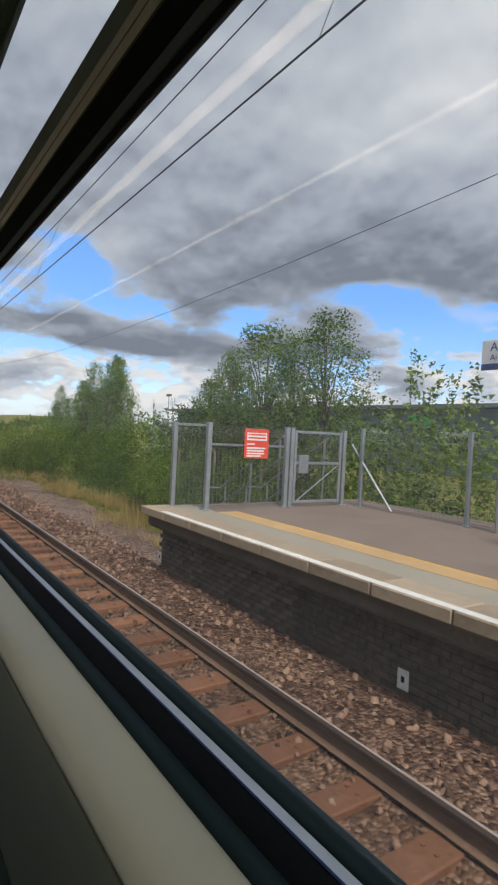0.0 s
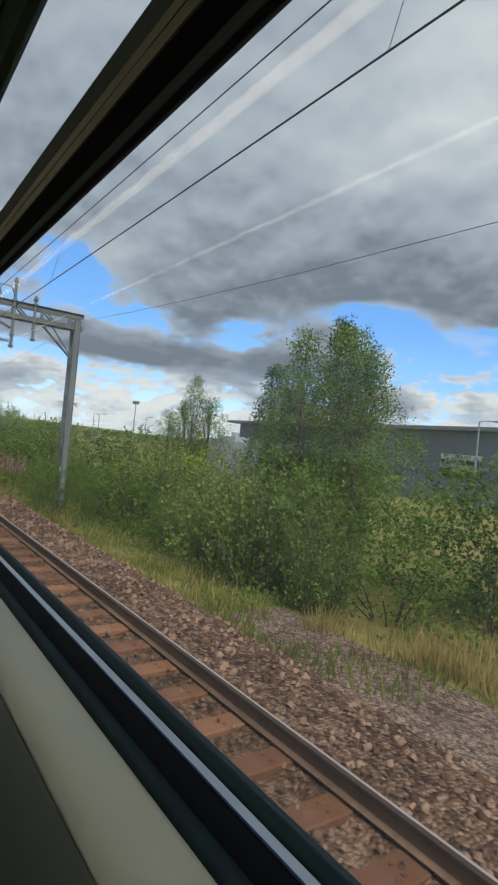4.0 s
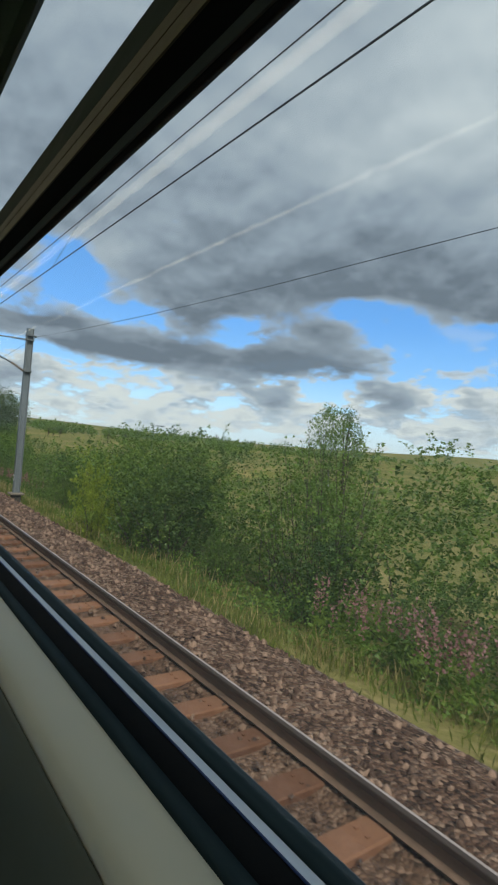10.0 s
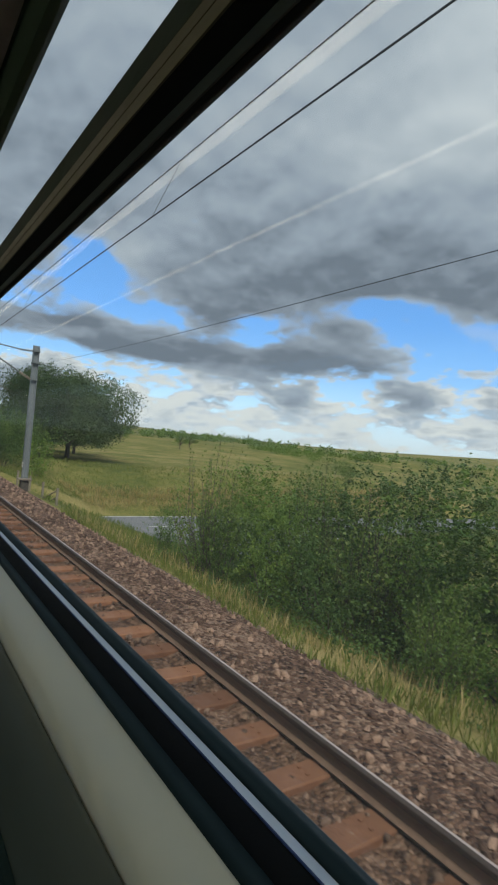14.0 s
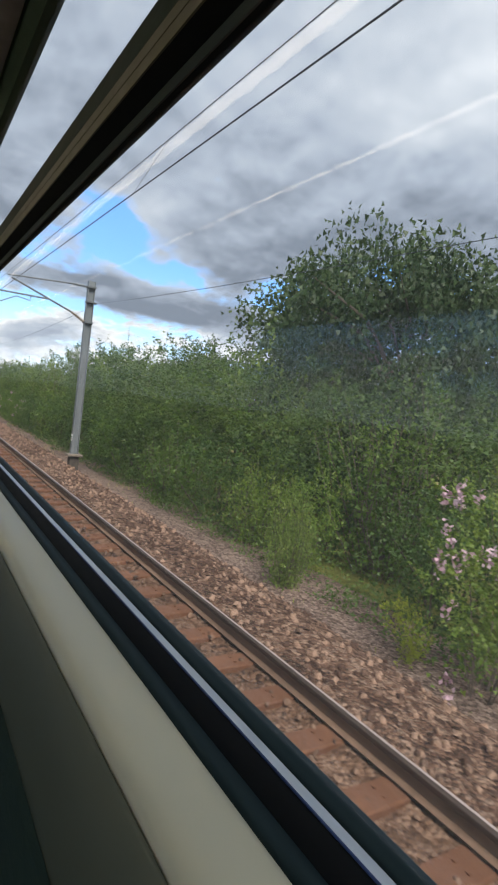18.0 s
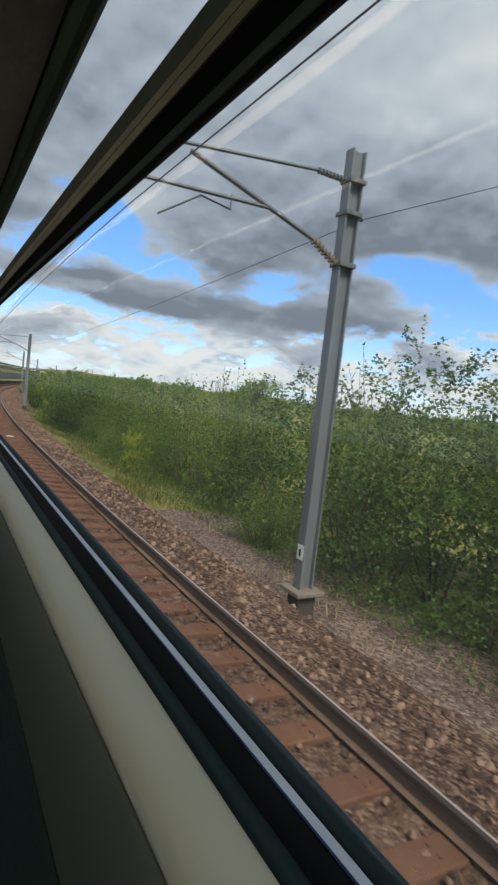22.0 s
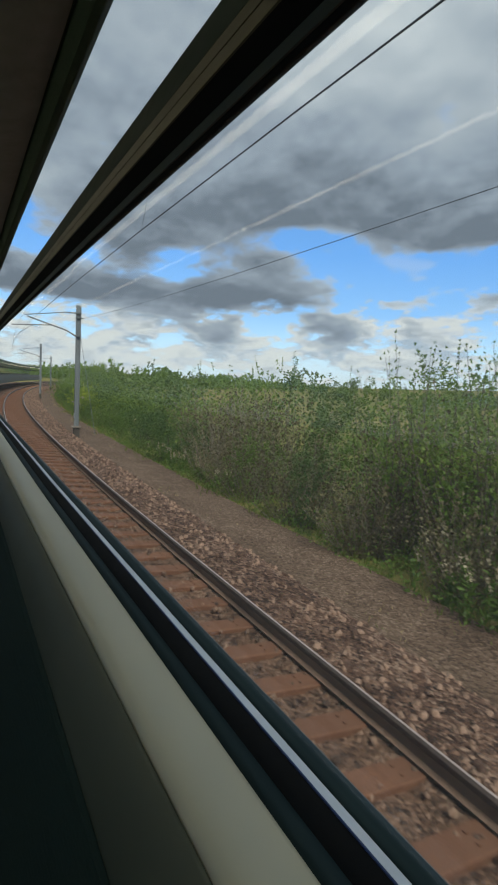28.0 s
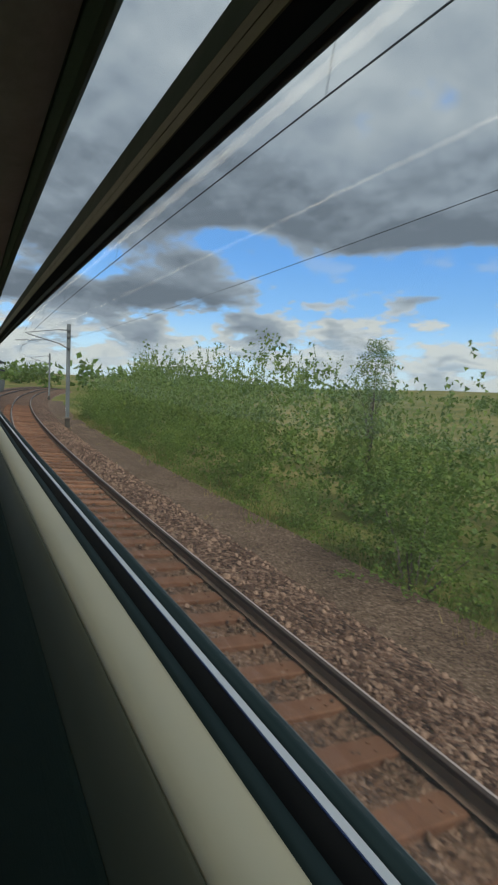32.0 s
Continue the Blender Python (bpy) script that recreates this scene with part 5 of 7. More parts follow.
for dz in (0.35, 0.65):
    g = bmesh.new()
    tube(g, [at(157.4, 5.72, ground_z(157.4, 5.75) + dz + 0.2), at(150.8, 6.75, ground_z(150.8, 6.75) + dz)], 0.03, 4)
    ob = part("rail", g, TIMBER, None)
    ob.parent, ob.matrix_parent_inverse = bank_fence, tfinv

# ---- retail building, tanks and lamp posts ----
shop = empty("retail_building", frame_at(70, 56, -1.2), "long low blue-grey clad building with an overhanging flat roof", "building")
sinv = shop.matrix_world.inverted()


def shop_part(name, s0, s1, y0, y1, z0, z1, mat, label=""):
    ob = sweep(name, [(y0, z0), (y0, z1), (y1, z1), (y1, z0)], s0, s1, mat, False, True, 200, None, label)
    ob.parent, ob.matrix_parent_inverse = shop, sinv
    return ob


shop_part("wall", 22, 102, 51.5, 78, -3, 6.0, CLAD, "ribbed blue-grey metal cladding")
shop_part("roof", 20.5, 103.5, 50.0, 80, 6.05, 6.45, GALVDARK, "thin overhanging roof edge")
shop_part("plinth", 21.8, 102.2, 51.2, 51.49, -3, 0.2, CLAD)
for s in range(24, 102, 4):
    shop_part("cladding_joint", s, s + 0.08, 51.44, 51.49, 0.2, 6.0, GALVDARK)
for s in (34, 46, 58):
    shop_part("window", s, s + 5, 51.40, 51.43, 1.2, 3.6, PANE)
shop_part("fascia_sign", 40.0, 43.2, 51.2, 51.38, 4.3, 5.3, material("sign_green", (0.05, 0.42, 0.10), (0.08, 0.52, 0.14), 0.5, 4, 1, 0), "plain green sign blocks")
for k, (s0, s1, z1) in enumerate(((83, 89.5, 2.9), (89.9, 94, 3.6), (94.4, 97, 3.2))):
    unit = empty("plant_unit", frame_at((s0 + s1) / 2, 44, -2.5), "white ribbed storage unit beside the building", "container", "storage units")
    g = bmesh.new()
    w = (s1 - s0) / 2
    box(g, -w, w, -1.3, 1.3, 0, z1 + 2.5, 0.05)
    part("body", g, UNIT, unit)
    for j in range(int(w * 2)):
        g = bmesh.new()
        box(g, -w + 0.4 + j, -w + 0.46 + j, -1.34, -1.301, 0.2, z1 + 2.3)
        part("rib", g, UNIT, unit)
    g = bmesh.new()
    tube(g, [(0, 0, z1 + 2.5), (0, 0, z1 + 3.1)], 0.6, 12)
    part("roof_vent", g, UNIT, unit)


def lamp_post(s, y, top, arm, head=True):
    z0 = ground_z(s, y)
    lp = empty("lamp_post", frame_at(s, y, z0), "slim grey steel lamp post", "lamp post", "lamp posts")
    g = bmesh.new()
    tube(g, [(0, 0, -0.1), (0, 0, (top - z0) * 0.5), (0, 0, top - z0)], 0.075, 8, 0.045)
    part("pole", g, GALV, lp)
    g = bmesh.new()
    if arm:
        tube(g, [(0, 0, top - z0 - 0.02), (0.5 * arm, 0.1, top - z0 + 0.04), (arm, 0.2, top - z0 + 0.02)], 0.03, 6)
        part("arm", g, GALV, lp)
        g = bmesh.new()
        box(g, arm - 0.1, arm + 0.45, 0.1, 0.32, top - z0 - 0.04, top - z0 + 0.06, 0.02)
        part("lantern", g, GALV, lp)
    else:
        box(g, -0.45, 0.45, -0.18, 0.18, top - z0, top - z0 + 0.28, 0.04)
        part("floodlight", g, GALVDARK, lp)


for row in ((77.2, 22.2, 5.45, 0), (111, 30, 5.2, 1.0), (62, 30, 6.3, 0), (45, 30, 5.1, 0.9), (96, 32, 5.0, 0.9), (121.5, 20.0, 3.12, 0.9), (92, 24, 4.6, 1.0)):
    lamp_post(*row)

# ---- plants ----


def leaf_mesh(name, pos, axis, normal, length, width, mat, slots=None, mats=None, fine=False):
    """One blade per row: a folded kite (root, two shoulders, tip) or, for fine foliage, a plain triangle."""
    n, c = len(pos), 3 if fine else 4
    axis = axis / np.maximum(np.linalg.norm(axis, axis=1, keepdims=True), 1e-6)
    side = np.cross(normal, axis)
    side = side / np.maximum(np.linalg.norm(side, axis=1, keepdims=True), 1e-6)
    L, W = np.asarray(length).reshape(-1, 1), np.asarray(width).reshape(-1, 1)
    if fine:
        v = np.stack([pos + axis * L * 0.35 - side * W * 0.55, pos + axis * L * 0.35 + side * W * 0.55, pos + axis * L * 1.1], 1)
        v[::2, 2] = pos[::2] - axis[::2] * L[::2] * 0.4
        v = v.reshape(-1, 3)
    else:
        fold = np.cross(axis, side) * W * 0.25
        v = np.stack([pos, pos + axis * L * 0.5 + side * W * 0.5 + fold, pos + axis * L, pos + axis * L * 0.5 - side * W * 0.5 + fold], 1).reshape(-1, 3)
    me = bpy.data.meshes.new(name)
    me.vertices.add(c * n)
    me.vertices.foreach_set("co", v.ravel())
    me.loops.add(c * n)
    me.loops.foreach_set("vertex_index", np.arange(c * n))
    me.polygons.add(n)
    me.polygons.foreach_set("loop_start", np.arange(0, c * n, c))
    for m in mats or [mat]:
        me.materials.append(m)
    if slots is not None:
        me.polygons.foreach_set("material_index", slots)
    me.update(calc_edges=True)
    return me


def unit_rows(rs, n):
    v = rs.normal(size=(n, 3))
    return v / np.linalg.norm(v, axis=1, keepdims=True)


def clumps_to_leaves(rs, centres, outward, per, spread_r, size, droop=0.0):
    n = len(centres) * per
    c = np.repeat(centres, per, 0)
    o = np.repeat(outward, per, 0)
    pos = c + unit_rows(rs, n) * spread_r * rs.random((n, 1)) ** 0.5
    ax = o * 0.7 + unit_rows(rs, n) * 0.8 + np.array((0, 0, 0.25 - droop))
    nor = unit_rows(rs, n) * 0.55 + o * 0.65 + np.array((0, -0.1, 0.55))
    L = size * rs.uniform(0.7, 1.3, n)
    return pos, ax, nor, L


def stems_mesh(name, paths, r0, r1, mat):
    b = bmesh.new()
    for p in paths:
        tube(b, p, r0, 3, r1)
    me = bpy.data.meshes.new(name)
    b.to_mesh(me)
    b.free()
    me.materials.append(mat)
    return me


def plant(name, crown, stems, label, category, group="", extra=()):
    root = empty(name, Matrix.Identity(4), label, category, group)
    for nm, me in [("crown", crown), ("stems" if name != "tree" else "trunk", stems)] + list(extra):
        ob = new(nm, me)
        ob.parent = root
    return root


def sprays_to_leaves(rs, base, out, per, length, round_r, size):
    """Leafy sprays: short twigs from base along out, thick with leaves, thinning to the tip."""
    n = len(base) * per
    b, o, ln = np.repeat(base, per, 0), np.repeat(out, per, 0), np.repeat(length, per)[:, None]
    u = rs.random((n, 1)) ** 0.8
    pos = b + o * ln * u + unit_rows(rs, n) * round_r * (1.1 - 0.75 * u) * rs.random((n, 1)) ** 0.4 + np.array((0, 0, -0.10)) * u * u * ln
    ax = o * 0.7 + unit_rows(rs, n) * 0.75 + np.array((0, 0, 0.1))
    nor = unit_rows(rs, n) * 0.55 + o * 0.35 + np.array((0, -0.1, 0.6))
    return pos, ax, nor, size * rs.uniform(0.7, 1.3, n)


def broad_shrub(seed, mat, label, high=3.0, wide=1.35, clumps=132, per=29, size=0.071, flowers=None, lobes_n=14):
    rs = np.random.default_rng(seed)
    lobes = [(rs.uniform(-0.75, 0.75) * wide, rs.uniform(-0.6, 0.6) * wide, high * (0.03 + 0.80 * (i / (lobes_n - 1)) ** 1.15), wide * rs.uniform(0.34, 0.58)) for i in range(lobes_n)]
    lobes.append((0, 0, high * 0.5, wide * 0.66))
    pick = rs.integers(0, len(lobes), clumps)
    lo = np.array(lobes)[pick]
    d = unit_rows(rs, clumps)
    d[:, 2] = np.where(rs.random(clumps) < 0.72, np.abs(d[:, 2]), d[:, 2])
    c = lo[:, :3] + d * lo[:, 3:4] * rs.uniform(0.62, 0.95, (clumps, 1))
    c[:, 2] = np.clip(c[:, 2], 0.10, None)
    aim = d * 0.8 + np.array((0, 0, 0.35))
    p1 = sprays_to_leaves(rs, c, aim / np.linalg.norm(aim, axis=1, keepdims=True), per, rs.uniform(0.25, 0.60, clumps), 0.16, size)
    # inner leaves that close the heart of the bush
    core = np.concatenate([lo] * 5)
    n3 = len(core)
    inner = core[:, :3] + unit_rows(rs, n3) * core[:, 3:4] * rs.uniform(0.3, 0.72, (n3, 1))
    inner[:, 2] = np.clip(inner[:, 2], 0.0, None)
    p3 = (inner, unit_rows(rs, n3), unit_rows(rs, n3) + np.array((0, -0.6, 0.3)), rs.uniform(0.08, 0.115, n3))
    # leafy shoots that stand out of the top
    shoots = 16
    base = lo[:shoots, :3] + np.array((0, 0, 1)) * lo[:shoots, 3:4] * 0.55
    lean = np.stack([rs.normal(0, 0.18, shoots), rs.normal(0, 0.18, shoots), np.ones(shoots)], 1)
    ln = rs.uniform(0.35, 0.85, shoots)
    k = 22
    u = np.tile(np.linspace(0, 1, k), shoots)
    pos = np.repeat(base, k, 0) + np.repeat(lean * ln[:, None], k, 0) * u[:, None]
    ax = unit_rows(rs, shoots * k) * 0.8 + np.array((0, 0, 0.5))
    p2 = (pos, ax, unit_rows(rs, shoots * k), size * 0.75 * rs.uniform(0.7, 1.2, shoots * k))
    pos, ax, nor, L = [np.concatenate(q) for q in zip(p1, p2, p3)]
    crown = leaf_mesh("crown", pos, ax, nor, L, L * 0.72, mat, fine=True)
    paths = []
    for i in range(9):
        q = lobes[i]
        paths.append([(q[0] * 0.15, q[1] * 0.15, -0.3), (q[0] * 0.45, q[1] * 0.45, q[2] * 0.5), (q[0], q[1], q[2] + q[3] * 0.5)])
    stems = stems_mesh("stems", paths, 0.035, 0.008, BARK)
    extra = []
    if flowers is not None:
        fc = c[c[:, 1] < 0.3][:20]
        fd = np.concatenate([fc + rs.normal(0, 0.03, fc.shape) + np.array((0, -0.18, 0.1)) + np.array((0, 0, 0.018)) * j for j in range(14)])
        nn = len(fd)
        fd = fd + rs.normal(0, 0.025, fd.shape)
        fl = leaf_mesh("blossom", fd, unit_rows(rs, nn) + np.array((0, -0.3, 0.4)), unit_rows(rs, nn), rs.uniform(0.07, 0.11, nn), rs.uniform(0.05, 0.08, nn), flowers)
        extra.append(("blossom", fl))
    return plant("shrub", crown, stems, label, "shrub", "trackside shrubs", extra)


def upright_shrub(seed, mat, label, high=3.0, wide=1.15, shoots=150, per=30, length=0.088, bare=False):
    rs = np.random.default_rng(seed)
    a = rs.uniform(0, math.tau, shoots)
    rr = wide * rs.random(shoots) ** 0.5
    tip = np.stack([np.cos(a) * rr, np.sin(a) * rr, high * (0.55 + 0.45 * rs.random(shoots)) * (1 - 0.35 * (rr / wide) ** 2)], 1)
    root = tip * np.array((0.25, 0.25, 0)) + np.array((0, 0, -0.2))
    bend = rs.normal(0, 0.15, (shoots, 3)) * np.array((1, 1, 0))
    u = np.linspace(0.12, 1.0, per)
    U = np.tile(u, shoots)[:, None]
    R, T, B = [np.repeat(q, per, 0) for q in (root, tip, bend)]
    pos = R * (1 - U) + T * U + B * 4 * U * (1 - U) + rs.normal(0, 0.10, (shoots * per, 3)) * (1.15 - U)
    ax = (T - R) * 0.35 + unit_rows(rs, shoots * per) * 0.9 + np.array((0, 0, 0.2))
    L = length * rs.uniform(0.7, 1.35, shoots * per)
    W = L * (0.46 if not bare else 0.5)
    nor = unit_rows(rs, shoots * per) + np.array((0, -0.2, 0.5))
    crown = leaf_mesh("crown", pos, ax, nor, L, W, mat, fine=True)
    paths = [[tuple(root[i]), tuple((root[i] + tip[i]) / 2 + bend[i]), tuple(tip[i])] for i in range(0, shoots, 3)]
    stems = stems_mesh("stems", paths, 0.014 if not bare else 0.011, 0.003, BARK if not bare else TIMBER)
    extra = []
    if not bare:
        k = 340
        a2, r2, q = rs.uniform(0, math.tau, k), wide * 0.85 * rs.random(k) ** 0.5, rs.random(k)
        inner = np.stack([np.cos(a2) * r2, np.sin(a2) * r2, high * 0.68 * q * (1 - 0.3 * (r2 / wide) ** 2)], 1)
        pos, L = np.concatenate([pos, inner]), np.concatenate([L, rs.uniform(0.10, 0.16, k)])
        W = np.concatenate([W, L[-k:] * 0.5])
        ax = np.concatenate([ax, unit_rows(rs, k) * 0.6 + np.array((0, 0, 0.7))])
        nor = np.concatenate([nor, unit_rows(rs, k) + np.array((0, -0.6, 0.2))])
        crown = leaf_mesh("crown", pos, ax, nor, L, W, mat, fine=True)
    return plant("shrub", crown, stems, label, "shrub", "trackside shrubs", extra)


def tree(seed, mat, label, high, wide, clear, clumps, per, size, bark=BARK, shape="dome", puff=0.5):
    rs = np.random.default_rng(seed)
    d = unit_rows(rs, clumps)
    lvl = rs.random(clumps)
    if shape == "cone":
        z = clear + (high - clear) * lvl ** 1.25
        r = wide * (1 - (z - clear) / (high - clear)) ** 0.8 * rs.uniform(0.55, 1.05, clumps) + 0.1
        a = rs.uniform(0, math.tau, clumps)
        c = np.stack([np.cos(a) * r, np.sin(a) * r, z], 1)
        out = np.stack([np.cos(a), np.sin(a), np.full(clumps, -0.1)], 1)
    elif shape == "tall":
        z = clear + (high - clear) * lvl
        env = np.sin(np.clip((z - clear) / (high - clear), 0.04, 1) ** 0.75 * math.pi * 0.96) ** 0.8
        a = rs.uniform(0, math.tau, clumps)
        r = wide * env * rs.uniform(0.35, 1.1, clumps)
        c = np.stack([np.cos(a) * r, np.sin(a) * r, z], 1)
        out = np.stack([np.cos(a), np.sin(a), np.full(clumps, 0.2)], 1)
    else:
        la, lrad = rs.uniform(0, math.tau, 24), 0.66 * wide * rs.random(24) ** 0.5
        lobes = np.stack([np.cos(la) * lrad, np.sin(la) * lrad, clear + (high - clear) * rs.uniform(0.10, 0.74, 24)], 1)
        # lower lobes spread wider, the top keeps to a dome
        far = np.hypot(lobes[:, 0], lobes[:, 1]) / wide
        lobes[:, 2] = clear + (lobes[:, 2] - clear) * (1.08 - 0.45 * far)
        lr = wide * rs.uniform(0.26, 0.42, 24)
        pk = rs.integers(0, 24, clumps)
        d[:, 2] = np.abs(d[:, 2]) - 0.25
        c = lobes[pk] + d * lr[pk][:, None] * rs.uniform(0.8, 1.05, (clumps, 1)) * np.array((1, 1, 0.8))
        out = d
    pos, ax, nor, L = clumps_to_leaves(rs, c, out, per, puff, size, 0.3 if shape == "tall" else 0.0)
    crown = leaf_mesh("crown", pos, ax, nor, L, L * 0.7, mat, fine=True)
    b = bmesh.new()
    tr = max(0.06, high * (0.013 if shape == "tall" else 0.022))
    sway = rs.normal(0, 0.02 * high, 2)
    reach = 0.60 if shape == "dome" else 0.86
    top = (sway[0], sway[1], high * reach)
    tube(b, [(0, 0, -0.6), (sway[0] * 0.3, sway[1] * 0.3, high * 0.35), top], tr, 8, tr * 0.25)
    for i in rs.choice(clumps, min(clumps, 34), replace=False):
        z0 = min(max(clear * 0.8, c[i, 2] * 0.55), high * reach * 0.93)
        q = z0 / (high * reach)
        st = Vector((sway[0] * q, sway[1] * q, z0))
        en = Vector(c[i])
        md = st.lerp(en, 0.5) + Vector((0, 0, 0.06 * high))
        tube(b, [st, md, en], tr * 0.34, 5, tr * 0.06)
    me = bpy.data.meshes.new("trunk")
    b.to_mesh(me)
    b.free()
    me.materials.append(bark)
    return plant("tree", crown, me, label, "tree", "lineside trees")


KINDS = {
    "mid": [broad_shrub(11 + i, LEAF_MID, "bushy mid-green deciduous shrub beside the track") for i in range(4)],
    "dark": [broad_shrub(31 + i, LEAF_DARK, "dense dark-green shrub beside the track", clumps=135) for i in range(3)],
    "willow": [upright_shrub(51 + i, LEAF_PALE, "pale green willow scrub with upright shoots") for i in range(3)],
    "sapling": [upright_shrub(61 + i, LEAF_MID, "mid-green sapling thicket with upright shoots") for i in range(2)],
    "yellow": [broad_shrub(71 + i, LEAF_YELLOW, "yellow-green leafy shrub beside the track") for i in range(2)],
    "brown": [upright_shrub(81 + i, LEAF_BROWN, "brown half-bare scrub with pale twigs", wide=1.5, shoots=130, per=20, length=0.085, bare=True) for i in range(2)],
    "buddleia": [broad_shrub(91, LEAF_MID, "buddleia bush with pale lilac flower spikes", flowers=LILAC)],
    "birch": [tree(101 + i, LEAF_MID, "slender birch tree with an airy crown", 6.0, 1.5, 0.8, 240, 36, 0.085, BARK, "tall", 0.34) for i in range(2)],
    "conifer": [tree(111, LEAF_DARK, "narrow dark-green pointed tree", 6.0, 1.35, 0.3, 300, 34, 0.085, BARK, "cone", 0.30)],
    "round": [tree(121 + i, LEAF_BACKLIT, "broad green tree with a rounded crown, coloured dark as if backlit", 10.0, 6.2, 0.7, 1050, 38, 0.175, BARK, "dome", 0.75) for i in range(2)],
    "field": [tree(131 + i, LEAF_MID, "distant field tree with a loose crown", 7.0, 2.6, 1.0, 260, 40, 0.115, BARK, "dome", 0.5) for i in range(2)],
}
FAR = dict(clumps=84, per=18, size=0.098)
KINDS["mid_b"] = [broad_shrub(211 + i, LEAF_MID, "bushy mid-green deciduous shrub in the second row", **FAR) for i in range(3)]
KINDS["dark_b"] = [broad_shrub(221 + i, LEAF_DARK, "dense dark-green shrub in the second row", **FAR) for i in range(3)]
KINDS["yellow_b"] = [broad_shrub(231, LEAF_YELLOW, "yellow-green leafy shrub in the second row", **FAR)]
KINDS["willow_b"] = [upright_shrub(241 + i, LEAF_PALE, "pale green willow scrub in the second row", shoots=100, per=18, length=0.11) for i in range(2)]
KINDS["sapling_b"] = [upright_shrub(251 + i, LEAF_MID, "mid-green sapling thicket in the second row", shoots=100, per=18, length=0.11) for i in range(2)]
TALL = dict(high=4.7, wide=1.5, clumps=185, lobes_n=20)
KINDS["mid_t"] = [broad_shrub(311 + i, LEAF_MID, "tall bushy mid-green shrub beside the track", **TALL) for i in range(3)]
KINDS["dark_t"] = [broad_shrub(321 + i, LEAF_DARK, "tall dense dark-green shrub beside the track", **TALL) for i in range(3)]
KINDS["willow_t"] = [upright_shrub(341 + i, LEAF_PALE, "tall pale green willow with upright shoots", high=4.7, wide=1.3, shoots=170, per=25) for i in range(2)]
KINDS["sapling_t"] = [upright_shrub(351 + i, LEAF_MID, "tall mid-green sapling thicket with upright shoots", high=4.7, wide=1.3, shoots=170, per=25) for i in range(2)]
HOME, TOPS = {}, {}
for kind, roots in KINDS.items():
    for r in roots:
        HOME[r.name] = False
        TOPS[r.name] = float(np.percentile([v.co.z for c in r.children if c.name.startswith("crown") for v in c.data.vertices], 99.8))
prng = random.Random(17)


BACK = {}


def put(kind, s, y, top, wide=1.0, sink=0.05, joined=False, which=None, turn=None):
    """A plant of the kind at (s, y) whose top reaches the height top over the rail."""
    base = ground_z(s, y) - sink
    tall = kind.replace("_b", "") + "_t"
    if top - base > 3.75 and tall in KINDS and not joined:
        kind = tall
    roots = KINDS[kind]
    r = roots[prng.randrange(len(roots)) if which is None else which]
    natural = {"birch": 6.0, "conifer": 6.0, "round": 10.0, "field": 7.0}.get(kind, TOPS[r.name] if kind.endswith("_t") else 3.15)
    k = max(0.25, (top - base) / natural)
    kw = k * wide if natural > 5 else max(0.6, min(k, 1.25)) * wide
    m = Matrix.Translation(at(s, y, base)) @ Matrix.Rotation(prng.uniform(0, math.tau) if turn is None else turn, 4, "Z")
    size = (kw * prng.uniform(0.92, 1.1), kw * prng.uniform(0.92, 1.1), k)
    if joined:
        me = next(c for c in r.children if c.name.startswith("crown")).data
        co = np.empty(len(me.vertices) * 3)
        me.vertices.foreach_get("co", co)
        co = co.reshape(-1, 3, 3)
        co = co[::2]
        root = co.mean(1, keepdims=True)
        co = (root + (co - root) * 1.2).reshape(-1, 3) * np.array(size)
        mm = np.array(m)
        BACK.setdefault(me.materials[0].name, []).append(co @ mm[:3, :3].T + mm[:3, 3])
        return None
    if not HOME[r.name]:
        HOME[r.name] = True
        ob = r
        ob.matrix_world = m
    else:
        ob = copy_thing(r, m)
    ob.scale = size
    return ob


def along(table, s):
    if s <= table[0][0]:
        return table[0][1]
    for (a, za), (b, zb) in zip(table, table[1:]):
        if s <= b:
            return za + (zb - za) * (s - a) / (b - a)
    return table[-1][1]


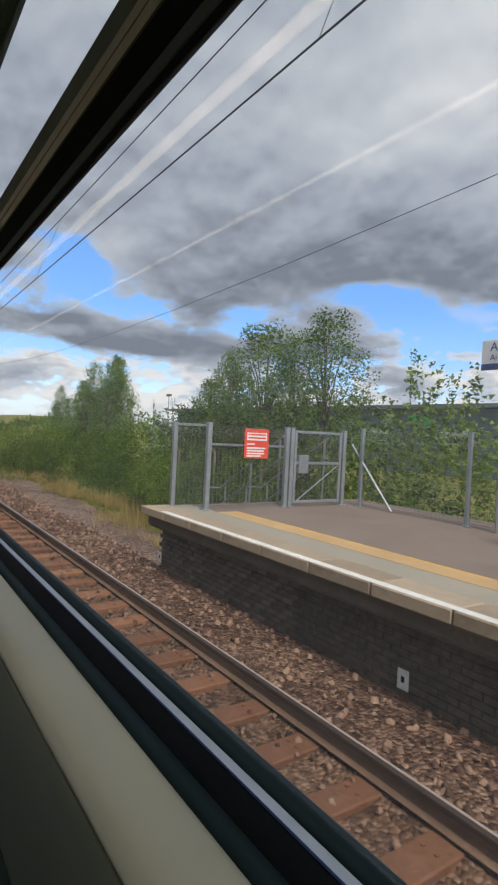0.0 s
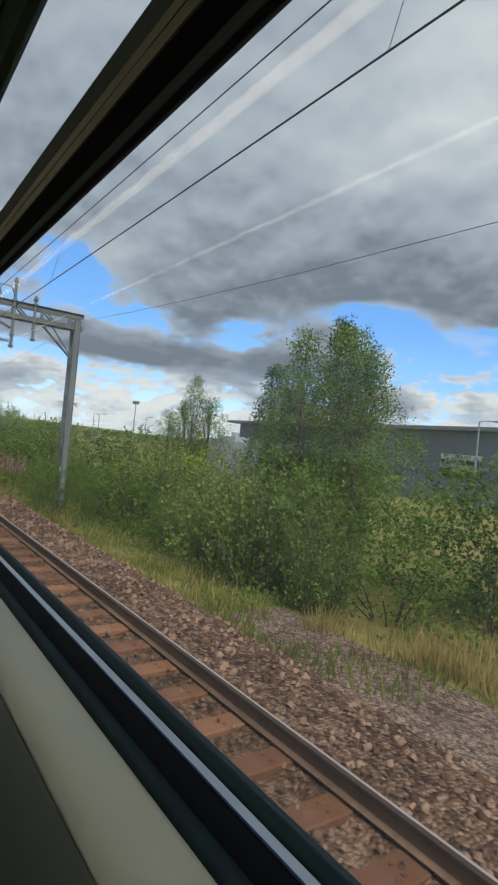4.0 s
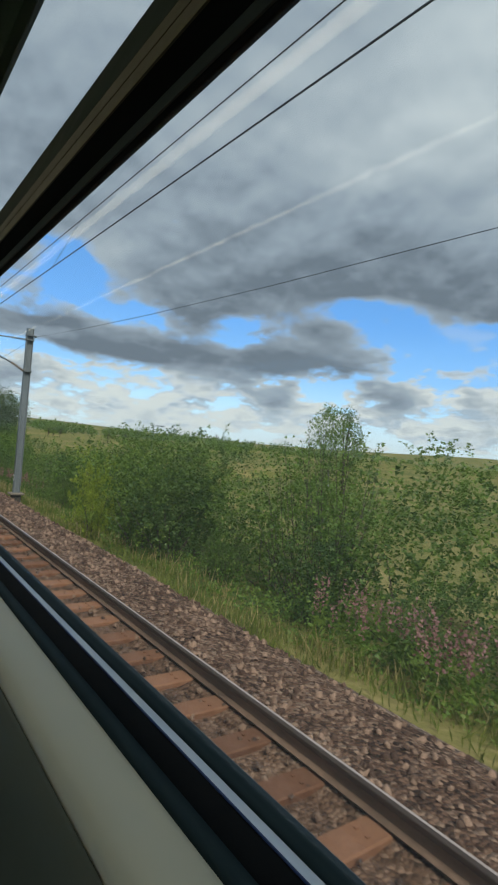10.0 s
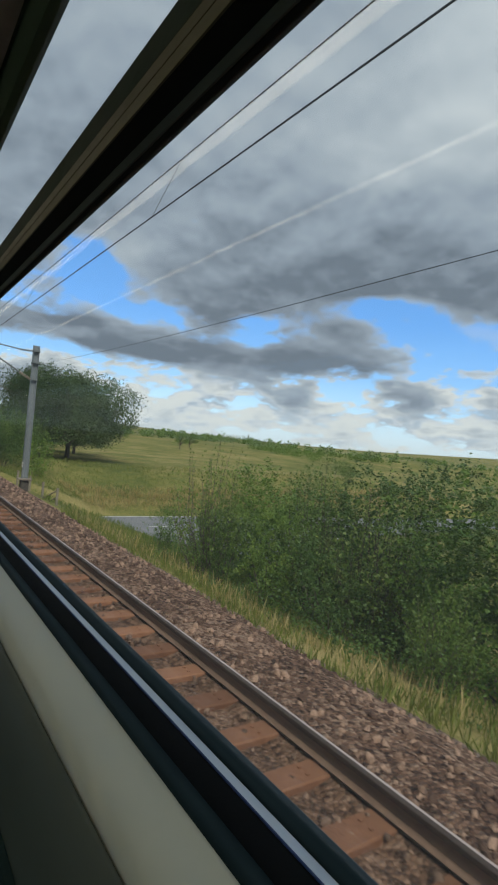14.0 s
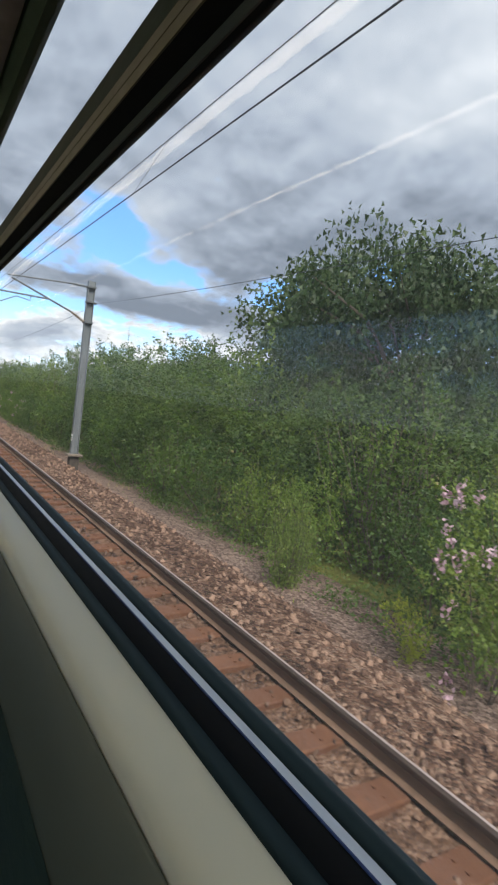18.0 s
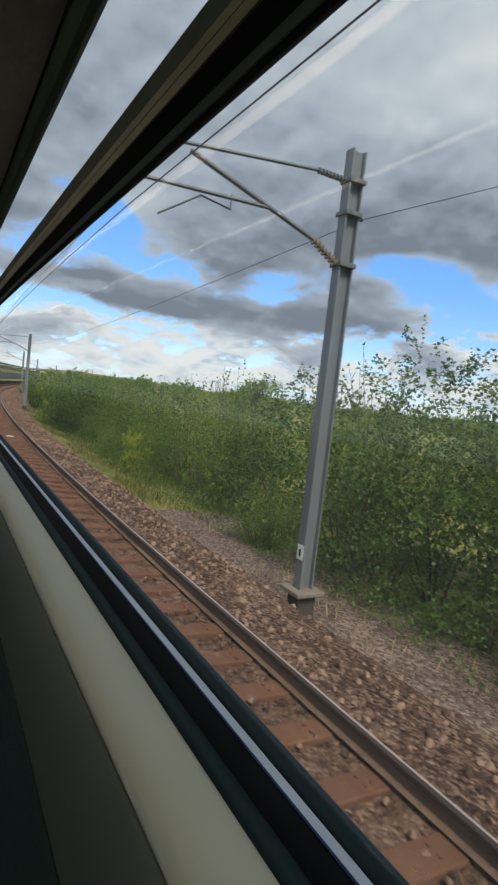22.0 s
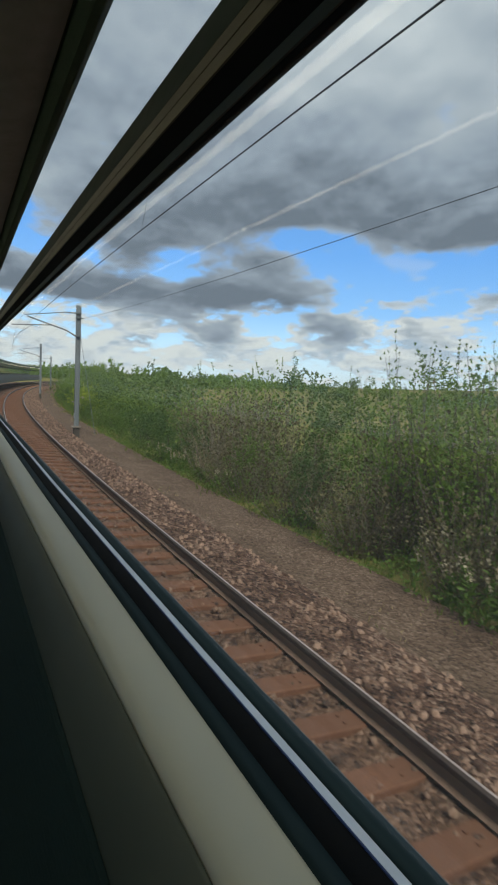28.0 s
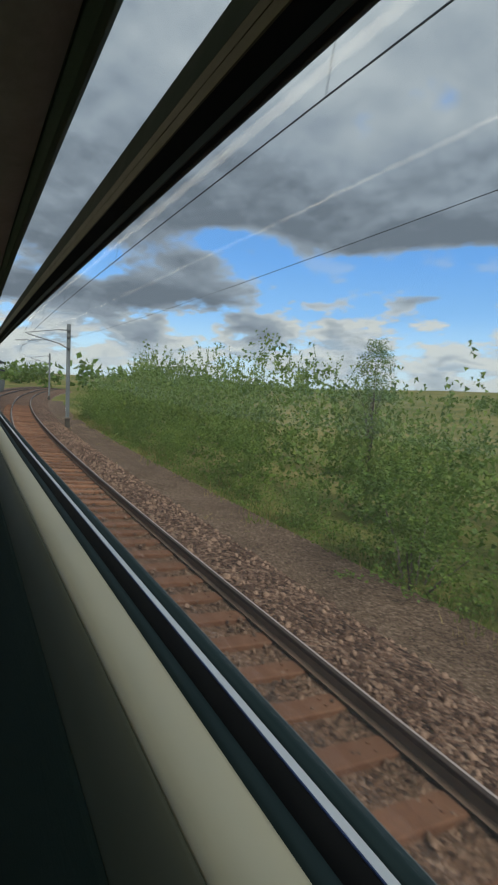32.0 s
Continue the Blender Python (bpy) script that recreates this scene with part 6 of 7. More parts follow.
def thicket(table, kinds, front, back, gap=2.8, front_share=0.72, front_gap=None, deep=None, extra=0.0):
    """Two ragged rows of shrubs; the back row reaches the heights of the table, the front row stays lower."""
    s = table[0][0]
    while s <= table[-1][0]:
        y = back + prng.uniform(-0.5, 0.7)
        kind = kinds[prng.randrange(len(kinds))]
        put(kind + "_b" if kind + "_b" in KINDS else kind, s + prng.uniform(-0.4, 0.4), y, along(table, s) + extra - 0.12 + prng.uniform(-0.2, 0.15), prng.uniform(1.15, 1.45), joined=s > 425 or s < 14 or back > 9.9)
        s += gap * 1.32 * prng.uniform(0.85, 1.2)
    if deep:
        s = table[0][0]
        while s <= table[-1][0] + 2:
            h = 2.29 + (along(table, s) + extra - 2.29) * deep / back - 0.25
            kind = kinds[prng.randrange(len(kinds))]
            put(kind + "_b" if kind + "_b" in KINDS else kind, s, deep + prng.uniform(-0.8, 0.8), h + prng.uniform(-0.3, 0.2), prng.uniform(1.1, 1.35), joined=True)
            s += 2.9 * prng.uniform(0.8, 1.2)
    if front is None:
        return
    s = table[0][0] + 0.8
    while s <= table[-1][0]:
        h = along(table, s)
        out = prng.uniform(0.0, 1.0)
        y = front - 0.15 + 0.95 * out
        g = ground_z(s, y)
        # runs of one kind, in lumps: those that stand out are lower than those set back
        kind = kinds[int((s * 0.23 + 0.6 * math.sin(s * 0.9)) * 1.7) % len(kinds)]
        put(kind, s, y, g + (h - g) * front_share * (0.62 + 0.5 * out) * prng.uniform(0.85, 1.1), prng.uniform(0.8, 1.25), joined=s > 442 or s < 8)
        s += (front_gap or gap * 1.42) * prng.uniform(0.75, 1.35)


# behind the platform and its end
thicket([(-6, 3.3), (8, 3.2), (9.4, 3.4), (11, 4.0), (13.2, 4.4), (15, 4.2), (18, 3.7)], ["mid", "dark", "mid", "sapling"], 10.2, 12.4, 1.9, deep=15.5, extra=0.1)
put("birch", 14.4, 13.0, 6.5, 1.0)
put("birch", 16.5, 13.3, 6.0, 1.1)
put("birch", 18.3, 13.0, 6.5, 1.2)
put("mid", 18.5, 11.5, 3.8, 1.3)
put("dark", 20.6, 12.0, 3.7, 1.3)
thicket([(19, 3.6), (22, 3.1), (24, 3.4), (28, 3.5), (33, 3.4)], ["dark", "mid", "dark", "willow"], 9.9, 12.0, 1.7, deep=15.5, extra=0.1)
for s, y, z, w in ((42.7, 14.4, 7.0, 0.8), (41.2, 15.4, 7.1, 1.0), (40.2, 15.0, 6.3, 1.0), (39.4, 14.2, 5.4, 0.9)):
    put("birch", s, y, z, w)
put("conifer", 42.4, 16.0, 7.7, 0.9)
put("conifer", 44.0, 14.0, 5.6, 1.1)
put("conifer", 43.2, 14.2, 4.6, 1.2)
put("birch", 41.6, 13.4, 5.4, 1.0)
put("conifer", 19.4, 11.4, 4.3, 1.5)
put("conifer", 18.2, 11.8, 4.6, 1.3)
for s, y, z in ((17.2, 10.8, 3.6), (18.6, 11.0, 3.0), (16.0, 11.0, 3.4), (20.2, 11.0, 2.5)):
    put("dark", s, y, z, 1.0)
put("birch", 17.8, 11.2, 5.3, 0.9)
put("dark", 22.4, 8.0, 0.9, 1.0)
put("dark", 27.5, 7.4, 0.7, 0.8)
for s, y, z in ((12.2, 7.9, 1.3), (13.6, 7.6, 1.2), (15.2, 7.8, 1.5), (11.0, 7.6, 0.5), (16.8, 8.2, 1.6), (13.0, 8.8, 2.0), (19.4, 8.4, 1.2)):
    put("dark" if z < 1.4 else "mid", s, y, z, 1.0)
# willows before and past the portal
thicket([(33, 3.0), (36, 2.8), (38.5, 2.6), (40.6, 2.3), (42.2, 2.6), (45.2, 2.5), (47.5, 2.3)], ["willow", "mid", "willow", "yellow", "willow"], 7.3, 9.2, 1.45, 0.72, deep=12.4)
for s, y, z, w in ((50.7, 14.0, 5.5, 0.62), (50.0, 14.6, 4.5, 0.9), (51.8, 14.2, 4.4, 0.8), (54.5, 14.5, 3.9, 0.8)):
    put("birch", s, y, z, w)
for s, y, z in ((44.2, 8.3, 2.6), (42.4, 8.0, 2.5), (37.4, 7.7, 2.5), (35.8, 7.8, 2.6)):
    put("willow", s, y, z, 1.35)
for s, y, z in ((45.4, 5.95, 1.1), (47.2, 6.0, 1.2), (43.6, 6.5, 1.4), (48.6, 6.2, 1.2), (39.4, 7.0, 1.0)):
    put("mid", s, y, z, 0.8)
thicket([(48, 2.4), (50, 2.4), (51.6, 1.8), (53.8, 2.4), (55.3, 2.9), (58.7, 2.9), (61.4, 2.5), (64.5, 2.7)], ["mid", "dark", "dark", "willow", "mid"], 7.2, 9.2, 1.45, 0.68, deep=12.0, extra=0.1)
thicket([(65, 2.6), (67, 2.9), (68.7, 3.2), (69.7, 3.9), (72.8, 4.0), (74, 3.0), (75.3, 3.5), (77.8, 3.7), (79.6, 3.4), (80.8, 2.2), (83, 2.3)], ["willow", "mid", "willow"], 7.4, 9.0, 1.45, 0.72, deep=11.5, extra=0.15)
for s, y, z in ((66.9, 6.5, 0.6), (68.8, 6.5, 1.0), (70.6, 6.5, 1.2), (72.6, 6.6, 1.3), (76.5, 6.6, 1.1)):
    put("mid", s, y, z, 0.9)
put("buddleia", 74.4, 6.7, 1.2, 0.9)
for s, y, z, w in ((76.7, 8.4, 3.7, 1.1), (78.2, 8.8, 3.5, 1.0), (75.3, 8.6, 3.1, 1.0), (79.4, 8.9, 3.2, 0.8)):
    put("mid", s, y, z, w)
thicket([(84, 2.5), (87, 2.9), (90, 2.5), (93, 2.6), (95.5, 2.6), (97.3, 2.7), (98.5, 3.1), (99.4, 2.5), (100, 2.8), (101.3, 2.5), (104.2, 2.0), (106.4, 1.5), (108, 1.5)], ["mid", "dark", "mid", "sapling"], 7.5, 9.3, 1.65, 0.7, deep=12.0)
put("yellow", 95.5, 5.95, 1.85, 0.6)
put("yellow", 95.8, 6.05, 1.2, 0.62)
for s, z in ((95.3, 2.5), (97.4, 2.7), (99.3, 2.4)):
    put("mid", s, 8.6, z, 1.3)
put("mid", 94.6, 7.2, 2.2, 1.1)
put("dark", 93.4, 7.4, 2.0, 1.1)
put("birch", 93.5, 14, 3.7, 0.8)
put("birch", 95.5, 15, 3.9, 0.8)
# lower bushes where the moor opens
MOOR_TOPS = [(108, 1.8), (112, 1.4), (117, 1.2), (119.4, 1.2), (120.6, 2.0), (121.6, 1.5), (123, 1.4), (125, 1.4), (128, 1.6), (131, 1.8), (135, 1.9), (139, 2.0), (141, 1.0)]
thicket(MOOR_TOPS, ["mid", "dark", "willow", "sapling"], 7.7, 9.8, 1.5, 0.68, deep=12.5)
for s, y, z in ((131, 13.6, -0.9), (133.4, 14.4, -0.8), (135.8, 13.4, -0.9), (138, 14.6, -0.8), (140.4, 13.8, -1.0), (142.6, 14.8, -1.2), (128.6, 13.0, -0.7)):
    put("dark" if s % 2 < 1 else "mid", s, y, z, 1.4)
for s, y, z in ((144.0, 11.5, -0.3), (142.2, 11.7, 0.2), (140.6, 11.4, 0.6), (138.8, 11.3, 1.0), (137.0, 11.0, 1.3), (136.0, 11.4, 2.1), (135.0, 10.8, 1.9), (134.2, 11.6, 2.3), (133.0, 10.4, 2.2), (131.4, 10.6, 2.5), (145.2, 10.6, -0.6)):
    put("dark" if s % 2 < 1.2 else "mid", s, y, z, 1.35)
put("birch", 120.5, 9.5, 2.3, 0.8)
put("willow", 139.5, 8.2, 2.2, 1.1)
put("mid", 143.5, 8.4, -0.1, 0.9)
# past the bridge: tall trees over shrubs
thicket([(178.5, 2.6), (182, 3.0), (188, 3.2), (194, 3.7), (196.5, 4.5), (199, 3.9), (201.4, 4.4), (204, 3.6), (207, 3.8), (209.2, 4.6), (211, 3.9), (212.6, 3.5), (215, 4.4), (217, 4.6)], ["dark", "mid", "dark", "sapling"], 6.9, 8.9, 1.6, 0.78, deep=12.0, extra=0.25, front_gap=2.2)
put("willow", 187.4, 5.85, 1.4, 0.55)
put("yellow", 184.6, 5.8, 0.1, 0.4)
put("buddleia", 183.6, 6.0, 1.6, 1.0)
for s, y, z, w in ((197.0, 19.8, 13.8, 0.98), (212, 25.0, 10.5, 0.9), (217, 20, 9.0, 0.9), (232, 24, 8.0, 0.9), (193.0, 14.2, 12.4, 0.64), (198.6, 15.5, 8.2, 0.62)):
    put("round", s, y, z, w, which=int(s) % 2, turn=s * 1.7)
for s, y, z in ((204, 14.5, 6.5), (210, 14.8, 6.2), (216, 14, 6.2), (222.5, 14, 7.1), (250, 11, 5.0)):
    put("field", s, y, z, 1.0)
thicket([(219, 4.7), (221.7, 3.6), (224, 3.9), (230, 3.6), (233, 3.7), (235.5, 3.5), (237, 4.0), (240, 3.3), (245.4, 3.6), (249, 4.1), (252, 3.5), (255, 3.1)], ["dark", "mid", "dark", "sapling"], 6.8, 8.9, 1.6, 0.78, deep=12.0, extra=0.25, front_gap=2.2)
for s, y, z in ((213.0, 6.6, 1.4), (214.6, 6.5, 1.2), (218.6, 6.5, 1.5), (211.2, 6.6, 1.5)):
    put("dark", s, y, z, 1.1)
put("buddleia", 216.4, 6.0, 0.9, 0.75)
put("buddleia", 222.4, 6.2, 1.2, 1.0)
put("buddleia", 240.0, 6.1, 1.7, 1.1)
thicket([(257, 2.6), (258, 3.2), (260.7, 3.2), (262, 2.6), (265, 2.9), (270, 2.9), (275, 2.9), (280, 3.0), (283.5, 2.7)], ["mid", "willow", "mid", "dark"], 6.9, 8.8, 1.7, 0.72, deep=12.0, extra=0.1)
thicket([(286.4, 0.9), (288, 0.2), (291, 0.3), (292.5, 0.7)], ["mid", "willow", "mid", "dark"], 6.6, 8.4, 1.8, 0.6)
for s, y, z in ((276.4, 6.5, 1.3), (278.2, 6.4, 1.2), (280.2, 6.5, 1.5), (282.4, 6.6, 1.3)):
    put("dark", s, y, z, 1.2)
put("yellow", 262.5, 6.6, 0.9, 0.8)
for s, y, z, kind in ((283.6, 7.0, 2.3, "mid"), (281.6, 7.2, 2.7, "dark"), (279.6, 7.0, 2.6, "mid"), (277.6, 7.1, 2.5, "dark"), (298.5, 7.2, 2.4, "mid"), (301, 7.1, 2.6, "dark")):
    put(kind, s, y, z, 1.25)
put("yellow", 294.5, 6.9, 0.5, 0.7)
thicket([(293.5, 1.5), (296, 2.3), (299, 2.6), (301.2, 2.7), (304.3, 2.3), (305.5, 2.9), (307, 2.5), (309, 2.6), (314, 3.3), (318, 3.2), (324, 2.6), (330, 2.8), (338, 2.9), (345, 2.8)], ["mid", "dark", "willow", "mid", "yellow"], 6.5, 8.5, 1.7, 0.72, deep=12.5, extra=0.2)
put("conifer", 305.6, 9.6, 3.3, 0.8)
# brown scrub, then hedge to the end
thicket([(346, 2.7), (353, 3.0), (359, 3.2), (361, 3.5), (364, 2.6), (370, 2.8), (375, 3.1)], ["brown", "dark", "brown", "mid"], 7.5, 9.8, 1.9, 0.62, deep=14, extra=0.3)
thicket([(377, 3.2), (382, 2.9), (388, 2.8), (393, 2.5), (397, 2.5), (400, 1.3), (403, 2.2), (407, 2.8), (413, 2.9), (419, 3.0), (424, 3.3)], ["dark", "mid", "dark", "sapling"], 7.6, 10.0, 1.9, 0.62, deep=14, extra=0.3)
for s, y, z in ((360.3, 8.7, 3.4), (359.0, 9.2, 3.4), (357.6, 8.9, 3.4), (355.8, 9.3, 3.3)):
    put("sapling", s, y, z, 1.2)
for s, y, z in ((352.6, 7.6, 1.5), (355.0, 7.5, 1.3), (357.2, 7.8, 1.7), (360.2, 7.6, 1.4), (362.8, 7.7, 1.6), (365.6, 7.7, 1.3), (368.4, 7.9, 1.6)):
    put("brown", s, y, z, 1.2)
put("yellow", 398.4, 7.4, 1.4, 1.0)
put("yellow", 397.6, 7.7, 1.9, 1.1)
put("buddleia", 396.6, 7.1, 0.8, 0.9)
thicket([(425.8, 3.6), (427.4, 2.6), (431, 2.9), (435, 3.0), (439, 3.2), (443, 3.0), (448, 3.4), (454, 3.6), (462, 4.2), (475, 4.2), (495, 4.0)], ["mid", "willow", "sapling", "mid"], 7.7, 10.2, 1.9, 0.62, deep=14.5, extra=0.35)
put("mid", 441.2, 7.2, 1.9, 1.1)
put("birch", 447.5, 11, 4.0, 0.7)
# lone trees and bushes over the fields
for s, y, z in ((176, 42, -0.2), (180, 46, 0.0), (171.5, 33, -1.4), (172.5, 41, -1.3), (174, 44, -1.2), (182, 38, -0.4), (190, 62, 0.4), (196, 66, 0.5), (186, 58, 0.2), (205, 75, 0.6), (178, 70, 0.0), (150, 48, -1.4), (143, 40, -1.6), (138, 30, -1.5), (131, 26, -1.0), (127, 33, -1.2), (214, 80, 0.8), (168.9 + 4, 52, -1.6)):
    put("dark_b" if s % 2 < 1 else "mid_b", s, y, z + prng.uniform(-0.2, 0.3), prng.uniform(1.6, 2.3), joined=True)
for s, y, z, w in ((315.5, 36, 7.4, 1.4), (324.5, 36, 5.0, 1.0), (312, 55, 5.5, 1.0), (318, 60, 5.2, 1.0), (324, 58, 5.0, 1.0), (296, 75, 6, 1.0), (340, 90, 6, 1.1), (276, 24, 1.6, 1.2)):
    put("field", s, y, z, w)
for name, bits in BACK.items():
    co = np.concatenate(bits)
    me = bpy.data.meshes.new("back_scrub")
    me.vertices.add(len(co))
    me.vertices.foreach_set("co", co.ravel())
    me.loops.add(len(co))
    me.loops.foreach_set("vertex_index", np.arange(len(co)))
    me.polygons.add(len(co) // 3)
    me.polygons.foreach_set("loop_start", np.arange(0, len(co), 3))
    me.materials.append(bpy.data.materials[name])
    me.update(calc_edges=True)
    tagged(new("back_scrub", me), "dense green scrub standing behind the front shrubs", "scrub", kind="stuff")
for kind, roots in KINDS.items():
    for r in roots:
        if not HOME[r.name]:
            for o in list(r.children) + [r]:
                bpy.data.objects.remove(o)

# far woods and hedges as one mass
frs = np.random.default_rng(77)
fp, fa, fn, fl = [], [], [], []


def wood_line(x0, y0, x1, y1, count, high):
    for _ in range(count):
        u = frs.random()
        x, y = x0 + (x1 - x0) * u + frs.normal(0, 6), y0 + (y1 - y0) * u + frs.normal(0, 6)
        ss, ll = line_place(np.array([x]), np.array([y]))
        z = float(ground_height(ss, ll)[0])
        h = high * frs.uniform(0.6, 1.1)
        n = int(70 if x > -420 else 30)
        c = np.array((x, y, z + h * 0.5)) + unit_rows(frs, n) * np.array((h * 0.42, h * 0.42, h * 0.5)) * frs.random((n, 1)) ** 0.4
        fp.append(c)
        fa.append(unit_rows(frs, n) + np.array((0, 0, 0.4)))
        fn.append(unit_rows(frs, n))
        fl.append(frs.uniform(0.35, 0.6, n) * h * (0.20 if x > -420 else 0.46))


wood_line(-420, 330, -900, 420, 150, 10)
wood_line(-150, 420, -700, 620, 120, 8)
wood_line(-700, 180, -1100, 260, 130, 12)
wood_line(40, 120, -120, 130, 60, 7)
wood_line(-250, 300, -520, 300, 60, 6)
wood_line(-300, 150, -500, 260, 90, 6)
wood_line(-560, 120, -700, 330, 110, 9)
L = np.concatenate(fl)
tagged(new("far_woods", leaf_mesh("far_woods", np.concatenate(fp), np.concatenate(fa), np.concatenate(fn), L, L * 0.8, LEAF_MID)), "dark hedges and woods far across the fields", "woods", kind="stuff")

# verge grass and flowers
vr = np.random.default_rng(9)


def blades(name, s0, s1, y0, y1, count, high, mat, label, tilt=0.35, width=0.012, clumped=-0.4):
    s = vr.uniform(s0, s1, count)
    y = vr.uniform(y0, y1, count) + 0.35 * np.sin(s * 0.7) + 0.2 * np.sin(s * 1.9)
    dry = ~((s > 152.5) & (s < ROAD_TO + 0.6) & (y > 13)) & ~((s > ROAD_FROM - 0.6) & (s < ROAD_TO + 0.6))
    tuft = np.sin(s * 1.3 + y * 2.1) * np.sin(s * 0.53 - y * 1.7 + 1.0) + 0.6 * np.sin(s * 2.9 + 0.5) * np.sin(y * 3.7 + s)
    dry = dry & (tuft + vr.normal(0, 0.45, count) > clumped)
    s, y = s[dry], y[dry]
    count = len(s)
    z = ground_height(s, y) - 0.03
    z = np.where(y < 5.6, np.maximum(z, -0.26 - (y - 4.55) * 0.667 - 0.03), z)
    patch = 0.55 + 0.45 * np.sin(s * 0.9 + 1.3) * np.sin(s * 0.37)
    pos = np.array([at(a, b, c) for a, b, c in zip(s, y, z)])
    ax = np.stack([vr.normal(0, tilt, count), vr.normal(0, tilt, count), np.ones(count)], 1)
    h = high * vr.uniform(0.45, 1.15, count) * (0.6 + 0.4 * patch)
    nor = np.stack([vr.normal(0, 1, count), -np.ones(count), vr.normal(0, 0.2, count)], 1)
    return tagged(new(name, leaf_mesh(name, pos, ax, nor, h, np.full(count, width) * (0.8 + h), mat)), label, "grass", kind="stuff")


blades("verge_grass", 30, 146, 5.15, 6.6, 24000, 0.36, BLADE, "green and yellowish verge grass along the ballast", width=0.022)
blades("verge_grass", 178, 345, 5.7, 6.3, 2600, 0.2, BLADE, "thin green verge grass along the ballast", width=0.02)
blades("verge_grass", 345, 490, 6.7, 8.2, 15000, 0.38, BLADE, "green verge grass behind the cess path", width=0.022)
blades("dry_grass", 9.5, 33, 6.9, 8.4, 15000, 0.66, STRAW, "tall straw-coloured dry grass past the platform end", 0.24, 0.012, 0.15)
blades("dry_grass", 9.5, 18, 6.1, 6.9, 3500, 0.5, STRAW, "straw-coloured dry grass past the platform end", 0.26, 0.012, 0.1)
blades("verge_grass", 9.5, 33, 6.6, 8.6, 6000, 0.3, BLADE, "low green weeds past the platform end", 0.4, 0.022, 0.3)
blades("dry_grass", 34, 145, 5.6, 7.0, 7000, 0.6, STRAW, "dry straw grass mixed into the verge", 0.25, 0.012)
blades("verge_grass", 256, 297, 5.35, 6.5, 7000, 0.34, BLADE, "yellow-green grass strip at the hedge foot", 0.4, 0.02, -0.2)
blades("dry_grass", 257, 300, 5.35, 6.5, 3600, 0.34, STRAW, "short dry grass along the ballast edge", 0.4, 0.014, 0.0)
blades("dry_grass", 196, 300, 5.5, 6.6, 2600, 0.42, STRAW, "dry straw grass mixed into the verge", 0.25, 0.012)
blades("dry_grass", 346, 490, 5.6, 7.0, 7000, 0.18, STRAW, "short dry grass growing through the cess path", 0.5, 0.014, 0.1)
blades("verge_grass", 346, 490, 5.6, 7.0, 4500, 0.16, BLADE, "short green grass growing through the cess path", 0.5, 0.016, 0.2)
blades("dry_grass", 380, 490, 6.4, 8.0, 3600, 0.45, STRAW, "dry straw grass mixed into the verge", 0.25, 0.012)
blades("meadow_grass", 108, 157, 6.6, 16, 16000, 0.45, BLADE, "rough green bank grass above the lane", 0.3, 0.026)
blades("meadow_grass", 168.8, 178, 14, 60, 24000, 0.75, STRAW, "tall tawny meadow grass beyond the lane", 0.3, 0.035, 0.0)
blades("meadow_grass", 168.8, 190, 14, 60, 16000, 0.5, BLADE, "rough green meadow grass beyond the lane", 0.3, 0.045, 0.1)
blades("meadow_grass", 170, 178, 5.6, 16, 3500, 0.45, BLADE, "rough green bank grass beside the bridge", 0.3, 0.026)
blades("meadow_grass", 250, 340, 10, 45, 16000, 0.5, BLADE, "green field grass behind the hedge", 0.3, 0.05)


def undergrowth(name, s0, s1, y0, y1, per_metre, high, mat, label):
    """Low leafy growth in uneven lumps along the foot of the shrubs."""
    count = int((s1 - s0) * per_metre)
    s, y = vr.uniform(s0, s1, count), vr.uniform(y0, y1, count)
    lump = np.clip(0.55 + 0.5 * np.sin(s * 1.1 + y) * np.sin(s * 0.43 + 2.0) + 0.25 * np.sin(s * 3.1 + y * 2.3), 0.12, 1.2)
    lump = lump * np.clip((y - y0) / (y1 - y0) * 1.6 + 0.25, 0, 1)
    z = ground_height(s, y) + high * lump * vr.random(count) ** 0.7
    pos = np.array([at(a, b, c) for a, b, c in zip(s, y, z)])
    L = vr.uniform(0.04, 0.09, count)
    return tagged(new(name, leaf_mesh(name, pos, unit_rows(vr, count) + np.array((0, -0.3, 0.4)), unit_rows(vr, count) * 0.6 + np.array((0, -0.3, 0.6)), L, L * 0.7, mat, fine=True)), label, "undergrowth", kind="stuff")


undergrowth("undergrowth", 10, 33, 8.6, 10.6, 420, 1.1, LEAF_DARK, "dark brambles and weeds at the foot of the shrubs")
undergrowth("undergrowth", 34, 107, 6.0, 7.9, 420, 1.0, LEAF_MID, "green brambles and weeds at the foot of the shrubs")
undergrowth("undergrowth", 34, 141, 6.6, 8.3, 260, 1.1, LEAF_DARK, "dark brambles and weeds at the foot of the shrubs")
undergrowth("undergrowth", 178, 256, 6.0, 7.4, 560, 1.2, LEAF_DARK, "dark brambles and weeds at the foot of the hedge")
undergrowth("undergrowth", 256, 345, 6.1, 7.8, 420, 1.0, LEAF_MID, "green brambles and weeds at the foot of the hedge")
undergrowth("undergrowth", 346, 470, 6.7, 8.4, 340, 1.0, LEAF_MID, "green brambles and weeds at the foot of the hedge")


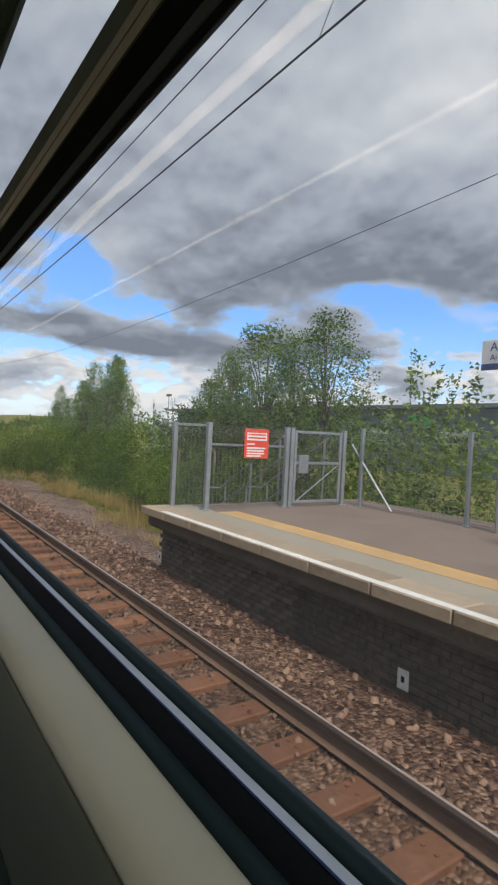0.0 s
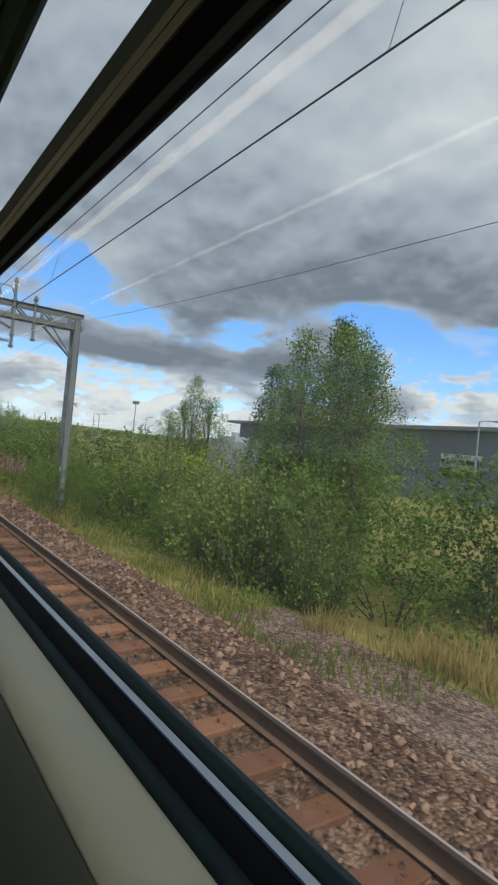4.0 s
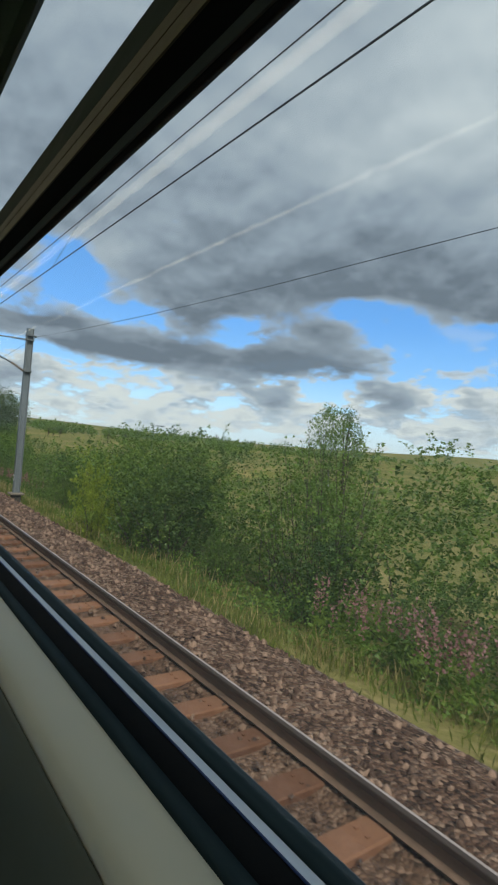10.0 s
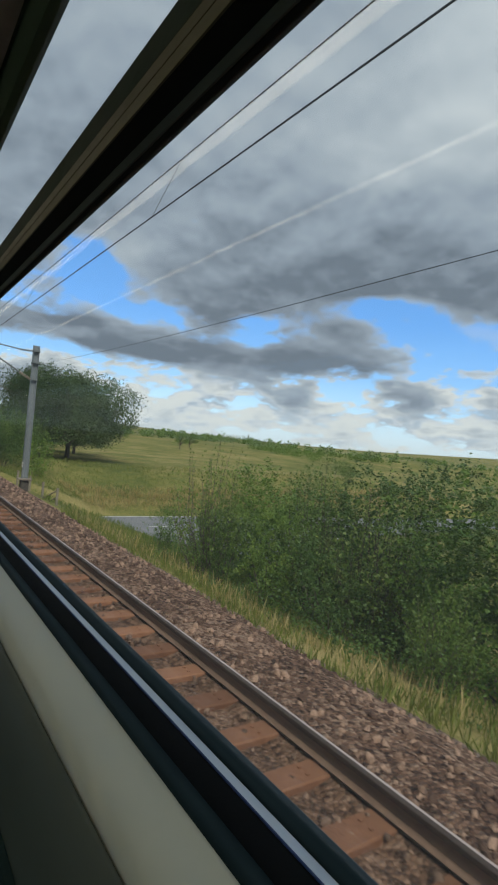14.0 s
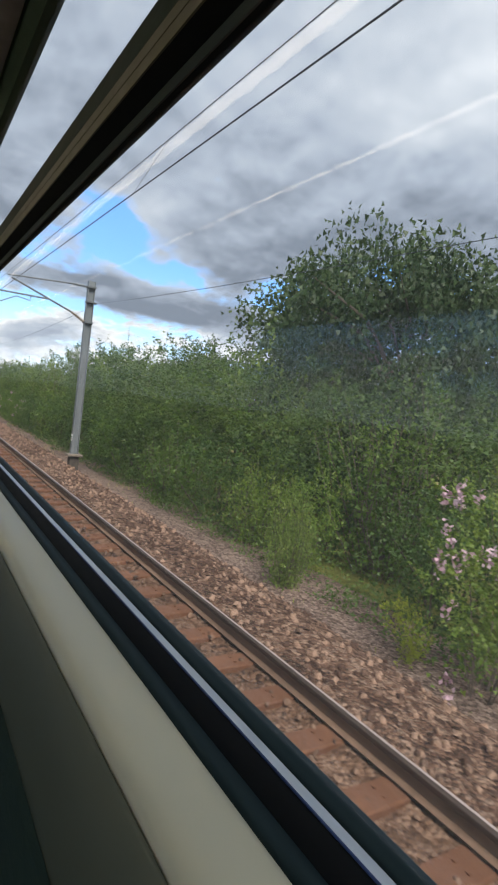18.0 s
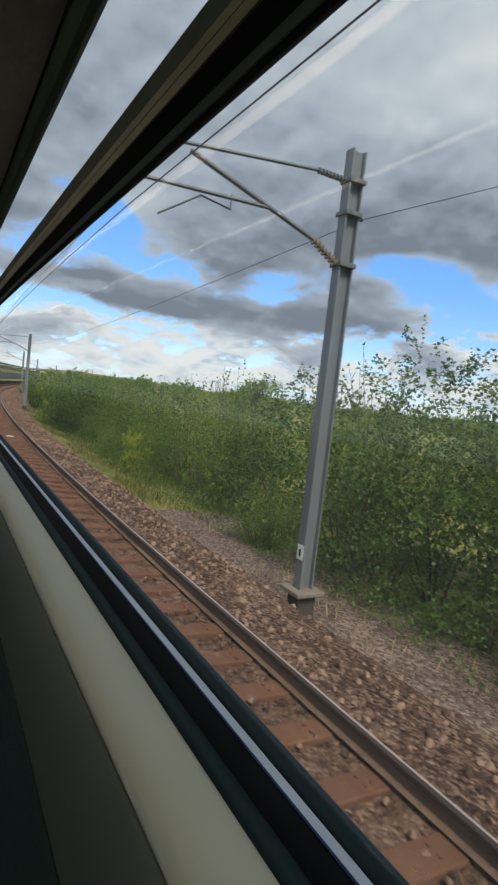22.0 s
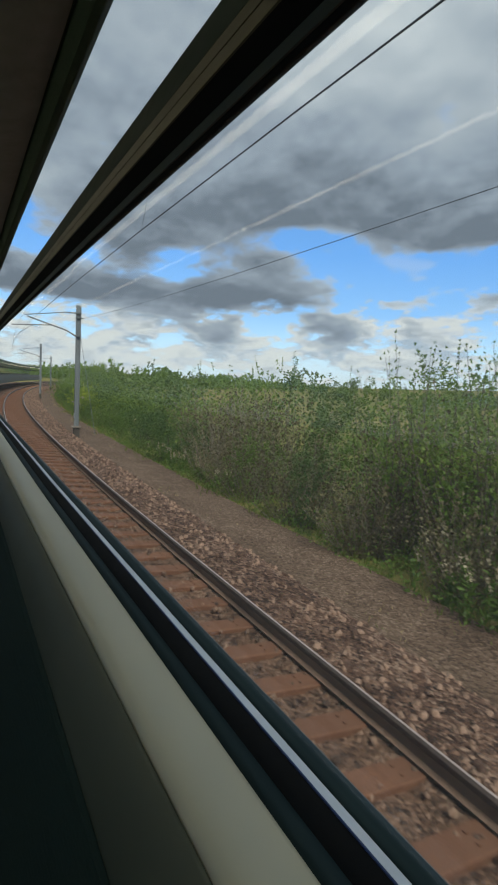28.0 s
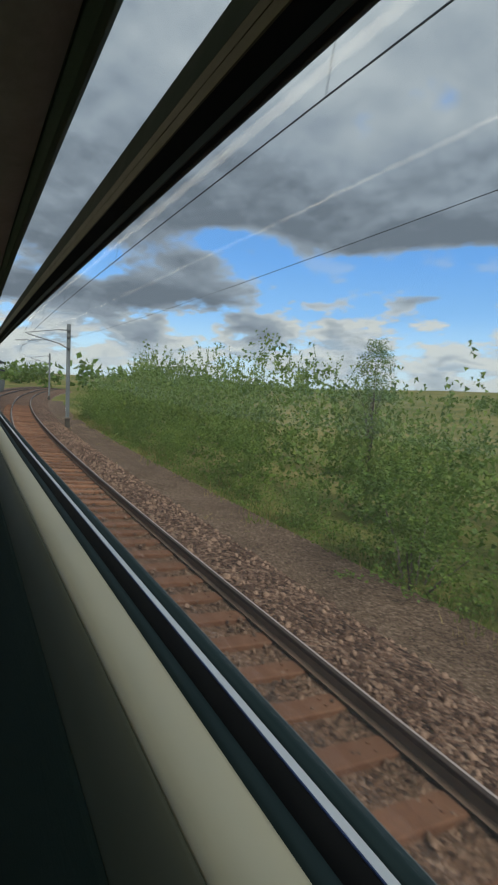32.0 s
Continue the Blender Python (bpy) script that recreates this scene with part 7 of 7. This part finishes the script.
def flower_spikes(name, s0, s1, y0, y1, count, high, label, bloom=PINK, share=0.55):
    s, y = vr.uniform(s0, s1, count), vr.uniform(y0, y1, count)
    z = ground_height(s, y)
    pos, mats = [], []
    for a, b, c in zip(s, y, z):
        base = np.array(at(a, b, c))
        h = high * vr.uniform(0.7, 1.1)
        lean = np.array((vr.normal(0, 0.06), vr.normal(0, 0.06), 1.0))
        u = np.linspace(0.1, 1.0, 30)
        pos.append(base + lean * (h * u)[:, None] + vr.normal(0, 0.03, (30, 3)) * (1.15 - u)[:, None])
        mats += [1 if q > share else 0 for q in u]
    pos = np.concatenate(pos)
    nn = len(pos)
    L = np.where(np.array(mats) == 1, 0.055, 0.14) * vr.uniform(0.7, 1.3, nn)
    me = leaf_mesh(name, pos, unit_rows(vr, nn) + np.array((0, 0, 0.5)), unit_rows(vr, nn), L, L * np.where(np.array(mats) == 1, 0.8, 0.3), None, mats, [LEAF_MID, bloom])
    return tagged(new(name, me), label, "wildflowers", kind="stuff")


flower_spikes("fireweed", 53.2, 58.2, 6.1, 7.0, 95, 1.5, "tall pink fireweed spikes beside the ballast")
flower_spikes("fireweed", 61.0, 65.5, 6.2, 7.2, 60, 1.2, "tall pink fireweed spikes beside the ballast")
flower_spikes("fireweed", 80.0, 86.5, 6.2, 7.6, 130, 1.15, "tall pink fireweed spikes beside the ballast")
flower_spikes("fireweed", 107, 113, 6.4, 7.8, 60, 1.0, "faded pink fireweed spikes on the bank")
flower_spikes("ragwort", 54.6, 57.6, 5.55, 6.1, 26, 0.5, "yellow flowering ragwort at the ballast edge", RAGWORT, 0.8)
flower_spikes("ragwort", 279, 290, 5.7, 6.6, 30, 0.6, "yellow flowering ragwort at the hedge foot", RAGWORT, 0.8)
flower_spikes("meadow_sweet", 366, 374, 6.8, 7.6, 50, 0.8, "cream seed heads of tall weeds beside the path", SEEDHEAD, 0.75)
flower_spikes("meadow_sweet", 351.5, 357.6, 6.6, 7.2, 75, 1.0, "cream seed heads of tall weeds beside the path", SEEDHEAD, 0.78)
bag = bmesh.new()
bmesh.ops.create_icosphere(bag, subdivisions=2, radius=0.16)
for v in bag.verts:
    v.co = Vector((v.co.x * 1.3, v.co.y, v.co.z * 0.6 + 0.05)) * (1 + 0.25 * noise.noise(v.co * 14))
ob = tagged(part("plastic_bag", bag, material("blue_plastic", (0.02, 0.10, 0.45), (0.05, 0.20, 0.65), 0.4, 9, 2, 0.2), None), "crumpled blue plastic bag lying in the verge", "bag")
ob.matrix_world = frame_at(60.2, 5.45, ground_z(60.2, 5.6) + 0.12)

# far pylon
pyl = empty("pylon", Matrix.Translation((-980, 560, -18)), "far lattice electricity pylon against the sky", "pylon")
g = bmesh.new()
for sx, sy in ((-1, -1), (1, -1), (1, 1), (-1, 1)):
    tube(g, [(sx * 3, sy * 3, 0), (sx * 1.0, sy * 1.0, 22), (sx * 0.4, sy * 0.4, 34)], 0.22, 4)
for z, w in ((6, 2.4), (12, 1.9), (18, 1.35), (24, 0.9)):
    tube(g, [(-w, -w, z), (w, w, z + 4)], 0.12, 3)
    tube(g, [(w, -w, z), (-w, w, z + 4)], 0.12, 3)
part("tower", g, GALVDARK, pyl)
for z, w in ((22, 7), (27, 8.5), (32, 6)):
    g = bmesh.new()
    tube(g, [(-w, 0, z), (0, 0, z + 1.2), (w, 0, z)], 0.18, 4)
    part("cross_arm", g, GALVDARK, pyl)
